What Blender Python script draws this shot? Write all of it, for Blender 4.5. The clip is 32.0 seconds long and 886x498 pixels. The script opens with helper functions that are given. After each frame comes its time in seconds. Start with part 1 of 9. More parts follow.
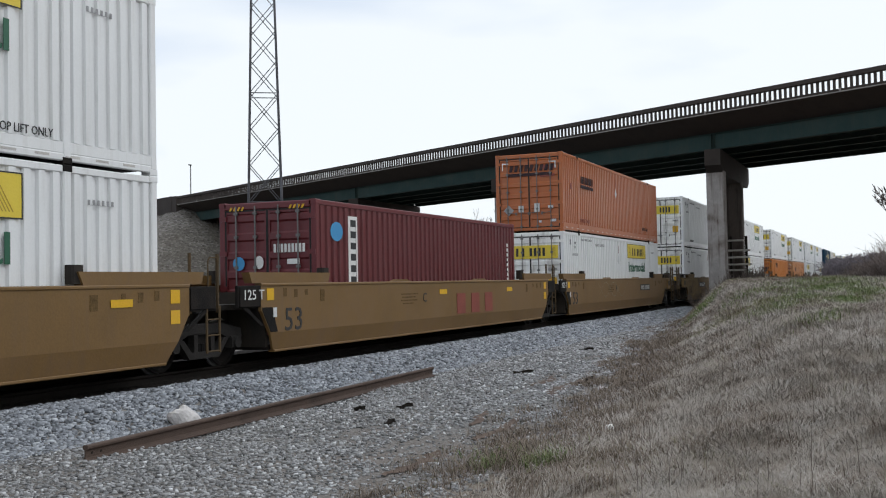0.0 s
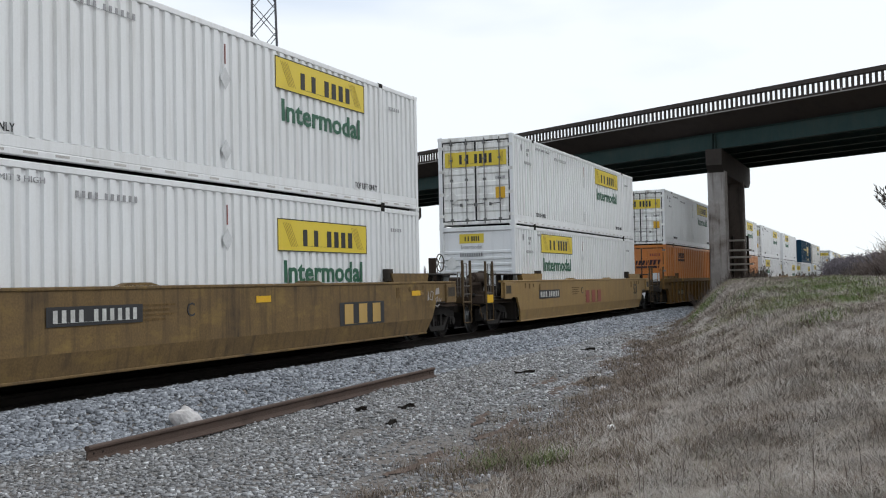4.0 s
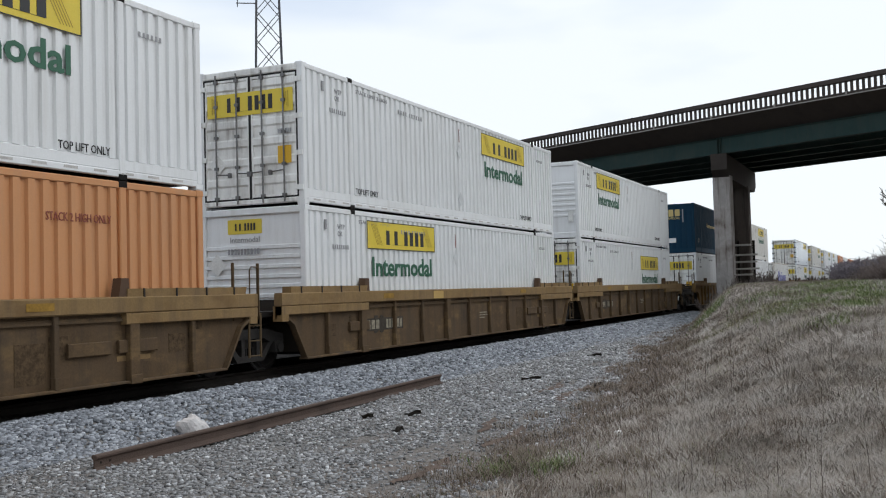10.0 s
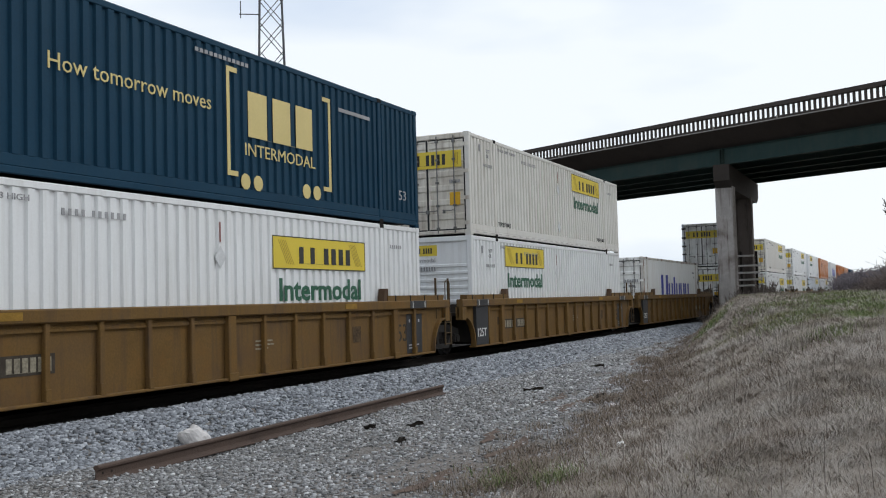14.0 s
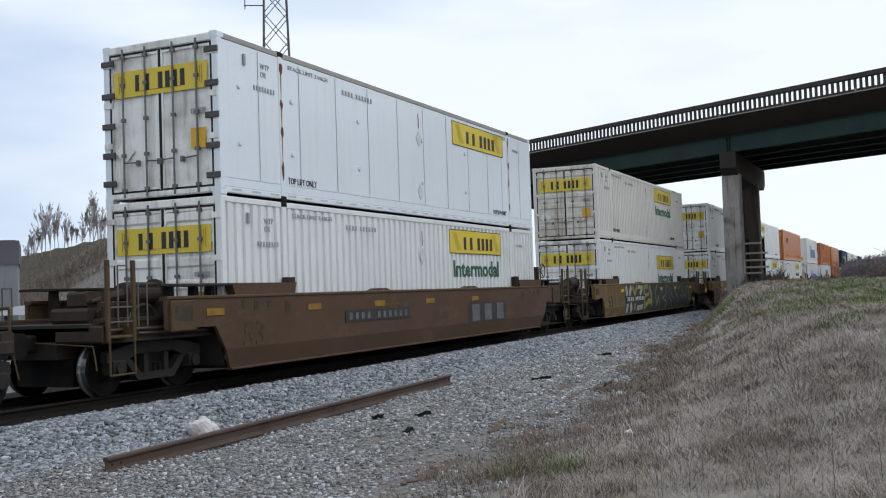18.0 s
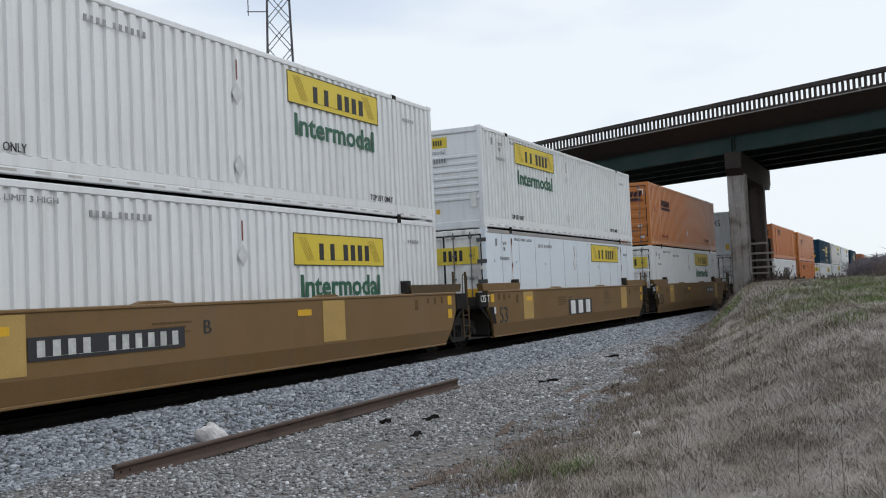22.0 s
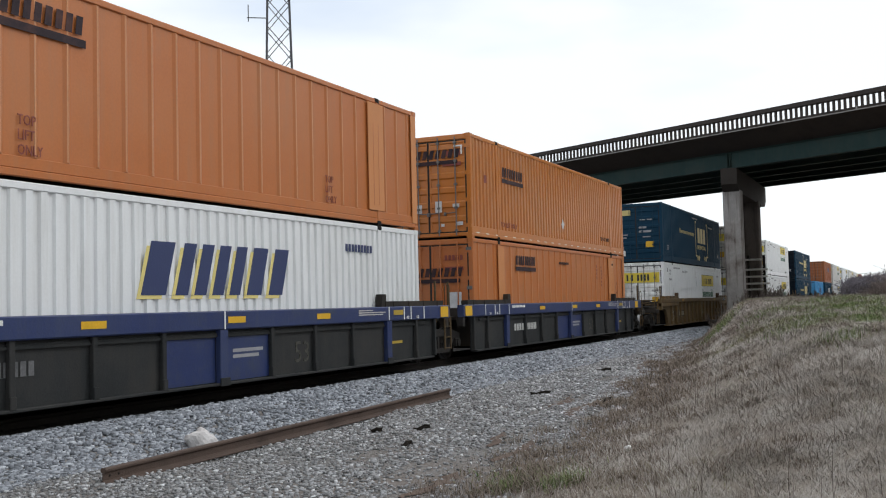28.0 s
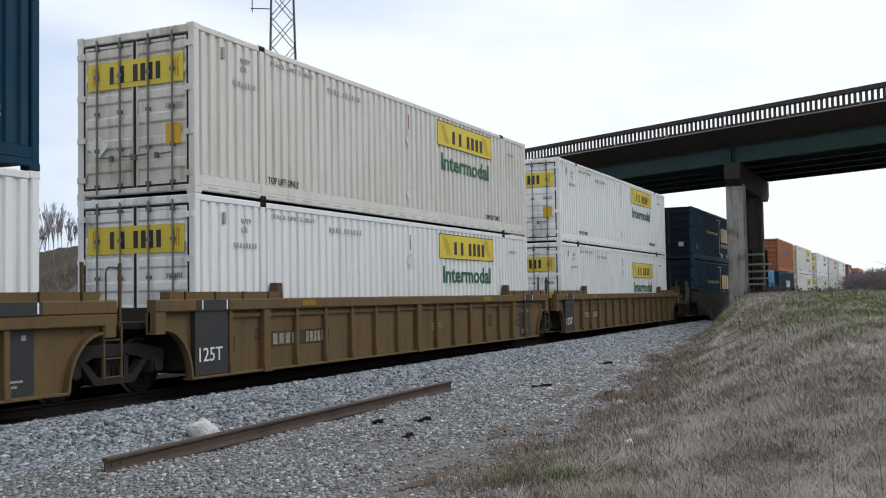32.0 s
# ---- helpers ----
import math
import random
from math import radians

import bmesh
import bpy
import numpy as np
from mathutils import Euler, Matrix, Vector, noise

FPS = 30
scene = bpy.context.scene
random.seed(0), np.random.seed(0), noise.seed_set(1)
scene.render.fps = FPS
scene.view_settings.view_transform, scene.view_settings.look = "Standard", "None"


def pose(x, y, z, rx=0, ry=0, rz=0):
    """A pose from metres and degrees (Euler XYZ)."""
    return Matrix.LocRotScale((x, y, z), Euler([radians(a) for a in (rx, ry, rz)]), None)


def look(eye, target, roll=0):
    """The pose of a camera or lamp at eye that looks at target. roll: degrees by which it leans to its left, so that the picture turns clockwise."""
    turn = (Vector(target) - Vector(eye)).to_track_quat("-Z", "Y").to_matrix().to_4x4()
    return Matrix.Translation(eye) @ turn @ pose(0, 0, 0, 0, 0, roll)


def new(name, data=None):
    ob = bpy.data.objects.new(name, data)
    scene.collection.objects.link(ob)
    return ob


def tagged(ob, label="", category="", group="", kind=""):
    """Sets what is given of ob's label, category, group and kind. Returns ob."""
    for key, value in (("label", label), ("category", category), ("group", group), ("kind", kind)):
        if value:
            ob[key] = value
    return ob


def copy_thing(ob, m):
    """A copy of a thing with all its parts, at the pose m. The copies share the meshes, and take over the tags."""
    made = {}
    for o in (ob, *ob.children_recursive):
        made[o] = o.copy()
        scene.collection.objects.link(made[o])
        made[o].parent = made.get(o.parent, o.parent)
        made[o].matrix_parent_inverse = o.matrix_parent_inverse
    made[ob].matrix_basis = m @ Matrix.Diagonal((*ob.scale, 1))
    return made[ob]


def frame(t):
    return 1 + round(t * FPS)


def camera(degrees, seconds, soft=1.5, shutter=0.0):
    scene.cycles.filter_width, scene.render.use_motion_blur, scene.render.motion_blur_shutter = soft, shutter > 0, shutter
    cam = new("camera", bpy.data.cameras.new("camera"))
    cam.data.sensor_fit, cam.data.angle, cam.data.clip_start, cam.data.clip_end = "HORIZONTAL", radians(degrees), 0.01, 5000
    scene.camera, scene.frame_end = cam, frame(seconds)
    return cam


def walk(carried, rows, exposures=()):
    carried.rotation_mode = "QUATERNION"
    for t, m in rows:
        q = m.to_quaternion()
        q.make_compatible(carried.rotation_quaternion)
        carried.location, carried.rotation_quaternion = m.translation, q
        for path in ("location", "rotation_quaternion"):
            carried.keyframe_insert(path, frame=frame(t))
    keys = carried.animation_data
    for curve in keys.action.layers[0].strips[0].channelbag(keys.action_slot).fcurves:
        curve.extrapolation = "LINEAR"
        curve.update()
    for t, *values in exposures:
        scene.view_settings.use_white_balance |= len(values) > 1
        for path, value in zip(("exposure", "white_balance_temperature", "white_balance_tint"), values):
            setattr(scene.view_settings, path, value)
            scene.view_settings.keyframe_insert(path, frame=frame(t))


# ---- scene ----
EYE = 1.43          # height of the lens above the top of the rails
TRACK = -12.18      # x of the track's centre line; the track runs along y
PATH = [
    (0.0, pose(0, 0, EYE, 91.919, 1.102, 23.643)),
    (0.5, pose(0, 0, EYE, 91.874, 0.966, 23.532)),
    (1.0, pose(0, 0, EYE, 91.949, 0.983, 23.514)),
    (1.5, pose(0, 0, EYE, 92.104, 1.081, 23.509)),
    (2.0, pose(0, 0, EYE, 91.978, 1.048, 23.665)),
    (2.5, pose(0, 0, EYE, 91.705, 0.997, 23.535)),
    (4.5, pose(0, 0, EYE, 92.002, 1.303, 23.830)),
    (5.0, pose(0, 0, EYE, 91.957, 1.324, 23.966)),
    (5.5, pose(0, 0, EYE, 91.936, 1.375, 23.831)),
    (6.0, pose(0, 0, EYE, 91.923, 1.327, 23.839)),
    (6.5, pose(0, 0, EYE, 92.130, 1.343, 23.875)),
    (7.0, pose(0, 0, EYE, 92.061, 1.484, 23.991)),
    (7.5, pose(0, 0, EYE, 92.119, 1.474, 24.070)),
    (8.0, pose(0, 0, EYE, 91.969, 1.509, 24.154)),
    (8.5, pose(0, 0, EYE, 91.917, 1.331, 24.011)),
    (9.0, pose(0, 0, EYE, 91.888, 1.239, 23.925)),
    (9.5, pose(0, 0, EYE, 92.051, 1.320, 24.058)),
    (10.0, pose(0, 0, EYE, 92.316, 1.571, 24.041)),
    (10.5, pose(0, 0, EYE, 92.447, 1.475, 24.086)),
    (11.0, pose(0, 0, EYE, 92.472, 1.534, 24.132)),
    (11.5, pose(0, 0, EYE, 92.479, 1.682, 24.215)),
    (12.0, pose(0, 0, EYE, 92.295, 1.575, 23.899)),
    (12.5, pose(0, 0, EYE, 92.254, 1.402, 23.769)),
    (13.0, pose(0, 0, EYE, 92.403, 1.230, 23.878)),
    (13.5, pose(0, 0, EYE, 92.617, 1.394, 24.232)),
    (14.0, pose(0, 0, EYE, 92.909, 1.518, 24.176)),
    (14.5, pose(0, 0, EYE, 93.143, 1.385, 24.263)),
    (16.5, pose(0, 0, EYE, 92.500, 1.962, 24.525)),
    (17.0, pose(0, 0, EYE, 92.383, 1.864, 24.420)),
    (17.5, pose(0, 0, EYE, 92.411, 1.787, 24.540)),
    (18.0, pose(0, 0, EYE, 92.359, 1.959, 24.554)),
    (18.5, pose(0, 0, EYE, 92.312, 1.982, 24.573)),
    (19.0, pose(0, 0, EYE, 92.525, 2.084, 24.769)),
    (19.5, pose(0, 0, EYE, 92.700, 2.127, 24.775)),
    (20.0, pose(0, 0, EYE, 92.579, 2.041, 24.804)),
    (20.5, pose(0, 0, EYE, 92.371, 1.927, 24.824)),
    (21.0, pose(0, 0, EYE, 92.310, 2.244, 24.737)),
    (21.5, pose(0, 0, EYE, 92.551, 2.383, 24.998)),
    (22.0, pose(0, 0, EYE, 92.576, 2.612, 24.904)),
    (22.5, pose(0, 0, EYE, 92.477, 2.535, 24.878)),
    (23.0, pose(0, 0, EYE, 92.433, 2.519, 24.958)),
    (23.5, pose(0, 0, EYE, 92.439, 2.459, 24.812)),
    (24.0, pose(0, 0, EYE, 92.537, 2.322, 24.950)),
    (24.5, pose(0, 0, EYE, 92.779, 2.233, 24.956)),
    (26.5, pose(0, 0, EYE, 93.495, 1.964, 24.809)),
    (27.0, pose(0, 0, EYE, 93.544, 1.818, 24.848)),
    (27.5, pose(0, 0, EYE, 93.447, 1.690, 24.819)),
    (28.0, pose(0, 0, EYE, 93.109, 1.411, 24.557)),
    (28.5, pose(0, 0, EYE, 93.203, 1.216, 24.481)),
    (29.0, pose(0, 0, EYE, 93.291, 0.925, 24.301)),
    (29.5, pose(0, 0, EYE, 93.169, 0.705, 24.276)),
    (30.0, pose(0, 0, EYE, 92.763, 0.859, 24.545)),
    (30.5, pose(0, 0, EYE, 92.900, 1.102, 24.629)),
    (31.0, pose(0, 0, EYE, 92.694, 1.106, 24.682)),
    (31.5, pose(0, 0, EYE, 92.474, 0.904, 24.764)),
    (32.0, pose(0, 0, EYE, 92.690, 0.979, 24.669)),
]
cam = camera(46.58, 32.0, soft=1.1)
EXPOSURE = [(0.0, 0.0), (1.0, 0.12), (2.0, 0.04), (2.5, 0.05), (5.0, 0.04), (6.0, -0.02), (7.0, 0.07), (8.0, 0.15), (9.0, 0.12), (10.0, 0.02), (11.0, -0.03), (12.0, -0.04), (13.0, 0.0), (14.0, 0.0),
            (17.0, -0.04), (18.0, 0.0), (19.0, -0.03), (20.0, -0.02), (21.0, -0.02), (22.0, -0.09), (23.0, -0.08), (24.0, 0.0), (26.5, 0.04), (27.0, 0.06), (28.0, 0.10), (29.0, 0.32), (29.5, 0.24), (30.0, 0.15),
            (30.5, 0.02), (31.0, 0.06), (32.0, 0.06)]
KELVIN = [(0.0, 6450), (8.0, 6500), (9.0, 6430), (14.0, 6450), (16.5, 6180), (17.5, 6220), (18.5, 6350), (20.0, 6450), (22.0, 6360), (24.0, 6480), (28.0, 6560), (29.0, 6420), (32.0, 6430)]


def kelvin_at(t):
    for (a, u), (b, v) in zip(KELVIN[:-1], KELVIN[1:]):
        if a <= t <= b:
            return u + (v - u) * (t - a) / (b - a)


walk(cam, PATH, [(t, e - 0.05, kelvin_at(t), 10.0) for t, e in EXPOSURE])

# ---- world, sun ----
world = bpy.data.worlds.new("overcast_sky")
scene.world = world
world.use_nodes = True
wn, wl = world.node_tree.nodes, world.node_tree.links
wn.clear()
w_out = wn.new("ShaderNodeOutputWorld")
w_bg = wn.new("ShaderNodeBackground")
w_sky = wn.new("ShaderNodeTexSky")
w_sky.sky_type = "NISHITA"
w_sky.sun_disc = False
w_sky.sun_elevation = radians(44)
w_sky.sun_rotation = radians(59)
w_gain = wn.new("ShaderNodeMix")
w_gain.data_type, w_gain.blend_type = "RGBA", "MULTIPLY"
w_gain.inputs[0].default_value = 1.0
w_gain.inputs[7].default_value = (0.10, 0.10, 0.10, 1)
w_co = wn.new("ShaderNodeTexCoord")
w_map = wn.new("ShaderNodeMapping")
w_map.inputs["Scale"].default_value = (1.0, 1.0, 3.2)
w_map.inputs["Location"].default_value = (0.35, 0.1, 0.2)
w_noise = wn.new("ShaderNodeTexNoise")
w_noise.inputs["Scale"].default_value = 1.7
w_noise.inputs["Detail"].default_value = 5.0
w_noise.inputs["Roughness"].default_value = 0.45
w_ramp = wn.new("ShaderNodeValToRGB")
w_ramp.color_ramp.elements[0].position = 0.38
w_ramp.color_ramp.elements[0].color = (0.63, 0.755, 0.96, 1)
w_ramp.color_ramp.elements[1].position = 0.55
w_ramp.color_ramp.elements[1].color = (1.03, 1.085, 1.12, 1)
w_mix = wn.new("ShaderNodeMix")
w_mix.data_type = "RGBA"
w_mix.inputs[0].default_value = 0.9
wl.new(w_co.outputs["Generated"], w_map.inputs["Vector"])
wl.new(w_map.outputs["Vector"], w_noise.inputs["Vector"])
w_sep = wn.new("ShaderNodeSeparateXYZ")
w_lean = wn.new("ShaderNodeMath")
w_lean.operation = "MULTIPLY_ADD"
w_lean.inputs[1].default_value = 0.30
w_sum = wn.new("ShaderNodeMath")
w_sum.operation = "ADD"
w_sum.inputs[1].default_value = 0.11
wl.new(w_co.outputs["Generated"], w_sep.inputs[0])
wl.new(w_sep.outputs["X"], w_lean.inputs[0])
wl.new(w_noise.outputs["Fac"], w_lean.inputs[2])
wl.new(w_lean.outputs[0], w_sum.inputs[0])
wl.new(w_sum.outputs[0], w_ramp.inputs["Fac"])
wl.new(w_sky.outputs["Color"], w_gain.inputs[6])
wl.new(w_gain.outputs[2], w_mix.inputs[6])
wl.new(w_ramp.outputs["Color"], w_mix.inputs[7])
wl.new(w_mix.outputs[2], w_bg.inputs["Color"])
w_bg.inputs["Strength"].default_value = 1.0
wl.new(w_bg.outputs["Background"], w_out.inputs["Surface"])

sun = new("sun", bpy.data.lights.new("sun", "SUN"))
sun.data.energy = 1.0
sun.data.angle = radians(30)
sun.data.color = (0.98, 0.99, 1.0)
sun.matrix_basis = look((55, 46, 70), (0, 0, 0))
scene.view_settings.exposure = 0.0

# ---- materials ----


def surface(name, base, rough=0.6, metal=0.0, var=0.25, size=1.0, grime=(0.05, 0.04, 0.03), dirt=0.0,
            streak=0.0, bump=0.15, grain=30.0, piece=0.0, worn=None):
    """A weathered surface: broad patches of grime, vertical streaks, fine grain and relief."""
    m = bpy.data.materials.new(name)
    m.use_nodes = True
    nt = m.node_tree
    n, l = nt.nodes, nt.links
    b = n["Principled BSDF"]
    b.inputs["Roughness"].default_value = rough
    b.inputs["Metallic"].default_value = metal
    b.inputs["Specular IOR Level"].default_value = 0.5 if rough < 0.62 else 0.15
    co = n.new("ShaderNodeTexCoord")
    info = n.new("ShaderNodeObjectInfo")
    shift = n.new("ShaderNodeVectorMath")
    shift.operation = "MULTIPLY_ADD"
    shift.inputs[1].default_value = (1, 1, 1)
    off = n.new("ShaderNodeCombineXYZ")
    mul = n.new("ShaderNodeMath")
    mul.operation = "MULTIPLY"
    mul.inputs[1].default_value = 37.0
    l.new(info.outputs["Random"], mul.inputs[0])
    for k in range(3):
        l.new(mul.outputs[0], off.inputs[k])
    l.new(co.outputs["Object"], shift.inputs[0])
    l.new(off.outputs[0], shift.inputs[2])
    big = n.new("ShaderNodeTexNoise")
    big.inputs["Scale"].default_value = 0.9 / size
    big.inputs["Detail"].default_value = 6
    big.inputs["Roughness"].default_value = 0.6
    fine = n.new("ShaderNodeTexNoise")
    fine.inputs["Scale"].default_value = grain
    fine.inputs["Detail"].default_value = 4
    l.new(shift.outputs[0], big.inputs["Vector"])
    l.new(shift.outputs[0], fine.inputs["Vector"])
    r1 = n.new("ShaderNodeMapRange")
    r1.inputs["From Min"].default_value, r1.inputs["From Max"].default_value = 0.3, 0.7
    r1.inputs["To Min"].default_value, r1.inputs["To Max"].default_value = 1 - var, 1 + var * 0.6
    l.new(big.outputs["Fac"], r1.inputs["Value"])
    r2 = n.new("ShaderNodeMapRange")
    r2.inputs["From Min"].default_value, r2.inputs["From Max"].default_value = 0.3, 0.7
    r2.inputs["To Min"].default_value, r2.inputs["To Max"].default_value = 1 - var * 0.5, 1 + var * 0.4
    l.new(fine.outputs["Fac"], r2.inputs["Value"])
    prod = n.new("ShaderNodeMath")
    prod.operation = "MULTIPLY"
    l.new(r1.outputs[0], prod.inputs[0])
    l.new(r2.outputs[0], prod.inputs[1])
    last = prod.outputs[0]
    if piece:
        r3 = n.new("ShaderNodeMapRange")
        r3.inputs["To Min"].default_value, r3.inputs["To Max"].default_value = 1 - piece, 1 + piece
        l.new(info.outputs["Random"], r3.inputs["Value"])
        p2 = n.new("ShaderNodeMath")
        p2.operation = "MULTIPLY"
        l.new(last, p2.inputs[0])
        l.new(r3.outputs[0], p2.inputs[1])
        last = p2.outputs[0]
    tint = n.new("ShaderNodeVectorMath")
    tint.operation = "SCALE"
    tint.inputs[0].default_value = base
    l.new(last, tint.inputs["Scale"])
    colour = tint.outputs[0]
    if worn:
        wear = n.new("ShaderNodeTexNoise")
        wear.inputs["Scale"].default_value = 1.3
        wear.inputs["Detail"].default_value = 9
        wear.inputs["Roughness"].default_value = 0.7
        wmap = n.new("ShaderNodeMapping")
        wmap.inputs["Scale"].default_value = (1.0, 0.6, 1.3)
        wmap.inputs["Location"].default_value = (3.1, 7.7, 1.9)
        l.new(shift.outputs[0], wmap.inputs["Vector"])
        l.new(wmap.outputs[0], wear.inputs["Vector"])
        w1 = n.new("ShaderNodeMapRange")
        w1.inputs["From Min"].default_value, w1.inputs["From Max"].default_value = 0.52, 0.66
        w1.inputs["To Max"].default_value = 0.7
        l.new(wear.outputs["Fac"], w1.inputs["Value"])
        wmix = n.new("ShaderNodeMix")
        wmix.data_type = "RGBA"
        l.new(w1.outputs[0], wmix.inputs[0])
        l.new(colour, wmix.inputs[6])
        wmix.inputs[7].default_value = (*worn, 1)
        colour = wmix.outputs[2]
    if dirt or streak:
        st = n.new("ShaderNodeTexNoise")
        mp = n.new("ShaderNodeMapping")
        mp.inputs["Scale"].default_value = (5, 5, 0.35)
        st.inputs["Scale"].default_value = 1.0
        st.inputs["Detail"].default_value = 5
        st.inputs["Roughness"].default_value = 0.65
        l.new(shift.outputs[0], mp.inputs["Vector"])
        l.new(mp.outputs[0], st.inputs["Vector"])
        s1 = n.new("ShaderNodeMapRange")
        s1.inputs["From Min"].default_value, s1.inputs["From Max"].default_value = 0.49, 0.69
        s1.inputs["To Min"].default_value, s1.inputs["To Max"].default_value = 0, streak
        l.new(st.outputs["Fac"], s1.inputs["Value"])
        s2 = n.new("ShaderNodeMapRange")
        s2.inputs["From Min"].default_value, s2.inputs["From Max"].default_value = 0.46, 0.70
        s2.inputs["To Min"].default_value, s2.inputs["To Max"].default_value = 0, dirt
        l.new(big.outputs["Fac"], s2.inputs["Value"])
        add = n.new("ShaderNodeMath")
        add.operation = "ADD"
        add.use_clamp = True
        l.new(s1.outputs[0], add.inputs[0])
        l.new(s2.outputs[0], add.inputs[1])
        mix = n.new("ShaderNodeMix")
        mix.data_type = "RGBA"
        l.new(add.outputs[0], mix.inputs[0])
        l.new(colour, mix.inputs[6])
        mix.inputs[7].default_value = (*grime, 1)
        colour = mix.outputs[2]
    l.new(colour, b.inputs["Base Color"])
    if bump:
        bp = n.new("ShaderNodeBump")
        bp.inputs["Strength"].default_value = bump
        bp.inputs["Distance"].default_value = 0.02
        l.new(fine.outputs["Fac"], bp.inputs["Height"])
        l.new(bp.outputs[0], b.inputs["Normal"])
    return m


BROWN = (0.13, 0.08, 0.045)
WHITE = surface("white_container_paint", (0.765, 0.775, 0.785), 0.3, var=0.05, size=3, grime=(0.36, 0.34, 0.30), dirt=0.16, streak=0.20, bump=0.05)
CREAM = surface("cream_container_paint", (0.67, 0.655, 0.62), 0.36, var=0.07, size=3, grime=(0.34, 0.29, 0.23), dirt=0.25, streak=0.25, bump=0.05)
PALE = surface("pale_reefer_white", (0.74, 0.80, 0.86), 0.26, var=0.04, size=4, grime=(0.45, 0.45, 0.44), dirt=0.12, streak=0.12, bump=0.03)
ORANGE = surface("orange_container_paint", (0.41, 0.108, 0.025), 0.32, var=0.10, size=3, grime=(0.30, 0.13, 0.06), dirt=0.34, streak=0.34, bump=0.05)
AMBER = surface("amber_container_paint", (0.52, 0.17, 0.026), 0.32, var=0.10, size=3, grime=(0.32, 0.15, 0.06), dirt=0.34, streak=0.34, bump=0.05)
FADED = surface("faded_orange_paint", (0.54, 0.245, 0.098), 0.5, var=0.07, size=3, grime=(0.40, 0.22, 0.12), dirt=0.34, streak=0.34, bump=0.05)
RUSTORANGE = surface("brownish_orange_paint", (0.36, 0.105, 0.025), 0.6, var=0.15, size=1.5, grime=(0.16, 0.06, 0.03), dirt=0.5, streak=0.45, bump=0.05)
MAROON = surface("maroon_container_paint", (0.13, 0.018, 0.022), 0.45, var=0.15, size=2, grime=(0.09, 0.03, 0.03), dirt=0.3, streak=0.2, bump=0.05)
NAVY = surface("dark_blue_container_paint", (0.006, 0.039, 0.076), 0.63, var=0.15, size=2, grime=(0.018, 0.046, 0.070), dirt=0.3, streak=0.3, bump=0.05)
BLACKNAVY = surface("sooty_navy_door_paint", (0.003, 0.008, 0.016), 0.75, var=0.2, size=1.5, grime=(0.010, 0.012, 0.014), dirt=0.5, streak=0.3)
RUSTRED = surface("rust_red_paint", (0.22, 0.05, 0.03), 0.6, var=0.15, size=2, grime=(0.12, 0.06, 0.04), dirt=0.3, streak=0.3)
RUST = surface("rust", (0.16, 0.07, 0.035), 0.85, var=0.4, size=0.3, grime=(0.08, 0.04, 0.03), dirt=0.5, bump=0.4)
STAIN = surface("rust_stain", (0.38, 0.22, 0.13), 0.8, var=0.4, size=0.3)
YELLOW = surface("logo_yellow", (0.68, 0.52, 0.045), 0.5, var=0.05, size=2, grime=(0.4, 0.3, 0.1), dirt=0.1)
CAUTION = surface("safety_yellow", (0.70, 0.40, 0.01), 0.5, var=0.15, size=0.6, grime=(0.35, 0.2, 0.05), dirt=0.4)
BLACK = surface("marking_black", (0.02, 0.02, 0.022), 0.6, var=0.1)
GREEN = surface("marking_green", (0.018, 0.10, 0.055), 0.5, var=0.05)
BLUE = surface("marking_blue", (0.015, 0.03, 0.33), 0.5, var=0.05)
INK = surface("marking_indigo", (0.022, 0.035, 0.11), 0.5, var=0.05)
MARKGREY = surface("marking_grey", (0.30, 0.30, 0.31), 0.6, var=0.2)
MARKWHITE = surface("marking_white", (0.75, 0.75, 0.73), 0.6, var=0.2)
GOLD = surface("marking_gold", (0.62, 0.50, 0.20), 0.5, var=0.08)
REDMARK = surface("marking_red", (0.22, 0.05, 0.035), 0.6, var=0.15, size=0.4)
SKYBLUE = surface("sticker_blue", (0.05, 0.28, 0.55), 0.5, var=0.1)
SEAL = surface("rubber_seal", (0.03, 0.03, 0.03), 0.8, var=0.2)
STEEL = surface("galvanised_rod", (0.17, 0.165, 0.16), 0.5, 0.6, var=0.2)
CAR_TAN = surface("tan_car_paint", (0.170, 0.093, 0.025), 0.6, var=0.2, size=1.6, grime=BROWN, dirt=0.45, streak=0.35, bump=0.1, worn=(0.168, 0.093, 0.030))
CAR_SAND = surface("sand_car_paint", (0.255, 0.158, 0.052), 0.6, var=0.2, size=1.4, grime=(0.13, 0.085, 0.04), dirt=0.5, streak=0.4, bump=0.1, worn=(0.30, 0.20, 0.07))
CAR_BROWN = surface("brown_car_paint", (0.088, 0.053, 0.033), 0.65, var=0.2, size=1.6, grime=(0.08, 0.05, 0.035), dirt=0.45, streak=0.35, bump=0.1, worn=(0.118, 0.078, 0.050))
CAR_OCHRE = surface("ochre_car_paint", (0.158, 0.090, 0.028), 0.65, var=0.25, size=1.1, grime=(0.075, 0.048, 0.03), dirt=0.65, streak=0.5, bump=0.1, worn=(0.17, 0.085, 0.022))
CAR_BLUE = surface("blue_car_paint", (0.010, 0.024, 0.105), 0.5, var=0.18, size=1.5, grime=(0.05, 0.06, 0.08), dirt=0.35, streak=0.2, worn=(0.03, 0.04, 0.075))
STAINED = surface("faded_brown_stencil", (0.125, 0.078, 0.032), 0.75, var=0.35, size=0.12)
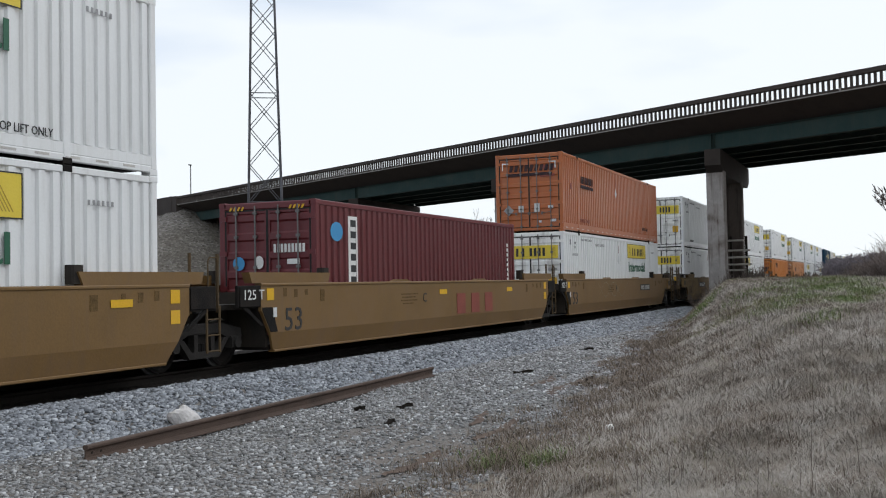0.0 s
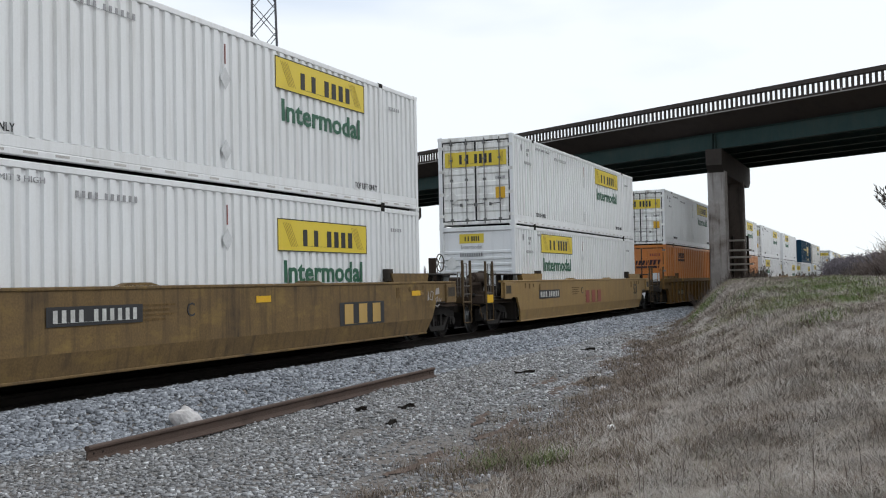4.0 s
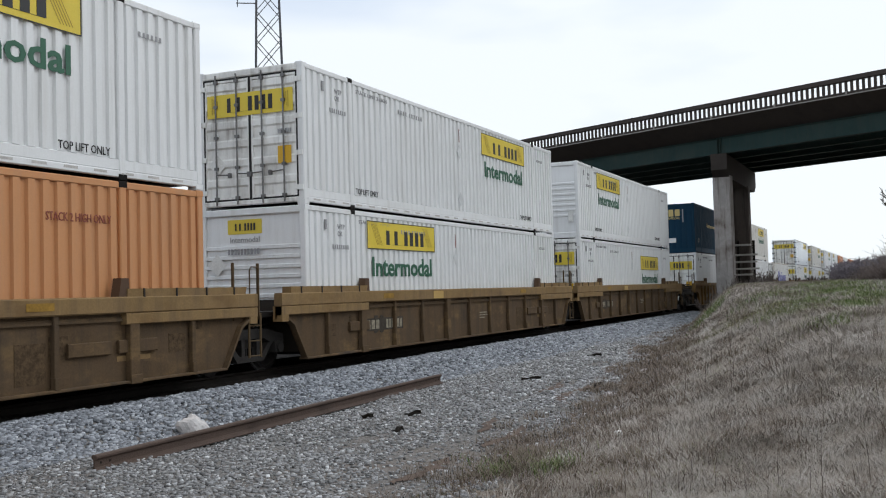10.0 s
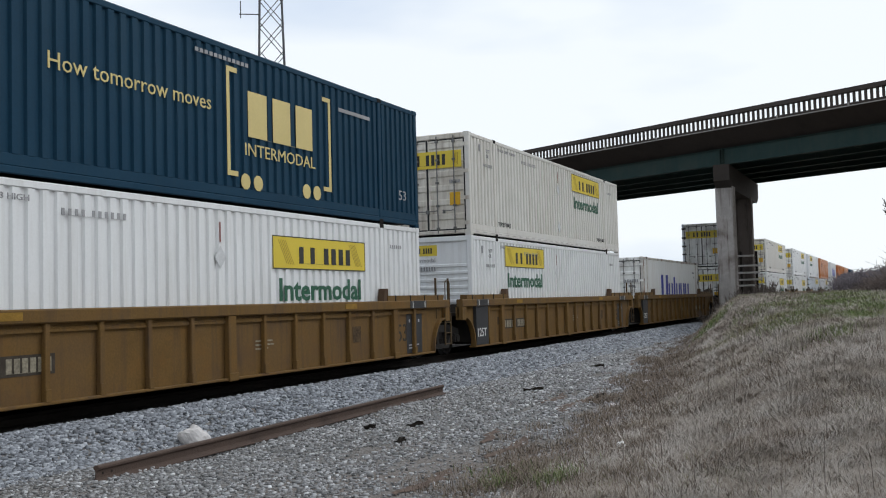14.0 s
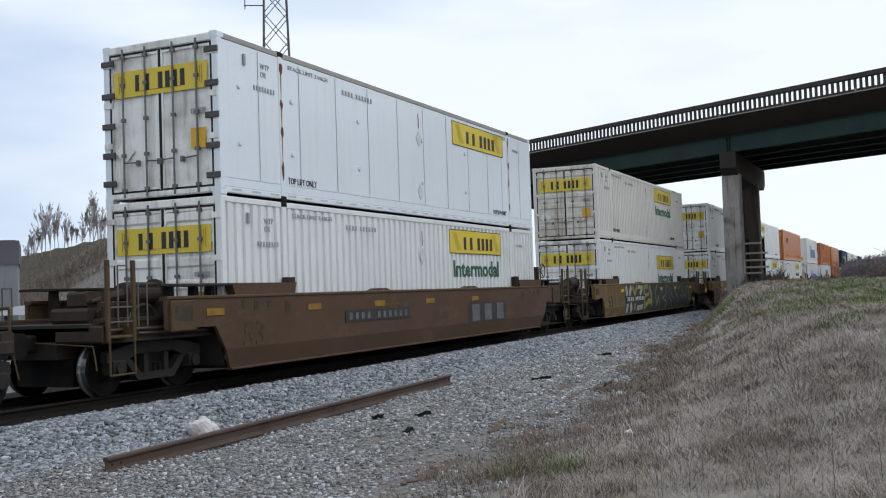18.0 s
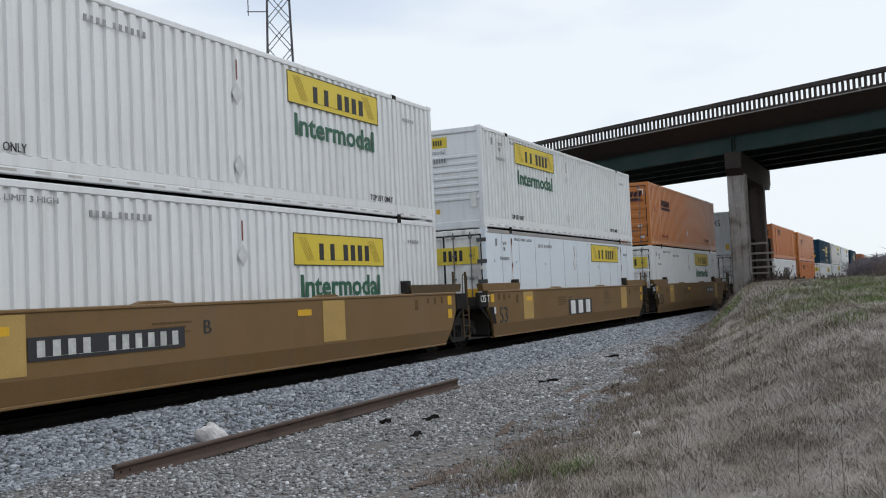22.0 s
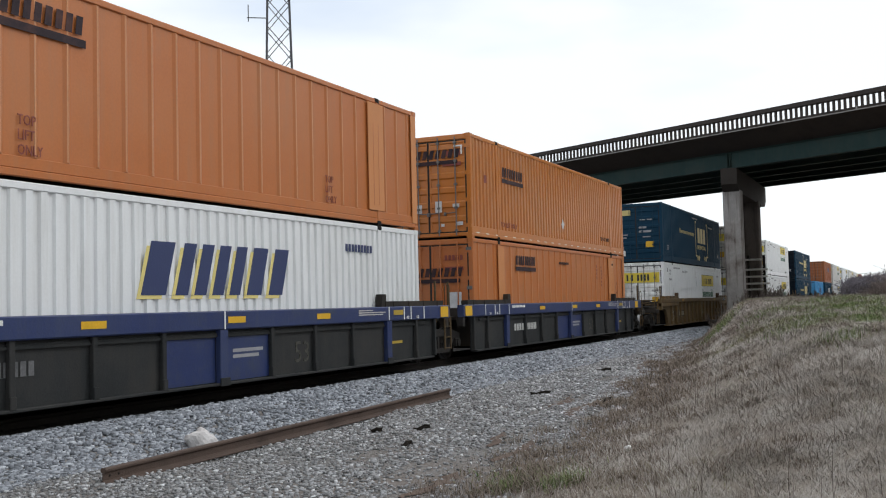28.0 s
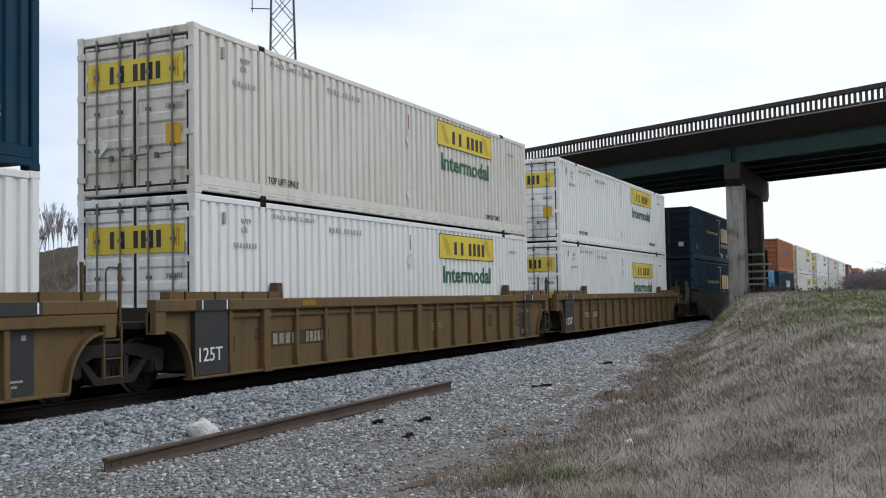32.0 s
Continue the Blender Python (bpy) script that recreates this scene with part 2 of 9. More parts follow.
LADDERPAINT = surface("grimy_ladder_paint", (0.098, 0.066, 0.035), 0.75, var=0.3, size=0.4, grime=(0.03, 0.024, 0.02), dirt=0.5)
OLDMARK = surface("nearly_lost_stencil", (0.085, 0.055, 0.030), 0.75, var=0.5, size=0.08)
DULLDASH = surface("dulled_reflector_dash", (0.27, 0.155, 0.03), 0.65, var=0.3, size=0.2)
DIMMARK = surface("worn_stencil", (0.055, 0.045, 0.035), 0.7, var=0.35, size=0.15)
CAPSTAIN = surface("stained_pier_cap_concrete", (0.050, 0.043, 0.039), 0.9, var=0.25, size=1.0, grime=(0.04, 0.034, 0.03), dirt=0.6, streak=0.5, bump=0.3)
CAR_DUN = surface("dun_car_paint", (0.180, 0.118, 0.054), 0.7, var=0.35, size=1.0, grime=(0.06, 0.043, 0.028), dirt=0.75, streak=0.5, bump=0.1, worn=(0.27, 0.18, 0.062))
CAR_UMBER = surface("grimy_umber_car_paint", (0.104, 0.067, 0.037), 0.75, var=0.3, size=0.8, grime=(0.05, 0.038, 0.028), dirt=0.6, streak=0.45, bump=0.1, worn=(0.20, 0.13, 0.06))
CAR_OLIVE = surface("faded_chord_paint", (0.248, 0.160, 0.072), 0.75, var=0.25, size=1.0, grime=(0.09, 0.065, 0.045), dirt=0.5, streak=0.35, bump=0.1, worn=(0.15, 0.088, 0.036))
TOPGREY = surface("weathered_rail_paint", (0.33, 0.31, 0.30), 0.6, var=0.2, size=1.2, grime=(0.2, 0.15, 0.11), dirt=0.45, streak=0.3)
SEAMGREY = surface("seam_grey", (0.36, 0.38, 0.40), 0.6, var=0.15)
HINGEDARK = surface("dark_hinge_steel", (0.085, 0.08, 0.08), 0.6, 0.3, var=0.3, size=0.2)
DIMGREY = surface("rubbed_grey_number", (0.075, 0.072, 0.062), 0.7, var=0.5, size=0.1)
FAINTMARK = surface("faint_stencil", (0.13, 0.13, 0.135), 0.7, var=0.3, size=0.2)
REFLECTOR = surface("faded_reflector_tape", (0.50, 0.48, 0.46), 0.6, var=0.2, size=0.3)
PLACARD = surface("placard_card", (0.58, 0.59, 0.60), 0.6, var=0.15, size=0.2)
DULLMARK = surface("faded_number_paint", (0.27, 0.24, 0.18), 0.7, var=0.4, size=0.12)
NUMWHITE = surface("worn_number_white", (0.50, 0.50, 0.48), 0.6, var=0.25, size=0.15)
BRANDDARK = surface("weathered_brand_ink", (0.040, 0.028, 0.034), 0.65, var=0.3, size=0.3, grime=(0.16, 0.06, 0.03), dirt=0.3)
DULLWHITE = surface("chalky_container_white", (0.72, 0.725, 0.715), 0.4, var=0.06, size=2, grime=(0.34, 0.28, 0.22), dirt=0.22, streak=0.25, bump=0.05)
RUSTYPOST = surface("rust_eaten_white_post", (0.62, 0.60, 0.56), 0.7, var=0.15, size=0.6, grime=(0.20, 0.105, 0.065), dirt=0.85, streak=0.85, bump=0.2)
SEAMED = surface("panelled_orange_paint", (0.46, 0.138, 0.030), 0.40, var=0.12, size=2, grime=(0.36, 0.15, 0.06), dirt=0.4, streak=0.4, bump=0.05)
CAR_GREY = surface("grimy_grey_car_paint", (0.028, 0.030, 0.031), 0.65, var=0.25, size=1.0, grime=(0.045, 0.040, 0.036), dirt=0.5, streak=0.35)
CAR_DARK = surface("dark_car_paint", (0.028, 0.025, 0.023), 0.7, var=0.2, size=1.2, grime=(0.06, 0.045, 0.03), dirt=0.5, streak=0.3)
PATCH = surface("fresh_paint_patch", (0.42, 0.27, 0.08), 0.6, var=0.12, size=0.7)
UNDER = surface("brake_dust_steel", (0.011, 0.0095, 0.009), 0.8, var=0.3, size=0.4, grime=(0.030, 0.022, 0.017), dirt=0.4, bump=0.3)
TREAD = surface("polished_tread", (0.38, 0.38, 0.39), 0.35, 0.9, var=0.1)
MACHINE = surface("grimy_brown_machinery", (0.056, 0.040, 0.030), 0.75, var=0.35, size=0.35, grime=(0.016, 0.013, 0.011), dirt=0.6, bump=0.3)
CASTSTEEL = surface("dusty_cast_steel", (0.034, 0.031, 0.029), 0.8, var=0.35, size=0.35, grime=(0.012, 0.010, 0.009), dirt=0.5, bump=0.3)
RODGREY = surface("worn_rod_steel", (0.115, 0.098, 0.082), 0.6, var=0.3, size=0.3, grime=(0.03, 0.025, 0.02), dirt=0.5)
CAR_DRAB = surface("drab_brown_car_paint", (0.138, 0.090, 0.042), 0.68, var=0.25, size=1.1, grime=(0.07, 0.05, 0.032), dirt=0.55, streak=0.45, bump=0.1, worn=(0.16, 0.085, 0.028))
SEAMPALE = surface("chalked_orange_seam", (0.58, 0.29, 0.15), 0.6, var=0.2, size=0.5, grime=(0.42, 0.18, 0.08), dirt=0.4)
CONCRETE = surface("weathered_concrete", (0.27, 0.25, 0.235), 0.9, var=0.22, size=1.5, grime=(0.10, 0.085, 0.075), dirt=0.55, streak=0.5, bump=0.3)
# Pier concrete twice: light painted into the front columns, deck shade into the rear.
PIERLIT = surface("stained_pale_pier_concrete", (0.40, 0.375, 0.36), 0.9, var=0.3, size=1.0, grime=(0.085, 0.062, 0.052), dirt=0.75, streak=0.55, bump=0.3)
PIERSHADED = surface("sooty_pier_concrete", (0.115, 0.096, 0.085), 0.9, var=0.35, size=0.8, grime=(0.03, 0.024, 0.02), dirt=0.7, streak=0.7, bump=0.3)
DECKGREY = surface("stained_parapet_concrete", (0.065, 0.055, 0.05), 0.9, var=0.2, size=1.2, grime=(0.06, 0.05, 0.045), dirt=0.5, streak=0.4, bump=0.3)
PALEEDGE = surface("pale_lime_streaked_concrete", (0.34, 0.32, 0.30), 0.9, var=0.3, size=0.5, grime=(0.12, 0.10, 0.09), dirt=0.5, streak=0.3)
GIRDER = surface("grey_green_girder_paint", (0.030, 0.056, 0.052), 0.75, var=0.15, size=1.5, grime=(0.06, 0.06, 0.05), dirt=0.4, streak=0.3)
RAILSTEEL = surface("rusty_rail_steel", (0.092, 0.066, 0.055), 0.8, var=0.35, size=0.5, grime=(0.06, 0.04, 0.03), dirt=0.4, bump=0.4, grain=60)
RAILCROWN = surface("dull_rail_crown", (0.115, 0.088, 0.076), 0.8, var=0.3, size=0.4, grime=(0.08, 0.055, 0.045), dirt=0.5, bump=0.3)
# Underside shade is painted into this base colour, with random stains over it.
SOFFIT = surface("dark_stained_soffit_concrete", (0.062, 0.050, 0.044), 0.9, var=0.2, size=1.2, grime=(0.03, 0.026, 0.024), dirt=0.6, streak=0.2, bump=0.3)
# Running rails take the shade under the cars as a near-black colour.
RUNRAIL = surface("oily_running_rail", (0.016, 0.013, 0.011), 0.7, 0.2, var=0.3, size=0.5, grime=(0.015, 0.012, 0.01), dirt=0.5)
PLANK = surface("weathered_plank", (0.46, 0.44, 0.41), 0.9, var=0.25, size=0.4, grime=(0.1, 0.08, 0.06), dirt=0.4, bump=0.3)
DOORWHITE = surface("grimy_door_white", (0.86, 0.86, 0.84), 0.55, var=0.06, size=0.9, grime=(0.17, 0.14, 0.115), dirt=0.52, streak=0.42, bump=0.06)
DOORCREAM = surface("grimy_door_cream", (0.72, 0.685, 0.615), 0.6, var=0.1, size=1.2, grime=(0.20, 0.14, 0.09), dirt=0.48, streak=0.45, bump=0.06)
TIE = surface("creosoted_timber", (0.022, 0.018, 0.015), 0.9, var=0.3, size=0.4, bump=0.4)
GALV = surface("tower_galvanised", (0.09, 0.09, 0.10), 0.6, 0.3, var=0.2, size=1.0)


def ground_surface(name, tones, cell, rough=0.95, patch=None, patch_amount=0.5, patch_size=0.35, bump=0.8):
    """Loose ground: a mosaic of stones or litter in several tones, with larger patches of another tone."""
    m = bpy.data.materials.new(name)
    m.use_nodes = True
    n, l = m.node_tree.nodes, m.node_tree.links
    b = n["Principled BSDF"]
    b.inputs["Roughness"].default_value = rough
    b.inputs["Specular IOR Level"].default_value = 0.1
    co = n.new("ShaderNodeTexCoord")
    vor = n.new("ShaderNodeTexVoronoi")
    vor.inputs["Scale"].default_value = 1 / cell
    ramp = n.new("ShaderNodeValToRGB")
    el = ramp.color_ramp.elements
    while len(el) < len(tones):
        el.new(0.5)
    for k, c in enumerate(tones):
        el[k].position = k / (len(tones) - 1)
        el[k].color = (*c, 1)
    sep = n.new("ShaderNodeSeparateColor")
    l.new(co.outputs["Object"], vor.inputs["Vector"])
    l.new(vor.outputs["Color"], sep.inputs[0])
    l.new(sep.outputs[0], ramp.inputs["Fac"])
    colour = ramp.outputs["Color"]
    big = n.new("ShaderNodeTexNoise")
    big.inputs["Scale"].default_value = patch_size
    big.inputs["Detail"].default_value = 7
    big.inputs["Roughness"].default_value = 0.65
    l.new(co.outputs["Object"], big.inputs["Vector"])
    if patch:
        r = n.new("ShaderNodeMapRange")
        r.inputs["From Min"].default_value, r.inputs["From Max"].default_value = 0.42, 0.68
        r.inputs["To Max"].default_value = patch_amount
        l.new(big.outputs["Fac"], r.inputs["Value"])
        mix = n.new("ShaderNodeMix")
        mix.data_type = "RGBA"
        l.new(r.outputs[0], mix.inputs[0])
        l.new(colour, mix.inputs[6])
        mix.inputs[7].default_value = (*patch, 1)
        colour = mix.outputs[2]
    l.new(colour, b.inputs["Base Color"])
    bp = n.new("ShaderNodeBump")
    bp.inputs["Strength"].default_value = bump
    bp.inputs["Distance"].default_value = cell * 0.6
    l.new(vor.outputs["Distance"], bp.inputs["Height"])
    l.new(bp.outputs[0], b.inputs["Normal"])
    return m


GRAVEL = ground_surface("grey_gravel", [(0.07, 0.066, 0.064), (0.17, 0.165, 0.16), (0.27, 0.265, 0.26), (0.11, 0.105, 0.10)], 0.03,
                        patch=(0.17, 0.14, 0.12), patch_amount=0.8)
# The shade under the train is painted into this near-black ballast.
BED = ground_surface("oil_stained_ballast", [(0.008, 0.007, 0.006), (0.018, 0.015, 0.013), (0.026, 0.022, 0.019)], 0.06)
TURF = ground_surface("dry_turf", [(0.20, 0.168, 0.138), (0.29, 0.255, 0.215), (0.235, 0.20, 0.168)], 0.03,
                      patch=(0.13, 0.105, 0.08), patch_amount=0.55, patch_size=0.35)
FILL = ground_surface("gravelly_fill", [(0.07, 0.062, 0.055), (0.20, 0.182, 0.168), (0.13, 0.117, 0.103), (0.28, 0.26, 0.24), (0.10, 0.09, 0.078)], 0.22,
                      patch=(0.10, 0.085, 0.06), patch_amount=0.8, patch_size=0.12)
SCRUB = ground_surface("brown_scrub_slope", [(0.05, 0.042, 0.032), (0.10, 0.085, 0.062), (0.075, 0.065, 0.045)], 0.5,
                       patch=(0.14, 0.12, 0.095), patch_amount=0.5, patch_size=0.12)
FIELD = ground_surface("winter_field", [(0.09, 0.085, 0.05), (0.13, 0.11, 0.07), (0.10, 0.10, 0.055)], 0.8,
                       patch=(0.06, 0.065, 0.04), patch_amount=0.7, patch_size=0.02)


def leaf_surface(name, tones, rough=0.8):
    """Blades, twigs and stones in one mesh: each island takes a tone of its own."""
    m = bpy.data.materials.new(name)
    m.use_nodes = True
    n, l = m.node_tree.nodes, m.node_tree.links
    b = n["Principled BSDF"]
    b.inputs["Roughness"].default_value = rough
    b.inputs["Specular IOR Level"].default_value = 0.2
    geo = n.new("ShaderNodeNewGeometry")
    ramp = n.new("ShaderNodeValToRGB")
    el = ramp.color_ramp.elements
    while len(el) < len(tones):
        el.new(0.5)
    for k, c in enumerate(tones):
        el[k].position = k / (len(tones) - 1)
        el[k].color = (*c, 1)
    l.new(geo.outputs["Random Per Island"], ramp.inputs["Fac"])
    l.new(ramp.outputs["Color"], b.inputs["Base Color"])
    return m


SOIL = surface("bare_red_soil", (0.128, 0.094, 0.078), 0.95, var=0.3, size=0.25, grime=(0.11, 0.085, 0.07), dirt=0.5, bump=0.4)
STONES = leaf_surface("ballast_stones", [(0.085, 0.090, 0.100), (0.24, 0.255, 0.282), (0.35, 0.37, 0.405), (0.15, 0.16, 0.177), (0.29, 0.307, 0.338), (0.46, 0.48, 0.515)], 0.9)
PEBBLES = leaf_surface("gravel_stones", [(0.09, 0.089, 0.089), (0.26, 0.261, 0.267), (0.38, 0.382, 0.39), (0.16, 0.158, 0.158), (0.31, 0.308, 0.308), (0.24, 0.238, 0.24), (0.62, 0.625, 0.64)], 0.9)
STRAW = leaf_surface("dry_grass", [(0.29, 0.254, 0.222), (0.37, 0.330, 0.294), (0.32, 0.283, 0.249), (0.43, 0.388, 0.350), (0.26, 0.226, 0.196), (0.35, 0.312, 0.272)])
PALESTRAW = leaf_surface("bleached_straw", [(0.38, 0.345, 0.31), (0.46, 0.423, 0.386), (0.33, 0.297, 0.264), (0.51, 0.475, 0.435)])
HAY = leaf_surface("withered_grass", [(0.205, 0.172, 0.143), (0.28, 0.238, 0.202), (0.24, 0.204, 0.172), (0.32, 0.278, 0.24), (0.18, 0.15, 0.124)])
WEED = leaf_surface("dead_weed", [(0.14, 0.108, 0.086), (0.195, 0.155, 0.124), (0.165, 0.130, 0.103), (0.235, 0.192, 0.156)])
OLIVEGRASS = leaf_surface("olive_winter_grass", [(0.155, 0.165, 0.075), (0.20, 0.20, 0.10), (0.24, 0.225, 0.135), (0.17, 0.185, 0.08)])
SPRIG = leaf_surface("green_grass", [(0.085, 0.140, 0.042), (0.125, 0.190, 0.055), (0.19, 0.21, 0.085), (0.16, 0.19, 0.08)])
TWIG = leaf_surface("bare_twigs", [(0.10, 0.08, 0.07), (0.17, 0.14, 0.125), (0.08, 0.065, 0.055)])
BRUSH = leaf_surface("brown_brushwood", [(0.17, 0.14, 0.12), (0.25, 0.21, 0.185), (0.13, 0.107, 0.09)])
BANKBRUSH = leaf_surface("brown_bank_brush", [(0.17, 0.135, 0.122), (0.25, 0.205, 0.188), (0.13, 0.104, 0.094), (0.21, 0.17, 0.152)])
GROVETWIG = leaf_surface("grey_grove_twigs", [(0.20, 0.175, 0.17), (0.27, 0.24, 0.24), (0.17, 0.15, 0.145)])
# Distance haze is mixed into the colours of these two.
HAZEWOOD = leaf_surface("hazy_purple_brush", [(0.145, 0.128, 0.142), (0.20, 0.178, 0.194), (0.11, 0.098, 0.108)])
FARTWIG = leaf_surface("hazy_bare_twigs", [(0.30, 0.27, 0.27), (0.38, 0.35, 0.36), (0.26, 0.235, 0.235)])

# ---- building blocks ----


class Shape:
    """Collects vertices and faces of one mesh."""

    def __init__(self):
        self.v, self.f = [], []

    def add(self, verts, faces):
        k = len(self.v)
        self.v += [tuple(p) for p in verts]
        self.f += [tuple(i + k for i in f) for f in faces]
        return self

    def box(self, x0, x1, y0, y1, z0, z1):
        return self.add([(x0, y0, z0), (x1, y0, z0), (x1, y1, z0), (x0, y1, z0), (x0, y0, z1), (x1, y0, z1), (x1, y1, z1), (x0, y1, z1)],
                        [(3, 2, 1, 0), (4, 5, 6, 7), (0, 1, 5, 4), (1, 2, 6, 5), (2, 3, 7, 6), (3, 0, 4, 7)])

    def slab(self, x0, x1, y0, y1, z0, z1, c=0.012):
        """A box with chamfered edges along its longest side."""
        d = (x1 - x0, y1 - y0, z1 - z0)
        ax = d.index(max(d))
        lo, hi = [(x0, x1), (y0, y1), (z0, z1)][ax]
        (a0, a1), (b0, b1) = [[(x0, x1), (y0, y1), (z0, z1)][k] for k in ((ax + 1) % 3, (ax + 2) % 3)]
        c = min(c, (a1 - a0) * 0.3, (b1 - b0) * 0.3)
        prof = [(a0 + c, b0), (a1 - c, b0), (a1, b0 + c), (a1, b1 - c), (a1 - c, b1), (a0 + c, b1), (a0, b1 - c), (a0, b0 + c)]
        return self.prism(prof, ax, lo, hi)

    def prism(self, prof, axis, lo, hi):
        """A profile, counter-clockwise in the two axes after axis, drawn out from lo to hi."""
        n = len(prof)
        vs = []
        for w in (lo, hi):
            for a, b in prof:
                p = [0, 0, 0]
                p[axis], p[(axis + 1) % 3], p[(axis + 2) % 3] = w, a, b
                vs.append(p)
        fs = [tuple(range(n))[::-1], tuple(range(n, 2 * n))]
        fs += [(k, (k + 1) % n, n + (k + 1) % n, n + k) for k in range(n)]
        return self.add(vs, fs)

    def rod(self, p, q, r, n=8, r2=None):
        p, q = Vector(p), Vector(q)
        d = (q - p).normalized()
        a = d.orthogonal().normalized()
        b = d.cross(a)
        r2 = r if r2 is None else r2
        vs = [p + (a * math.cos(t) + b * math.sin(t)) * r for t in [2 * math.pi * k / n for k in range(n)]]
        vs += [q + (a * math.cos(t) + b * math.sin(t)) * r2 for t in [2 * math.pi * k / n for k in range(n)]]
        fs = [(k, (k + 1) % n, n + (k + 1) % n, n + k) for k in range(n)]
        return self.add(vs, fs + [tuple(range(n))[::-1], tuple(range(n, 2 * n))])

    def lathe(self, prof, n=20, axis="x", at=(0, 0, 0)):
        """Turns a profile of (along, radius) round an axis."""
        vs = []
        for w, r in prof:
            for k in range(n):
                t = 2 * math.pi * k / n
                c, s = r * math.cos(t), r * math.sin(t)
                p = (w, c, s) if axis == "x" else ((s, w, c) if axis == "y" else (c, s, w))
                vs.append((p[0] + at[0], p[1] + at[1], p[2] + at[2]))
        m = len(prof)
        fs = [(i * n + k, i * n + (k + 1) % n, (i + 1) * n + (k + 1) % n, (i + 1) * n + k) for i in range(m - 1) for k in range(n)]
        return self.add(vs, fs + [tuple(range(n))[::-1], tuple(range((m - 1) * n, m * n))])

    def mesh(self, name, material):
        me = bpy.data.meshes.new(name)
        me.from_pydata(self.v, [], self.f)
        me.materials.append(material)
        return me


def part(name, shape, material, parent, label="", m=None):
    """Links a shape as one mesh under a thing or a part (top level where parent is None)."""
    me = shape if isinstance(shape, bpy.types.Mesh) else shape.mesh(name, material)
    ob = new(name, me)
    if parent:
        ob.parent = parent
    if m is not None:
        ob.matrix_basis = m
    if label:
        ob["label"] = label
    return ob


def two_tone(shape, name, first, other, split):
    """A mesh whose faces from number split on take the other material."""
    me = shape.mesh(name, first)
    me.materials.append(other)
    me.polygons.foreach_set("material_index", [int(k >= split) for k in range(len(me.polygons))])
    return me


def ribbon(shape, points, width, z0, z1):
    """A flat band of varying width along points in the plane of x and y."""
    n = len(points)
    left, right = [], []
    for k, (a, b) in enumerate(points):
        p, q = points[max(0, k - 1)], points[min(n - 1, k + 1)]
        d = Vector((q[0] - p[0], q[1] - p[1])).normalized()
        w = width * (0.35 + 0.65 * math.sin(math.pi * (k + 0.6) / (n + 0.2)))
        left.append((a - d.y * w, b + d.x * w))
        right.append((a + d.y * w, b - d.x * w))
    for k in range(n - 1):
        shape.prism([right[k], right[k + 1], left[k + 1], left[k]], 2, z0, z1)
    return shape


def thing(name, label, category, group="", kind="", m=None):
    ob = new(name)
    ob.empty_display_size = 0.3
    if m is not None:
        ob.matrix_basis = m
    return tagged(ob, label, category, group, kind)


ON_SIDE = Matrix(((0, 0, 1, 0), (1, 0, 0, 0), (0, 1, 0, 0), (0, 0, 0, 1)))    # reads along +y, faces +x
ON_FRONT = Matrix(((1, 0, 0, 0), (0, 0, -1, 0), (0, 1, 0, 0), (0, 0, 0, 1)))  # reads along +x, faces -y
LETTERS = {}


def lettering(name, words, height, width, material, parent, place, on, bold=0.0):
    """Words in the built-in font, fitted to a height of capitals and a width; place: its lower left corner."""
    key = (words, height, width, material.name, bold)
    if key not in LETTERS:
        cu = bpy.data.curves.new("letters", "FONT")
        cu.body, cu.extrude, cu.resolution_u, cu.offset = words, 0.004, 2, bold
        tmp = bpy.data.objects.new("letters", cu)
        me = bpy.data.meshes.new_from_object(tmp)
        bpy.data.objects.remove(tmp)
        co = np.empty(len(me.vertices) * 3)
        me.vertices.foreach_get("co", co)
        co = co.reshape(-1, 3)
        lo, hi = co.min(0), co.max(0)
        co[:, 0] = (co[:, 0] - lo[0]) * width / (hi[0] - lo[0])
        co[:, 1] = (co[:, 1] - max(lo[1], -0.03)) * height / 0.73
        me.vertices.foreach_set("co", co.ravel())
        me.materials.clear()
        me.materials.append(material)
        LETTERS[key] = me
    return part(name, LETTERS[key], material, parent, "", Matrix.Translation(place) @ on)


def glyph_bars(shape, x0, x1, z0, z1, widths, lean=0.0, gap=0.25, t=0.006):
    """A row of plain upright bars that stands for a word that is not spelled out; drawn in the plane of x and y.
    widths: those of the bars; a negative one is a space."""
    h = z1 - z0
    x, k = x0, (x1 - x0) / sum(abs(w) for w in widths)
    ring, s = [], min(0.003, 0.05 * h)
    for w in widths:
        if w > 0:
            a, b = x + k * w * gap * 0.5, x + k * w * (1 - gap * 0.5)
            ring += [(a, z0 + s), (a + lean * h, z1), (b + lean * h, z1), (b, z0 + s)]
        x += k * abs(w)
    ring = [(ring[-1][0], z0)] + ring[::-1] + [(ring[0][0], z0)]
    return shape.prism(ring, 2, 0, t)


# ---- ground ----


def ramp_at(v, table):
    return float(np.interp(v, [a for a, _ in table], [b for _, b in table]))


TOE = [(-40, -5.0), (0, -4.4), (9, -4.15), (12.5, -4.3), (18.5, -4.95), (29, -6.55), (42, -8.35), (53, -9.45), (75, -9.5), (300, -9.0)]
RISE = [(-40, 0.35), (0, 0.40), (8, 0.55), (14, 0.85), (22, 1.22), (35, 1.62), (48, 1.74), (90, 1.8), (400, 1.7)]
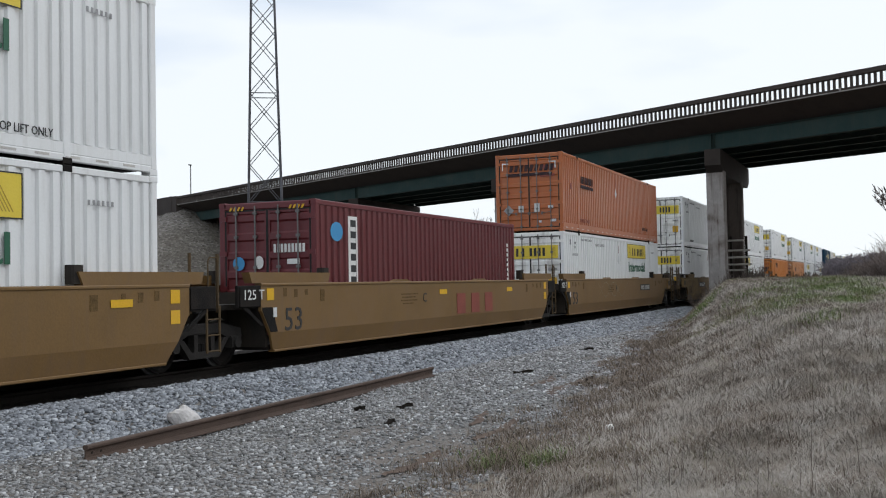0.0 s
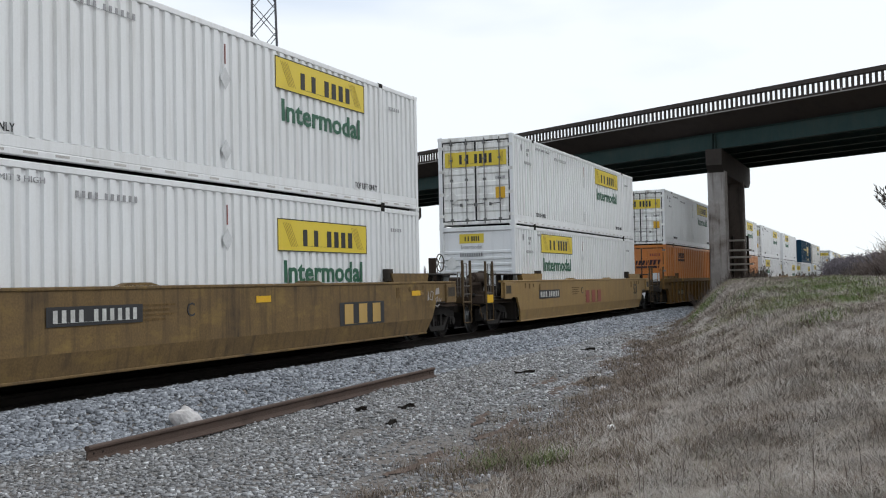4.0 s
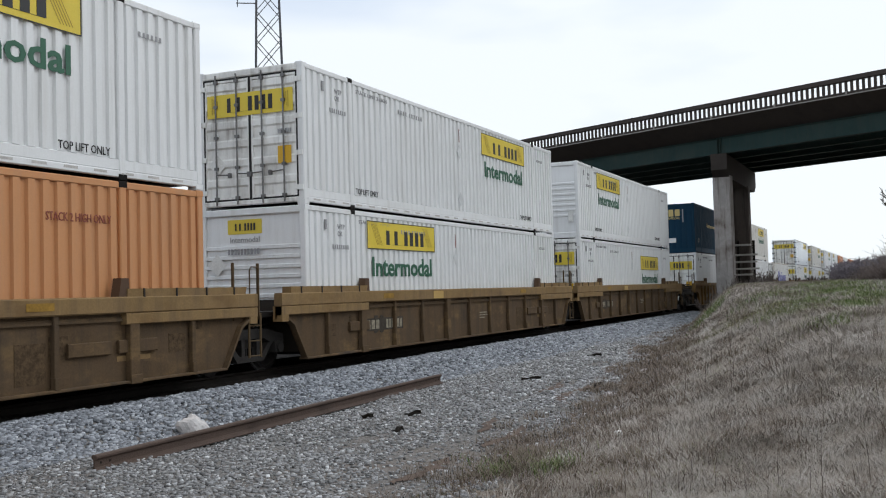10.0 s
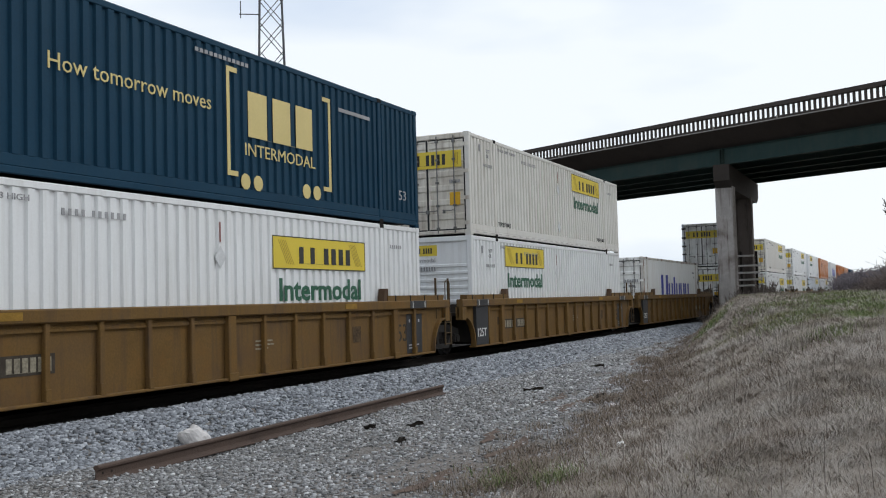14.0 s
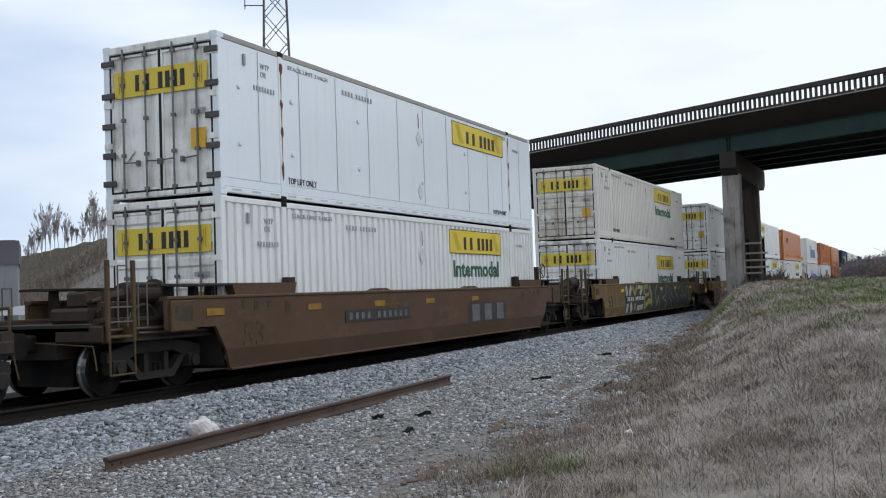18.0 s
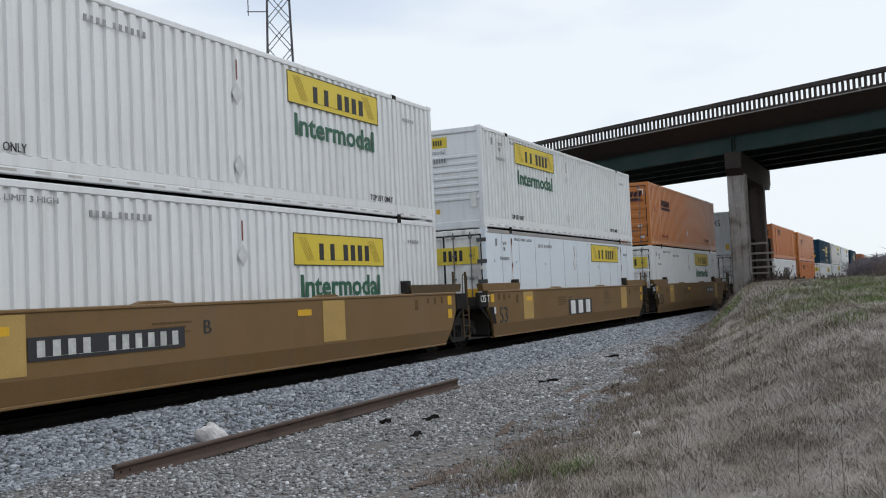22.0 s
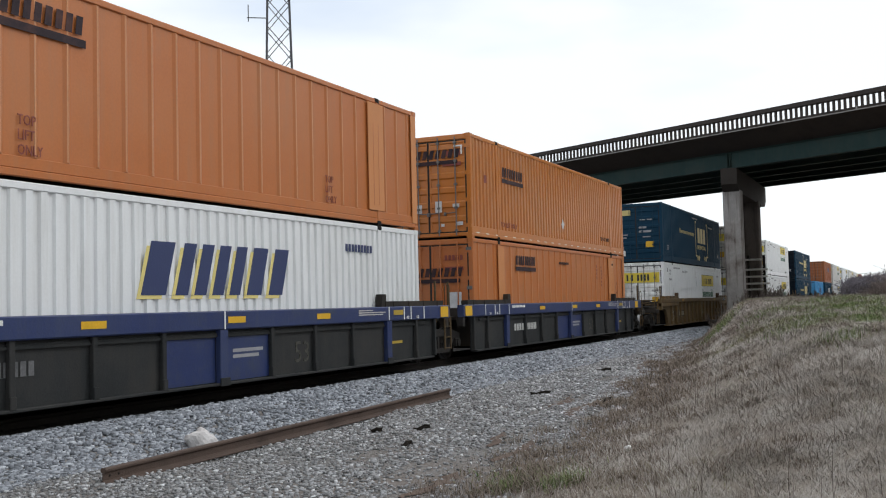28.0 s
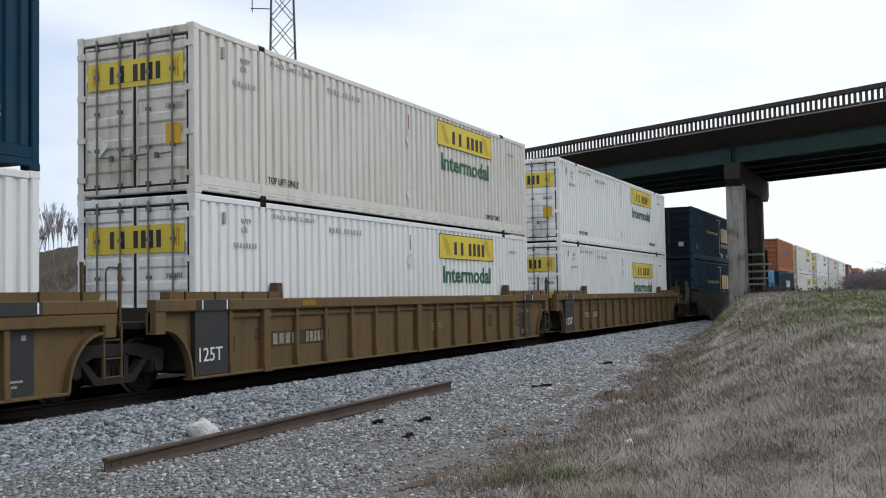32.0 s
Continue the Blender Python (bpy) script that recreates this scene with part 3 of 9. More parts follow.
REACH = [(-40, 6.0), (0, 6.0), (10, 5.8), (20, 4.3), (35, 2.7), (50, 2.1), (400, 2.1)]
BX, BY = 0.468, 0.8835       # across the bridge
BRIDGE_NEAR, BRIDGE_FAR = 45.7, 58.5
ABUT_L, ABUT_R = 102.5, -40.0


def ease(v):
    v = min(1.0, max(0.0, v))
    return v * v * (3 - 2 * v)


def height(x, y):
    far = min(1.0, max(0.0, (math.hypot(x, y) - 250) / 300))
    z = -0.45 + 0.05 * noise.noise((x * 0.5, y * 0.5, 0)) * (1 - far)
    d = abs(x - TRACK)
    z = z + (-0.14 - z) * ease((3.1 - d) / 1.3)
    toe = ramp_at(y, TOE)
    if x > toe:
        rise = ramp_at(y, RISE)
        z += (rise * ease((x - toe) / ramp_at(y, REACH)) + 0.025 * max(0, x - toe - 5) * ease(y / 20)) * (1 - far * 0.9)
        z += (0.10 * noise.noise((x * 0.35, y * 0.35, 5)) + 0.05 * noise.noise((x * 1.1, y * 0.9, 6))) * ease((x - toe) / 3)
    p, q = x * BX + y * BY, -x * BY + y * BX
    if x < -16 or x > 14:
        for along in (ABUT_L - q, q - ABUT_R):
            bend = 0.06 * max(0, -along - 6)
            out = math.hypot(max(0, BRIDGE_NEAR + 0.6 + bend - p, p - BRIDGE_FAR + 0.6 - bend), max(0, along))
            bank = 9.8 - out / 1.7 + 0.35 * noise.noise((x * 0.15, y * 0.15, 9)) + 0.12 * noise.noise((x * 0.6, y * 0.6, 9))
            z = max(z, min(bank, 9.9))
    if x < -16:
        z += 0.35 * ease((-16 - x) / 14) * (1 - far)
    return z


def spread(lo, hi, fine_lo, fine_hi, fine, mid):
    vals = list(np.arange(fine_lo, fine_hi + 1e-6, fine))
    for sign, start, end in ((-1, fine_lo, lo), (1, fine_hi, hi)):
        v, step = start, fine
        while abs(v - start) < abs(end - start):
            step = min(step * 1.18, mid if abs(v) < 190 else 400)
            v += sign * step
            vals.append(v)
    return sorted(vals)


def build_ground():
    xs = spread(-3500, 3500, -15.2, 4.0, 0.24, 2.6)
    ys = spread(-3500, 3500, 3.0, 62.0, 0.34, 2.6)
    s = Shape()
    s.v = [(x, y, height(x, y)) for y in ys for x in xs]
    n = len(xs)
    mats = []
    for j in range(len(ys) - 1):
        for i in range(n - 1):
            s.f.append((j * n + i, j * n + i + 1, (j + 1) * n + i + 1, (j + 1) * n + i))
            x, y = (xs[i] + xs[i + 1]) / 2, (ys[j] + ys[j + 1]) / 2
            z = s.v[j * n + i][2]
            jag = 0.5 * noise.noise((x * 0.9, y * 0.9, 3))
            toe = ramp_at(y, TOE) + jag * 1.4
            # strip coloured with the train's shade, wider on the far side
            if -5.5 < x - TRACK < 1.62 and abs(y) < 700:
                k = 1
            elif x > toe + 0.3 and x < 120 and -150 < y < 320:
                k = 2
            elif abs(x - TRACK) < 8 and abs(y) < 700:
                k = 0
            elif x < -20 and -x * BY + y * BX > 114 + 6 * jag and z > 0.6:
                k = 5
            elif x < -20 and math.hypot(x, y) < 260:
                k = 3
            else:
                k = 4
            mats.append(k)
    me = s.mesh("ground", GRAVEL)
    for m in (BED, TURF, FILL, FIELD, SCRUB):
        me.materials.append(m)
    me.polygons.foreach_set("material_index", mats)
    me.polygons.foreach_set("use_smooth", [True] * len(mats))
    ob = new("ground", me)
    return tagged(ob, "grey gravel, dry grassy bank and fill beside the railway", "ground", kind="structure")


build_ground()

# ---- the track ----


def rail_profile():
    """Section of a flat-bottomed rail 0.18 high, as (across, up)."""
    half = [(0.075, 0), (0.075, 0.012), (0.02, 0.032), (0.009, 0.05), (0.009, 0.125), (0.03, 0.138), (0.036, 0.15), (0.036, 0.168), (0.026, 0.18)]
    return [(x, z) for x, z in half] + [(-x, z) for x, z in half[::-1]]


def along_y(prof, y0, y1):
    """A profile of (x, z) drawn out along y."""
    return Shape().prism([(z, x) for x, z in prof[::-1]], 1, y0, y1)


def build_track():
    t = thing("railway_track", "rusty steel rails on dark timber ties in ballast", "railway track", kind="structure")
    for side in (-0.753, 0.753):
        sh = along_y([(x + TRACK + side, z - 0.18) for x, z in rail_profile()], -150, 900)
        part("running_rail", sh, RUNRAIL, t)
    tie = Shape().slab(-1.3, 1.3, -0.115, 0.115, -0.18, 0, 0.015).mesh("tie", TIE)
    for k in range(130):
        y = 2 + k * 0.52
        part("tie", tie, TIE, t, m=pose(TRACK + 0.03 * noise.noise((k * 1.7, 0, 0)), y, -0.178))


build_track()


def build_loose_rail():
    """A worn-out length of rail left beside the track."""
    a, b = Vector((-8.10, 8.72, 0)), Vector((-8.62, 19.05, 0))
    length = (b - a).length
    t = thing("loose_rail", "rusty length of worn rail lying on the gravel", "rail")
    prof = rail_profile()
    top = max(z for _, z in prof)
    part("rail_web", along_y(prof, 0, length), RAILSTEEL, t)
    part("rail_crown", along_y([(-0.026, top + 0.0005), (0.026, top + 0.0005), (0.022, top + 0.003), (-0.022, top + 0.003)], 0.01, length - 0.01), RAILCROWN, t, "rust-flaked running surface")
    for y in (0.10, 0.25, length - 0.25, length - 0.10):
        part("bolt_hole", Shape().rod((0.0, y, top * 0.5), (0.011, y, top * 0.5), 0.016, 8), TIE, t)
    yaw = math.degrees(math.atan2(-(b - a).x, (b - a).y))
    t.matrix_basis = pose(a.x, a.y, -0.435, 0.0, 3, yaw)


build_loose_rail()


def build_stone(name, label, x, y, size, material, seed, z=None):
    rnd = random.Random(seed)
    bm = bmesh.new()
    bmesh.ops.create_icosphere(bm, subdivisions=3, radius=1)
    for v in bm.verts:
        k = 1 + 0.45 * noise.noise(v.co * 1.1 + Vector((seed, 0, 0))) + 0.12 * noise.noise(v.co * 3.5)
        v.co = Vector((v.co.x * size[0], v.co.y * size[1], max(v.co.z, -0.55) * size[2])) * k
    me = bpy.data.meshes.new(name)
    bm.to_mesh(me)
    bm.free()
    me.materials.append(material)
    ob = new(name, me)
    ob.matrix_basis = pose(x, y, (height(x, y) if z is None else z) + 0.42 * size[2], 0, 0, rnd.uniform(0, 360))
    return tagged(ob, label, "stone")


PALEROCK = surface("pale_concrete_lump", (0.60, 0.575, 0.57), 0.95, var=0.15, size=0.3, bump=0.4)
build_stone("concrete_lump", "pale broken lump of concrete at the foot of the ballast", -9.12, 11.75, (0.20, 0.19, 0.19), PALEROCK, 3)

# ---- the bridge ----


def build_bridge():
    """Local frame: x across from the near edge, y along; the deck is level."""
    t = thing("road_bridge", "concrete road bridge on grey-green steel girders and concrete piers", "bridge")
    along = Vector((-BY, BX, 0))
    across = Vector((BX, BY, 0))
    o = across * BRIDGE_NEAR
    t.matrix_basis = Matrix(((across.x, along.x, 0, o.x), (across.y, along.y, 0, o.y), (0, 0, 1, 0), (0, 0, 0, 1)))
    w = BRIDGE_FAR - BRIDGE_NEAR
    y0, y1 = ABUT_R, ABUT_L
    part("deck_slab", along_y([(0, 10.26), (1.35, 9.62), (1.7, 9.45), (w - 1.7, 9.45), (w - 1.35, 9.62), (w, 10.26), (w, 10.38), (0, 10.38)], y0, y1), SOFFIT, t, "stained concrete deck coloured dark for its underside shade, with sloping overhangs")
    span = 17.77
    piers = [q for q in [34.27 + span * k for k in range(-4, 4)] if y0 + 4 < q < y1 - 4]
    ends = [y0] + piers + [y1]
    for k in range(5):
        x = 1.5 + k * (w - 3.0) / 4
        skew = 0.53 * x
        for a, b in zip(ends[:-1], ends[1:]):
            a2, b2 = a + 0.03 + (skew if a != y0 else 0), b - 0.03 + (skew if b != y1 else 0)
            g = part("girder", along_y([(x - 0.19, 8.54), (x + 0.19, 8.54), (x + 0.19, 8.58), (x + 0.012, 8.58), (x + 0.012, 9.42), (x + 0.16, 9.42), (x + 0.16, 9.449),
                                (x - 0.16, 9.449), (x - 0.16, 9.42), (x - 0.012, 9.42), (x - 0.012, 8.58), (x - 0.19, 8.58)], a2, b2), GIRDER, t)
            if k in (0, 1):
                for y in (a2 + 0.05, b2 - 0.05):
                    part("stiffener", Shape().box(x - 0.17, x + 0.17, y - 0.012, y + 0.012, 8.58, 9.42), GIRDER, g)
    for a, b in zip(ends[:-1], ends[1:]):
        for k in range(1, 3):
            y = a + (b - a) * k / 3
            part("cross_frame", Shape().box(1.6, w - 1.6, y - 0.04, y + 0.04, 8.8, 9.3), GIRDER, t)
    for q in piers:
        cap = Shape()
        vs = []
        for x, z0 in ((0.85, 7.62), (1.5, 7.22), (w - 1.9, 7.22), (w - 1.28, 7.62)):
            for d in (-0.43, 0.43):
                vs += [(x + d * BX, q + 0.53 * x - d * BY, z0), (x + d * BX, q + 0.53 * x - d * BY, 8.50)]
        fs = []
        for i in range(3):
            a = i * 4
            fs += [(a, a + 1, a + 5, a + 4), (a + 2, a + 6, a + 7, a + 3), (a, a + 4, a + 6, a + 2), (a + 1, a + 3, a + 7, a + 5)]
        fs += [(0, 2, 3, 1), (12, 13, 15, 14)]
        cap.add(vs, fs)
        cap = part("pier_cap", cap, CAPSTAIN, t)
        for k in range(5):
            x = 1.5 + k * (w - 3.0) / 4
            y = q + 0.53 * x
            part("bearing", Shape().box(x - 0.2, x + 0.2, y - 0.2, y + 0.2, 8.50, 8.54), UNDER, cap)
        for x in (1.85, w - 4.6):
            h, c = 0.48, 0.41
            prof = [(c, h), (h, c), (h, -c), (c, -h), (-c, -h), (-h, -c), (-h, c), (-c, h)][::-1]
            y = q + 0.53 * x
            # front column in the lit colour, rear column in the shaded one
            part("pier_column", Shape().prism([(x + a * BX + b * BY, y - a * BY + b * BX) for a, b in prof], 2, -0.6, 7.35), PIERLIT if x < 3 else PIERSHADED, t, "streaked column coloured pale for the light on it" if x < 3 else "streaked column coloured dark for the shade under the deck")
    for y, s in ((y0, -1), (y1, 1)):
        part("abutment", Shape().box(-0.15, w + 0.15, min(y, y + s * 1.2), max(y, y + s * 1.2), 6.4, 11.22)
             .box(-0.2, w + 0.2, min(y + s * 1.2, y + s * 5.5), max(y + s * 1.2, y + s * 5.5), 6.4, 11.27), DECKGREY, t, "dark streaked concrete abutment")
    # open parapets: kerb, balusters, posts and handrail
    bal = Shape().slab(-0.05, 0.05, -0.06, 0.06, 0, 0.51, 0.01).mesh("baluster", DECKGREY)
    for x, dense in ((0.16, True), (w - 0.16, False)):
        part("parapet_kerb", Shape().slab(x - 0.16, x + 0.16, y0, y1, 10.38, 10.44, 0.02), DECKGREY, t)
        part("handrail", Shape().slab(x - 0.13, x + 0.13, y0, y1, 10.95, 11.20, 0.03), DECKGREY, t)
        if dense:
            for j in range(300):
                y = 12.0 + j * 0.299
                if y < y1 - 0.3:
                    part("baluster", bal, DECKGREY, t, m=Matrix.Translation((x, y, 10.44)))
            rest = Shape()
            for j in range(172):
                y = 11.701 - j * 0.299
                rest.box(x - 0.055, x + 0.055, y - 0.06, y + 0.06, 10.44, 10.95)
            part("baluster_row", rest, DECKGREY, t)
        else:
            rest = Shape()
            for j in range(int((y1 - y0) / 0.299)):
                y = y0 + j * 0.299
                rest.box(x - 0.055, x + 0.055, y - 0.06, y + 0.06, 10.44, 10.95)
            part("baluster_row", rest, DECKGREY, t)
    part("fascia_lip", Shape().box(-0.03, -0.003, y0, y1, 10.262, 10.315), PALEEDGE, t, "pale concrete drip edge")
    # brackets on the fascia
    bracket = Shape().slab(-0.06, -0.003, -0.045, 0.045, 10.32, 10.47, 0.01).mesh("fascia_bracket", PALEEDGE)
    for j in range(35):
        part("fascia_bracket", bracket, PALEEDGE, t, m=Matrix.Translation((0, 26.55 + 3.957 * (j - 16), 0)))


build_bridge()


def build_plank_barrier():
    t = thing("plank_barrier", "weathered pale planks fixed to two posts by the pier", "barrier")
    x, y = -8.55, 64.2
    z = height(x, y)
    t.matrix_basis = pose(x, y, z)
    for dx in (-0.45, 0.45):
        part("post", Shape().slab(dx - 0.07, dx + 0.07, 0.05, 0.19, -0.3, 3.95 - z, 0.01), TIE, t)
    for k, top in enumerate((1.95, 2.30, 2.72, 3.14, 3.74)):
        part("plank", Shape().slab(-0.85, 0.30 + (0.10, 0.48, 0.36, 0.40, 0.02)[k], -0.30, 0.05, top - z - 0.11, top - z, 0.015), PLANK, t)


build_plank_barrier()


def build_tower():
    """A square lattice mast with crossed bracing."""
    t = thing("lattice_tower", "slender galvanised steel lattice radio tower", "tower")
    base = Vector((-22.0, 33.4, 0))
    t.matrix_basis = pose(base.x, base.y, height(base.x, base.y), 0, 0, 33.4)
    w = lambda z: 0.75 - 0.0238 * z
    top = 26.0
    zs = [0.0]
    while zs[-1] < top - 0.6:
        zs.append(zs[-1] + 2.32 * w(zs[-1]))
    zs[-1] = top
    corners = [(-1, -1), (1, -1), (1, 1), (-1, 1)]
    for cx, cy in corners:
        part("leg", Shape().rod((cx * w(0), cy * w(0), -0.2), (cx * w(top), cy * w(top), top), 0.045, 6, 0.03), GALV, t)
    for i in range(4):
        a, b = corners[i], corners[(i + 1) % 4]
        for k, (z0, z1) in enumerate(zip(zs[:-1], zs[1:])):
            br = Shape()
            br.rod((a[0] * w(z0), a[1] * w(z0), z0), (b[0] * w(z1), b[1] * w(z1), z1), 0.017, 5)
            br.rod((b[0] * w(z0), b[1] * w(z0), z0), (a[0] * w(z1), a[1] * w(z1), z1), 0.017, 5)
            part("cross_brace", br, GALV, t)
        for z in (zs[3], zs[6]):
            part("girt", Shape().rod((a[0] * w(z), a[1] * w(z), z), (b[0] * w(z), b[1] * w(z), z), 0.02, 5), GALV, t)
    z = 12.9
    an = part("antenna_arm", Shape().rod((-w(z), -w(z), z), (-w(z) - 0.75, -w(z), z), 0.02, 6).rod((-w(z) - 0.7, -w(z), z - 0.15), (-w(z) - 0.7, -w(z), z + 0.5), 0.02, 6), GALV, t)
    part("footing", Shape().slab(-1.1, 1.1, -1.1, 1.1, -0.5, 0.05, 0.03), CONCRETE, t)


build_tower()

# ---- containers ----
HIGH = 2.896


def corrugated(shape, x, y0, y1, z0, z1, pitch, depth, out, share=0.5):
    """A sheet with upright flutes between y0 and y1; its crests lie at x and face the side out (+1 or -1)."""
    n = max(1, round((y1 - y0) / pitch))
    p = (y1 - y0) / n
    prof = []
    for k in range(n):
        y = y0 + k * p
        prof += [(y, x - out * depth), (y + p * (0.5 - share / 2 - 0.08), x - out * depth), (y + p * (0.5 - share / 2), x), (y + p * (0.5 + share / 2), x),
                 (y + p * (0.5 + share / 2 + 0.08), x - out * depth)]
    prof.append((y1, x - out * depth))
    m = len(prof)
    vs = [(xx, y, z0) for y, xx in prof] + [(xx, y, z1) for y, xx in prof]
    fs = [(k, k + 1, m + k + 1, m + k) if out > 0 else (k + 1, k, m + k, m + k + 1) for k in range(m - 1)]
    return shape.add(vs, fs)


def ribbed_front(shape, y, x0, x1, z0, z1, n, depth):
    """A panel that faces -y with n level ridges."""
    p = (z1 - z0) / n
    prof = []
    for k in range(n):
        z = z0 + k * p
        prof += [(z, y), (z + p * 0.50, y), (z + p * 0.60, y - depth), (z + p * 0.90, y - depth), (z + p, y)]
    m = len(prof)
    vs = [(x0, yy, z) for z, yy in prof] + [(x1, yy, z) for z, yy in prof]
    return shape.add(vs, [(k, m + k, m + k + 1, k + 1) for k in range(m - 1)])


def container_shell(t, length, width, paint, side="corrugated", trim=None, posts=True):
    """Frame, sides, roof and floor. Local y runs from 0 at the leading end to length."""
    trim = trim or paint
    w = width / 2
    inset = 1.98 if length > 14 else (0.76 if length > 13 else 0.0)
    for sx in (1, -1):
        marks = [0.07] + ([inset, length - inset] if inset and posts else []) + [length - 0.07]
        for y in marks:
            mid = 0.3 < y < length - 0.3
            half = 0.075 if mid else 0.07
            out = w if mid else w - 0.004
            post = Shape().slab(min(sx * (w - 0.14), sx * out), max(sx * (w - 0.14), sx * out), y - half, y + half, 0.12, HIGH - 0.10, 0.015)
            cy = min(max(y, 0.09), length - 0.09)
            faces = len(post.f)
            for z in (0.0, HIGH - 0.115):
                post.slab(min(sx * (w - 0.176), sx * w), max(sx * (w - 0.176), sx * w), cy - 0.09, cy + 0.09, z, z + 0.12, 0.02)
            part("lifting_post" if mid else "corner_post", two_tone(post, "post", trim, UNDER if mid else trim, faces), trim, t)
        part("bottom_rail", Shape().slab(min(sx * (w - 0.10), sx * (w - 0.006)), max(sx * (w - 0.10), sx * (w - 0.006)), 0.14, length - 0.14, 0.055, 0.16, 0.012).slab(min(sx * (w - 0.09), sx * (w - 0.016)), max(sx * (w - 0.09), sx * (w - 0.016)), 0.14, length - 0.14, 0.162, 0.33, 0.01), trim, t)
        part("top_rail", Shape().slab(min(sx * (w - 0.08), sx * (w - 0.008)), max(sx * (w - 0.08), sx * (w - 0.008)), 0.14, length - 0.14, HIGH - 0.12, HIGH - 0.008, 0.015), TOPGREY if side == "smooth" else trim, t)
        edges = [0.14] + ([inset - 0.075, inset + 0.075, length - inset - 0.075, length - inset + 0.075] if inset and posts else []) + [length - 0.14]
        for a, b in zip(edges[::2], edges[1::2]):
            sh = Shape()
            if side == "corrugated":
                corrugated(sh, sx * (w - 0.014), a, b, 0.33, HIGH - 0.12, 0.265, 0.044, sx, 0.46)
            elif side == "fine":
                corrugated(sh, sx * (w - 0.014), a, b, 0.33, HIGH - 0.12, 0.21, 0.03, sx, 0.45)
            elif side == "seamed":
                corrugated(sh, sx * (w - 0.012), a, b, 0.33, HIGH - 0.12, 0.60, 0.028, sx, 0.07)
            else:
                corrugated(sh, sx * (w - 0.014), a, b, 0.33, HIGH - 0.12, 3.6, 0.004, sx, 0.80)
            part("side_wall", sh, paint, t)
            if side == "seamed" and sx > 0:
                for k in range(int((b - a) / 0.60)):
                    y = a + (k + 0.5) * (b - a) / max(1, round((b - a) / 0.60))
                    part("seam_strip", Shape().slab(w - 0.016, w - 0.006, y - 0.013, y + 0.013, 0.34, HIGH - 0.13, 0.003), SEAMPALE, t)
    part("roof", Shape().box(-w + 0.05, w - 0.05, 0.05, length - 0.05, HIGH - 0.05, HIGH - 0.014), paint, t)
    part("underframe", Shape().box(-w + 0.05, w - 0.05, 0.05, length - 0.05, 0.10, 0.16), UNDER, t)
    back = Shape().box(-w + 0.12, w - 0.12, length - 0.07, length - 0.03, 0.16, HIGH - 0.1)
    part("end_wall", back, paint, t)


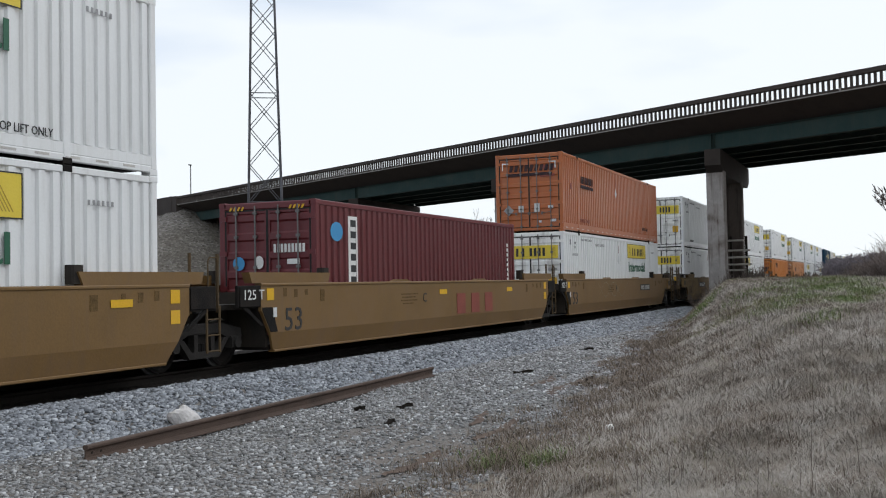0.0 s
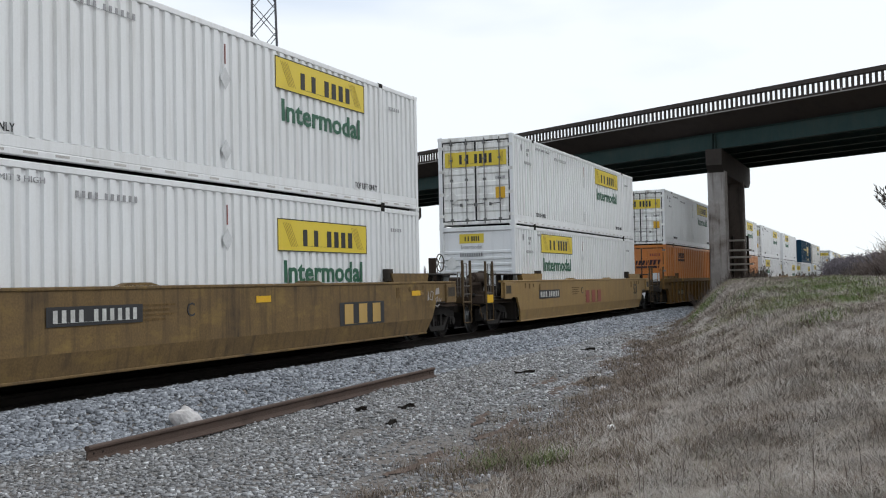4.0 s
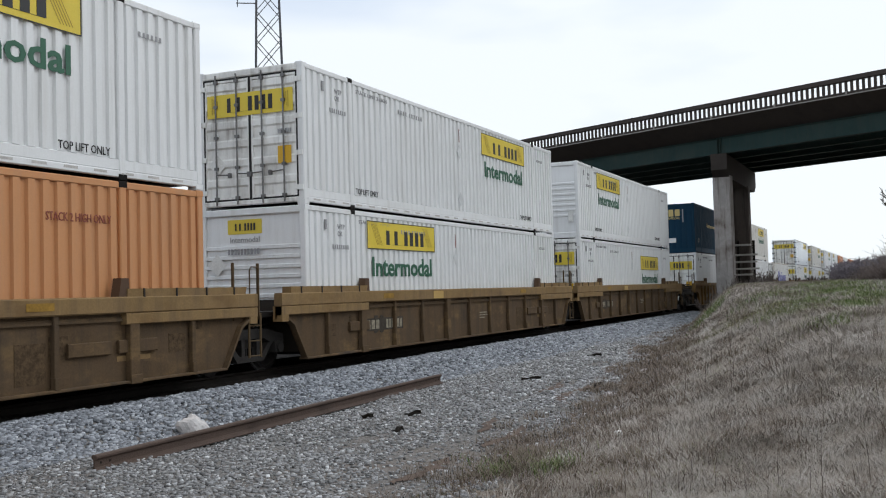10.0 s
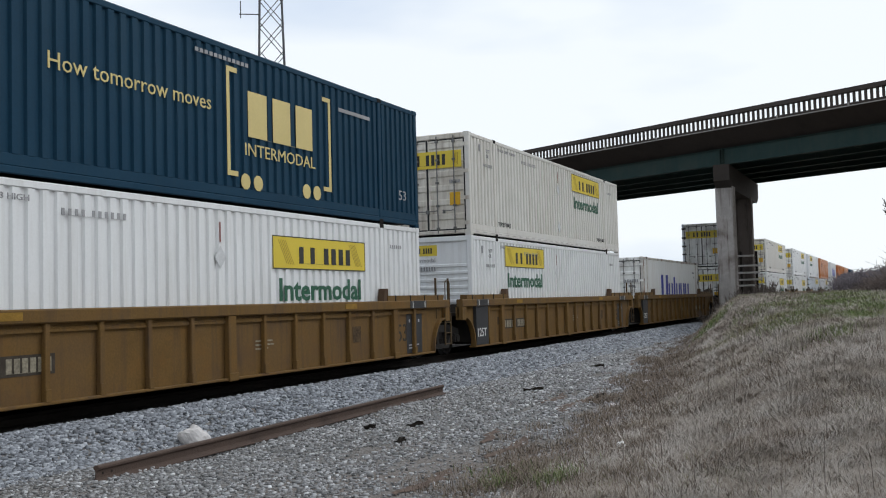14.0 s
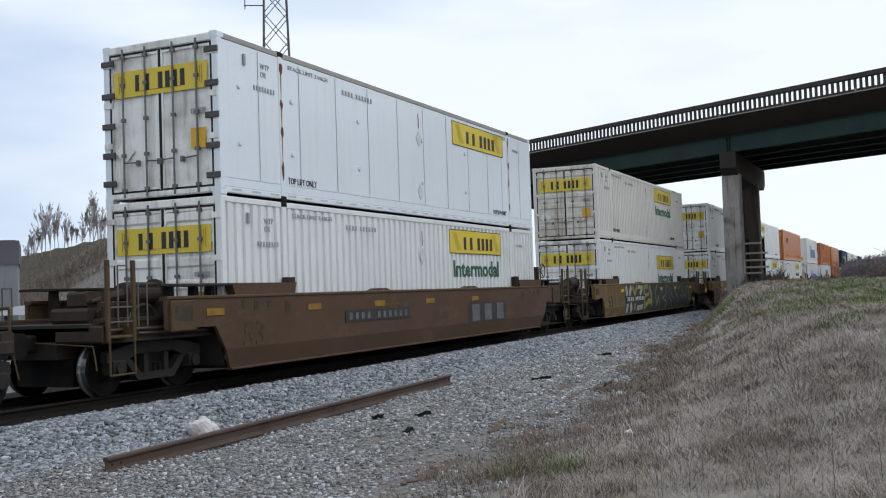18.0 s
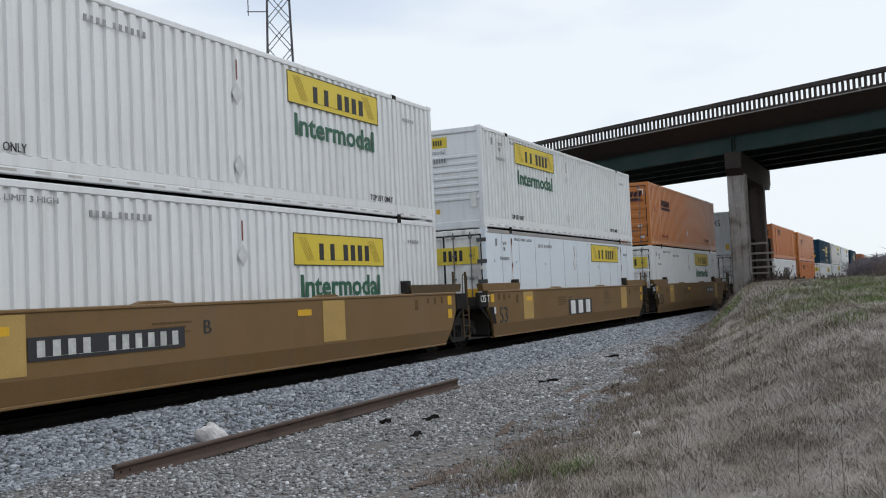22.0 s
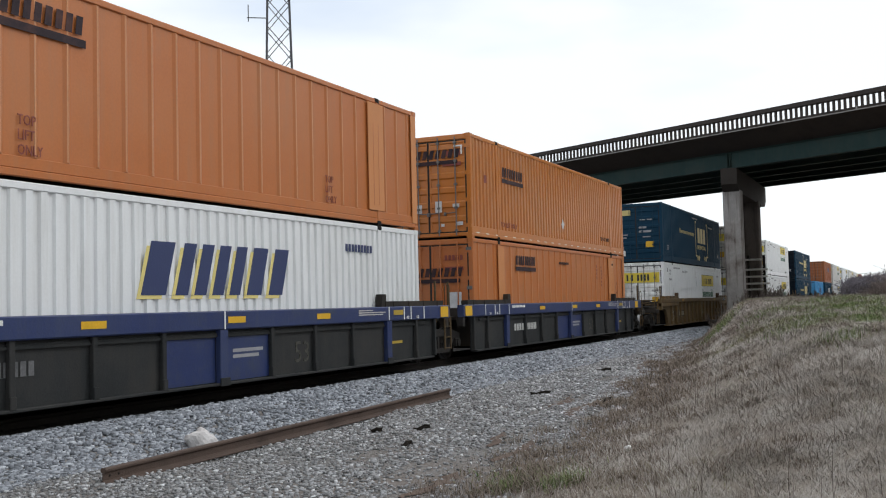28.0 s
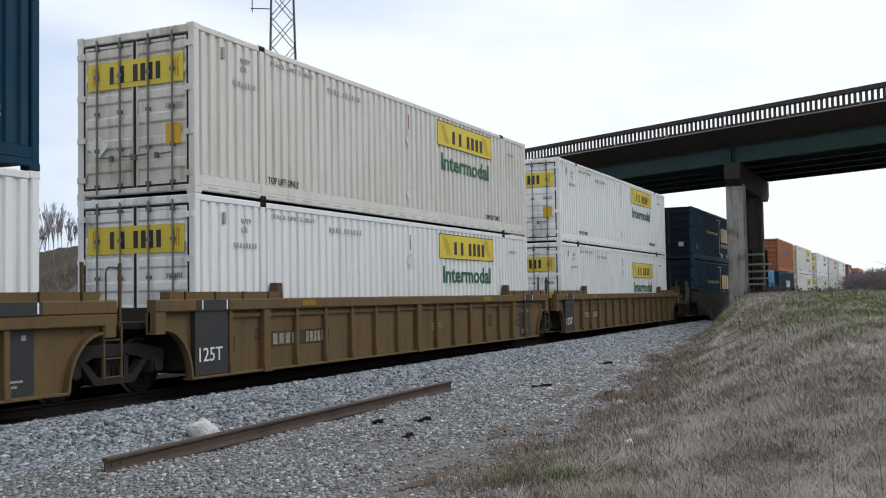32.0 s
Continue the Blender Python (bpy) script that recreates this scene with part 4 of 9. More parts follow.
def door_end(t, width, paint, rods=STEEL, badge=None, caution=True, diamond=True, ridge=0.03):
    """Two leaf doors that face -y, with ridges, seals, lock rods, hinges and handles."""
    w = width / 2
    part("header", Shape().slab(-w + 0.14, w - 0.14, 0.0, 0.12, HIGH - 0.16, HIGH - 0.01, 0.02), paint, t)
    part("door_sill", Shape().slab(-w + 0.14, w - 0.14, 0.0, 0.12, 0.055, 0.16, 0.02), paint, t)
    for sx in (-1, 1):
        a, b = sorted((sx * 0.018, sx * (w - 0.15)))
        sh = Shape()
        ribbed_front(sh, 0.05, a + 0.05, b - 0.05, 0.24, HIGH - 0.24, 6, ridge)
        sh.box(a, a + 0.05, 0.018, 0.06, 0.18, HIGH - 0.18).box(b - 0.05, b, 0.018, 0.06, 0.18, HIGH - 0.18)
        sh.box(a + 0.05, b - 0.05, 0.018, 0.06, 0.18, 0.24).box(a + 0.05, b - 0.05, 0.018, 0.06, HIGH - 0.24, HIGH - 0.18)
        for z in (0.35, 1.05, 1.8, 2.55):
            sh.box(min(sx * (w - 0.20), sx * (w - 0.02)), max(sx * (w - 0.20), sx * (w - 0.02)), -0.02, 0.03, z - 0.05, z + 0.05)
        d = part("door", sh, paint, t)
        seal = Shape()
        for a0, a1, z0, z1 in ((a - 0.016 if sx > 0 else a - 0.012, a + 0.012 if sx > 0 else a + 0.030, 0.165, HIGH - 0.165), (b - 0.030 if sx > 0 else b - 0.012, b + 0.012 if sx > 0 else b + 0.016, 0.165, HIGH - 0.165),
                               (a + 0.03, b - 0.03, 0.160, 0.196), (a + 0.03, b - 0.03, HIGH - 0.196, HIGH - 0.160)):
            seal.box(a0, a1, 0.015, 0.07, z0, z1)
        part("door_seal", seal, SEAL, d)
        for fx in (0.26, 0.72):
            x = a + (b - a) * (fx if sx > 0 else 1 - fx)
            rod = Shape().rod((x, -0.012, 0.08), (x, -0.012, HIGH - 0.08), 0.018, 6)
            for z in (0.22, 0.85, 1.5, 2.15, 2.66):
                rod.box(x - 0.045, x + 0.045, -0.03, 0.02, z - 0.03, z + 0.03)
            rod.rod((x, -0.03, 0.72), (x - sx * 0.33, -0.035, 0.70), 0.014, 6).box(x - sx * 0.33 - 0.03, x - sx * 0.33 + 0.03, -0.045, 0.02, 0.64, 0.74)
            part("lock_rod", rod, rods, d)
    if badge:
        plate = part("logo_panel", Shape().box(-w + 0.24, w - 0.24, 0.010, 0.016, 1.92, 2.40), badge[0], t, badge[1])
        part("logo_mark", glyph_bars(Shape(), -0.58, 0.60, 0.0, 0.30, [1.0, -0.55, 1.0, -0.9, 1.1, 1.1, 1.1, 1.1], gap=0.42), badge[2], plate, m=Matrix.Translation((0, 0.009, 2.01)) @ ON_FRONT)
        sw = Shape()
        for sx in (-1, 1):
            for k in range(4):
                x = sx * (w - 0.36 - k * 0.045)
                sw.box(x, x + 0.018, 0.005, 0.009, 2.0 + k * 0.03, 2.34 - k * 0.02)
        part("logo_hatching", sw, surface_cache("hatch_ochre"), plate)
    if caution:
        part("caution_label", Shape().box(w - 0.62, w - 0.30, 0.010, 0.016, 0.86, 1.22), CAUTION, t, "yellow caution label")
        part("serial_mark", glyph_bars(Shape(), 0, 0.34, 0, 0.09, [1] * 8, gap=0.35), MARKGREY, t, m=Matrix.Translation((w - 0.62, 0.012, 1.48)) @ ON_FRONT)
    if diamond:
        part("placard", Shape().prism([(0, -0.22), (0.22, 0), (0, 0.22), (-0.22, 0)], 2, 0, 0.005), MARKWHITE, t, "white diamond placard",
             m=Matrix.Translation((-w + 0.48, 0.012, 0.92)) @ ON_FRONT)


HATCH = {}


def surface_cache(name):
    if name not in HATCH:
        HATCH[name] = surface(name, (0.38, 0.26, 0.03), 0.6, var=0.1)
    return HATCH[name]


def bulkhead_end(t, width, paint, badge=None):
    """A closed nose that faces -y with level ridges and a smooth top panel."""
    w = width / 2
    sh = Shape()
    ribbed_front(sh, 0.06, -w + 0.14, w - 0.14, 0.72, 2.12, 7, 0.045)
    sh.box(-w + 0.14, w - 0.14, 0.06, 0.10, 0.16, 0.72).box(-w + 0.14, w - 0.14, 0.06, 0.10, 2.12, HIGH - 0.12)
    part("nose_panel", sh, paint, t)
    part("header", Shape().slab(-w + 0.14, w - 0.14, 0.0, 0.12, HIGH - 0.16, HIGH - 0.01, 0.02), paint, t)
    part("nose_sill", Shape().slab(-w + 0.14, w - 0.14, 0.0, 0.12, 0.02, 0.24, 0.02), paint, t)
    part("document_box", Shape().slab(w - 0.42, w - 0.24, -0.02, 0.06, 0.62, 1.0, 0.02), MARKWHITE, t)
    part("yellow_label", Shape().box(-0.2, -0.08, 0.054, 0.058, 0.48, 0.62), CAUTION, t)
    if badge:
        plate = part("logo_panel", Shape().box(-0.62, 0.22, 0.050, 0.058, 2.36, 2.66), badge[0], t, badge[1])
        part("logo_mark", glyph_bars(Shape(), -0.45, 0.08, 0, 0.15, [1.0, -0.55, 1.0, -0.9, 1.1, 1.1, 1.1, 1.1], gap=0.42), badge[2], plate, m=Matrix.Translation((0, 0.049, 2.43)) @ ON_FRONT)
        lettering("intermodal_word", "Intermodal", 0.13, 0.72, MARKGREY, t, (-0.56, 0.052, 2.18), ON_FRONT)
        part("serial_mark", glyph_bars(Shape(), 0, 0.8, 0, 0.12, [1] * 10, gap=0.35), MARKGREY, t, m=Matrix.Translation((-0.6, 0.0, 1.93)) @ ON_FRONT)
        part("placard", Shape().prism([(0, -0.24), (0.24, 0), (0, 0.24), (-0.24, 0)], 2, 0, 0.005), MARKWHITE, t, m=Matrix.Translation((-w + 0.42, 0.012, 1.72)) @ ON_FRONT)


def side_logo(t, x, y0, y1, z0, z1, word=GREEN, letter=True, low=0.0):
    """Yellow panel with dark bars and hatched ends, and the word below it."""
    m = Matrix.Translation((x, 0, 0)) @ ON_SIDE
    plate = part("logo_panel", Shape().box(y0, y1, z0, z1, 0, 0.004), YELLOW, t, "yellow logo panel with black bars", m=m)
    d = y1 - y0
    h = z1 - z0
    lift = Matrix.Translation((0, 0, 0.004))
    edge = Shape().box(y0, y1, z0, z0 + 0.02, 0, 0.003).box(y0, y1, z1 - 0.02, z1, 0, 0.003).box(y0, y0 + 0.02, z0 + 0.02, z1 - 0.02, 0, 0.003).box(y1 - 0.02, y1, z0 + 0.02, z1 - 0.02, 0, 0.003)
    part("logo_border", edge, BLACK, plate, m=lift)
    part("logo_mark", glyph_bars(Shape(), y0 + d * 0.24, y0 + d * 0.83, z0 + h * 0.18, z0 + h * 0.70, [1.0, -0.55, 1.0, -0.9, 1.1, 1.1, 1.1, 1.1], gap=0.42), BLACK, plate, m=lift)
    hs = Shape()
    for a, sg in ((y0 + d * 0.05, 1), (y1 - d * 0.05, -1)):
        for k in range(5):
            s0, s1 = a + sg * k * 0.06, a + sg * (k * 0.06 + 0.30)
            lo, hi = (z0 + h * 0.15, z1 - h * 0.12)
            if sg < 0:
                lo, hi = hi, lo
            q = [(s0, hi), (s0 + 0.022, hi), (s1 + 0.022, lo), (s1, lo)]
            hs.add([(a_, b_, 0.003) for a_, b_ in q], [(0, 1, 2, 3) if sg < 0 else (3, 2, 1, 0)])
    part("logo_hatching", hs, surface_cache("hatch_ochre"), plate, m=lift)
    if letter:
        lettering("intermodal_word", "Intermodal", 0.44, d * 0.88, word, t, (x, y0 + d * 0.06, z0 - 0.62 - low), ON_SIDE, 0.022)


def fine_print(t, x, length, paint_mark=MARKGREY, top=True, lift=True, word="TOP LIFT ONLY"):
    """Small side markings: lifting notes and the bars of numbers."""
    if lift:
        lettering("lift_note", word, 0.13, 1.05, BLACK, t, (x, 2.16, 0.36), ON_SIDE)
        lettering("lift_note", word, 0.13, 1.05, BLACK, t, (x, length - 3.3, 0.36), ON_SIDE)
    m = Matrix.Translation((x, 0, 0)) @ ON_SIDE
    if top:
        lettering("stacking_note", "STACK LIMIT 3 HIGH", 0.09, 1.5, paint_mark, t, (x, 2.25, 2.60), ON_SIDE)
        part("serial_mark", glyph_bars(Shape(), 4.3, 5.7, 2.45, 2.55, [1] * 4 + [-0.6] + [1] * 6, gap=0.55), paint_mark, t, m=m)
        part("serial_mark", glyph_bars(Shape(), length - 1.6, length - 1.0, 2.34, 2.42, [1] * 6, gap=0.55), paint_mark, t, m=m)
        part("vent_cover", Shape().slab(0.75, 0.82, 2.42, 2.62, 0, 0.03, 0.01), paint_mark, t, m=m)
        lettering("pin_note", "WTP\nOR", 0.11, 0.30, paint_mark, t, (x, 1.30, 2.44), ON_SIDE)
        part("pin_mark", glyph_bars(Shape(), 1.05, 1.78, 2.02, 2.11, [1] * 8, gap=0.55), paint_mark, t, m=m)


def placards(t, x, ys):
    for y, z in ys:
        part("placard", Shape().prism([(y, z - 0.20), (y + 0.16, z), (y, z + 0.20), (y - 0.16, z)], 2, 0, 0.006), PLACARD, t, "white diamond placard", m=Matrix.Translation((x, 0, 0)) @ ON_SIDE)
        if z > 1.2:
            part("red_slot", Shape().box(y - 0.015, y + 0.015, z + 0.26, z + 0.62, 0, 0.006), REDMARK, t, m=Matrix.Translation((x, 0, 0)) @ ON_SIDE)


BADGE = (YELLOW, "yellow logo panel with black bars", BLACK)
GROUP = "containers stacked in the well cars"
MADE = {}


def rust_blots(t, x, y, z0, z1):
    """Ragged rust patches on a post and the pale runs below them."""
    rnd = random.Random(int(y * 100))
    m = Matrix.Translation((x, 0, 0)) @ ON_SIDE
    for k, f in enumerate((0.05, 0.38, 0.62, 0.93)):
        z = z0 + (z1 - z0) * f
        rx, rz = rnd.uniform(0.045, 0.075), rnd.uniform(0.09, 0.22)
        n = 11
        blot = [(y + rx * rnd.uniform(0.6, 1.25) * math.cos(6.283 * j / n), z + rz * rnd.uniform(0.6, 1.25) * math.sin(6.283 * j / n)) for j in range(n)]
        part("rust_patch", Shape().prism(blot, 2, 0.001, 0.003), RUST, t, "ragged rust patch", m=m)
        if z - rz > z0 + 0.3:
            part("rust_run", Shape().prism([(y - 0.012, z - rz - 0.45), (y + 0.005, z - rz - 0.5), (y + 0.028, z - rz * 0.5), (y - 0.03, z - rz * 0.5)], 2, 0, 0.001), STAIN, t, "pale rust run", m=m)


def make_white(key, label, paint, end, side, logo_low, word, mirrored=False, lift=True):
    """A 53-foot white domestic container: doors or nose leading."""
    t = thing("shipping_container", label, "container", GROUP)
    length, width = 16.15, 2.591
    x = width / 2 - 0.008
    container_shell(t, length, width, paint, side)
    if end == "doors":
        door_end(t, width, DOORCREAM if paint is CREAM else DOORWHITE, badge=BADGE, ridge=0.002 if side == "smooth" else 0.03)
        a = 10.1 if side == "smooth" else 9.68
        side_logo(t, x, a, a + 3.65, 2.06 - logo_low, 2.70 - logo_low, word, side != "smooth")
    else:
        bulkhead_end(t, width, paint, badge=BADGE)
        side_logo(t, x, 2.62, 6.25, 2.06 - logo_low, 2.70 - logo_low, word)
    fine_print(t, x, length, lift=lift)
    tape = Shape()
    for k in range(26):
        tape.box(0.35 + k * 0.60, 0.62 + k * 0.60, 0.10, 0.135, 0, 0.003)
    tagged(part("reflector_strip", tape, REFLECTOR, t, "worn reflector dashes", m=Matrix.Translation((x + 0.003, 0, 0)) @ ON_SIDE), kind="stuff")
    placards(t, x, [(8.05 if end == "doors" else 7.6, 1.95), (8.05 if end == "doors" else 7.6, 0.65)])
    if side == "smooth":
        sh = Shape()
        for y in (0.62, 2.35, 5.0, 8.2, 10.9):
            for z in (0.98, 2.02):
                sh.rod((x - 0.02, y, z - y * 0.012), (x + 0.025, y, z - y * 0.012), 0.075, 8, 0.045)
        part("side_cap", sh, paint, t)
        seams = Shape()
        for y in (1.22, 2.62, 4.05, 5.45, 6.9, 8.3, 9.7, 11.1, 12.5, 13.6, 15.1):
            seams.box(y, y + 0.016, 0.34, HIGH - 0.14, 0, 0.003)
        part("panel_seam", seams, SEAMGREY, t, "thin grey panel seams", m=Matrix.Translation((x, 0, 0)) @ ON_SIDE)
        for sx in (-1, 1):
            for z in (0.30, 0.82, 1.36, 1.92, 2.52):
                part("hinge", Shape().slab(min(sx * (width / 2 - 0.27), sx * (width / 2 + 0.012)), max(sx * (width / 2 - 0.27), sx * (width / 2 + 0.012)), -0.035, 0.0, z, z + 0.11, 0.012), HINGEDARK, t, "dark steel hinge")
        lettering("stacking_note", "STACK TWO HIGH ONLY", 0.11, 1.6, MARKGREY, t, (x, length - 3.75, 2.60), ON_SIDE)
        for y in (1.98, length - 1.98):
            rust_blots(t, x + 0.009, y, 0.5, 2.72)
    return t


def make_orange(key, label, paint, side, mark_z):
    t = thing("shipping_container", label, "container", GROUP)
    by, bz = (2.35, 1.92) if side == "corrugated" else (3.32, 2.24)      # brand bars on the side
    length, width = 16.15, 2.591
    x, w_ = width / 2 - 0.008, width / 2
    container_shell(t, length, width, paint, side)
    door_end(t, width, paint, rods=STEEL if side == "corrugated" else paint, caution=False, diamond=False, ridge=0.03 if side == "corrugated" else 0.003)
    m = Matrix.Translation((0, 0.008, 0)) @ ON_FRONT
    z = mark_z
    part("brand_mark", glyph_bars(Shape(), -0.80, 0.95, z, z + 0.24, [1] * 9, lean=0.25, gap=0.35).box(-0.84, 0.90, z - 0.17, z - 0.06, 0, 0.006), BRANDDARK, t, "dark brand bars", m=m)
    m = Matrix.Translation((x, 0, 0)) @ ON_SIDE
    part("brand_mark", glyph_bars(Shape(), by, by + 1.75, bz, bz + 0.28, [1] * 9, lean=0.12, gap=0.35).box(by, by + 1.8, bz - 0.18, bz - 0.06, 0, 0.006), BRANDDARK, t, "dark brand bars", m=m)
    part("serial_mark", glyph_bars(Shape(), 0.42, 1.0, 2.30, 2.44, [1] * 5, gap=0.35).box(0.44, 1.0, 2.02, 2.12, 0, 0.006), REDMARK, t, m=Matrix.Translation((0, 0.012, 0)) @ ON_FRONT)
    if side == "corrugated":
        lettering("lift_note", "TOP LIFT ONLY", 0.15, 1.35, REDMARK, t, (x, 2.2, 0.42), ON_SIDE)
        if paint is FADED:
            lettering("stacking_note", "STACK 2 HIGH ONLY", 0.13, 1.3, REDMARK, t, (x, 12.6, 2.22), ON_SIDE)
        lettering("lift_note", "TOP LIFT ONLY", 0.15, 1.20, BRANDDARK, t, (x, 12.75, 0.50), ON_SIDE)
        placards(t, x, [(8.07, 0.84) if paint is AMBER else (7.8, 1.9)])
        f = Matrix.Translation((0, 0.012, 0)) @ ON_FRONT
        part("placard", Shape().prism([(-0.80, 0.62), (-0.60, 0.82), (-0.80, 1.02), (-1.0, 0.82)], 2, 0, 0.004), MARKGREY, t, "worn grey diamond placard", m=f)
        for a, b, c, d in ((-0.42, -0.22, 0.74, 0.98), (0.72, 0.92, 0.86, 0.96), (0.80, 1.02, 0.36, 0.46), (0.36, 0.46, 0.34, 0.42)):
            part("label_plate", Shape().box(a, b, c, d, 0, 0.004), PLACARD, t, m=f)
        part("lock_box", Shape().slab(0.20, 0.40, 0.74, 1.05, 0, 0.03, 0.01), PLACARD, t, "pale lock box", m=f)
        for sg in (-1, 1):
            part("corner_mark", Shape().prism([(sg * 0.78, 2.58), (sg * 1.04, 2.58), (sg * 1.04, 2.32), (sg * 1.0, 2.32), (sg * 1.0, 2.54), (sg * 0.78, 2.54)][::-sg], 2, 0, 0.004), MARKWHITE, t, "white corner mark", m=f)
        ref = Shape()
        for k in range(22):
            ref.box(0.3 + k * 0.72, 0.52 + k * 0.72, 0.14, 0.17, 0, 0.004)
        tagged(part("reflector_strip", ref, MARKWHITE, t, "short white reflector dashes", m=Matrix.Translation((x + 0.003, 0, 0)) @ ON_SIDE), kind="stuff")
        part("number_mark", Shape().box(0.95, 1.15, 1.60, 1.82, 0, 0.004), REDMARK, t, m=m)
    else:
        lettering("lift_note", "TOP\nLIFT\nONLY", 0.15, 0.45, REDMARK, t, (x, 3.85, 0.76), ON_SIDE)
        lettering("lift_note", "TOP\nLIFT\nONLY", 0.15, 0.45, REDMARK, t, (x, 11.85, 0.76), ON_SIDE)
        part("pale_post", Shape().slab(1.86, 2.34, 0.34, 2.76, 0, 0.02, 0.008), surface_cache2(), t, "sun-bleached reinforcing strip", m=m)
        strip = part("pale_post", Shape().slab(13.70, 14.42, 0.34, 2.76, 0, 0.02, 0.008), surface_cache2(), t, "sun-bleached reinforcing strip", m=m)
        for y in (13.92, 14.16):
            part("groove", Shape().box(y, y + 0.025, 0.45, 2.30, 0.0205, 0.022), SEAMED, strip)
        part("pale_post", Shape().slab(15.86, 16.12, 0.16, 2.78, 0, 0.012, 0.006), surface_cache2(), t, "sun-bleached corner strip", m=m)
        if key == "P":
            plate = part("note_plate", Shape().box(14.08, 14.40, 2.38, 2.66, 0.0205, 0.023), SEAMPALE, t, "small bleached note plate", m=m)
            lettering("pin_note", "WTP", 0.11, 0.24, BRANDDARK, plate, (14.12, 2.44, 0.0235), Matrix.Identity(4))
            for y, z0, n in ((12.0, 1.93, 4), (12.62, 1.64, 6)):
                for k in range(n):
                    part("serial_mark", Shape().box(y, y + 0.10, z0 + k * 0.137, z0 + k * 0.137 + 0.085, 0, 0.004), REDMARK, t, m=m)
            part("placard_outline", ribbon(Shape(), [(14.67, 1.58), (14.87, 1.80), (15.07, 1.58), (14.87, 1.36), (14.68, 1.56)], 0.012, 0.001, 0.004), BRANDDARK, t, "ghost outline of a lost placard", m=m)
            part("serial_mark", glyph_bars(Shape(), 7.52, 8.60, 2.36, 2.44, [1] * 12, gap=0.35), BRANDDARK, t, m=m)
        f = Matrix.Translation((0, 0.012, 0)) @ ON_FRONT
        part("white_label", Shape().box(0.50, 0.92, 0.95, 1.42, 0, 0.004), PLACARD, t, "large pale data label", m=f)
        part("label_plate", Shape().box(-0.45, -0.08, 0.78, 0.98, 0, 0.004), PLACARD, t, m=f)
        part("lock_box", Shape().slab(0.12, 0.26, 0.84, 1.10, 0, 0.03, 0.01), STEEL, t, m=f)
        part("placard", Shape().prism([(-0.78, 0.98), (-0.60, 1.16), (-0.78, 1.34), (-0.96, 1.16)], 2, 0, 0.004), PLACARD, t, "pale diamond placard", m=f)
        for z2 in (0.35, 0.72, 1.10, 1.48, 2.55):
            part("hinge", Shape().slab(w_ - 0.20, w_ - 0.04, z2, z2 + 0.10, 0, 0.035, 0.01), STEEL, t, "grey steel hinge", m=f)
    return t


def surface_cache2():
    if "bleached" not in HATCH:
        HATCH["bleached"] = surface("bleached_orange", (0.54, 0.215, 0.075), 0.6, var=0.08)
    return HATCH["bleached"]


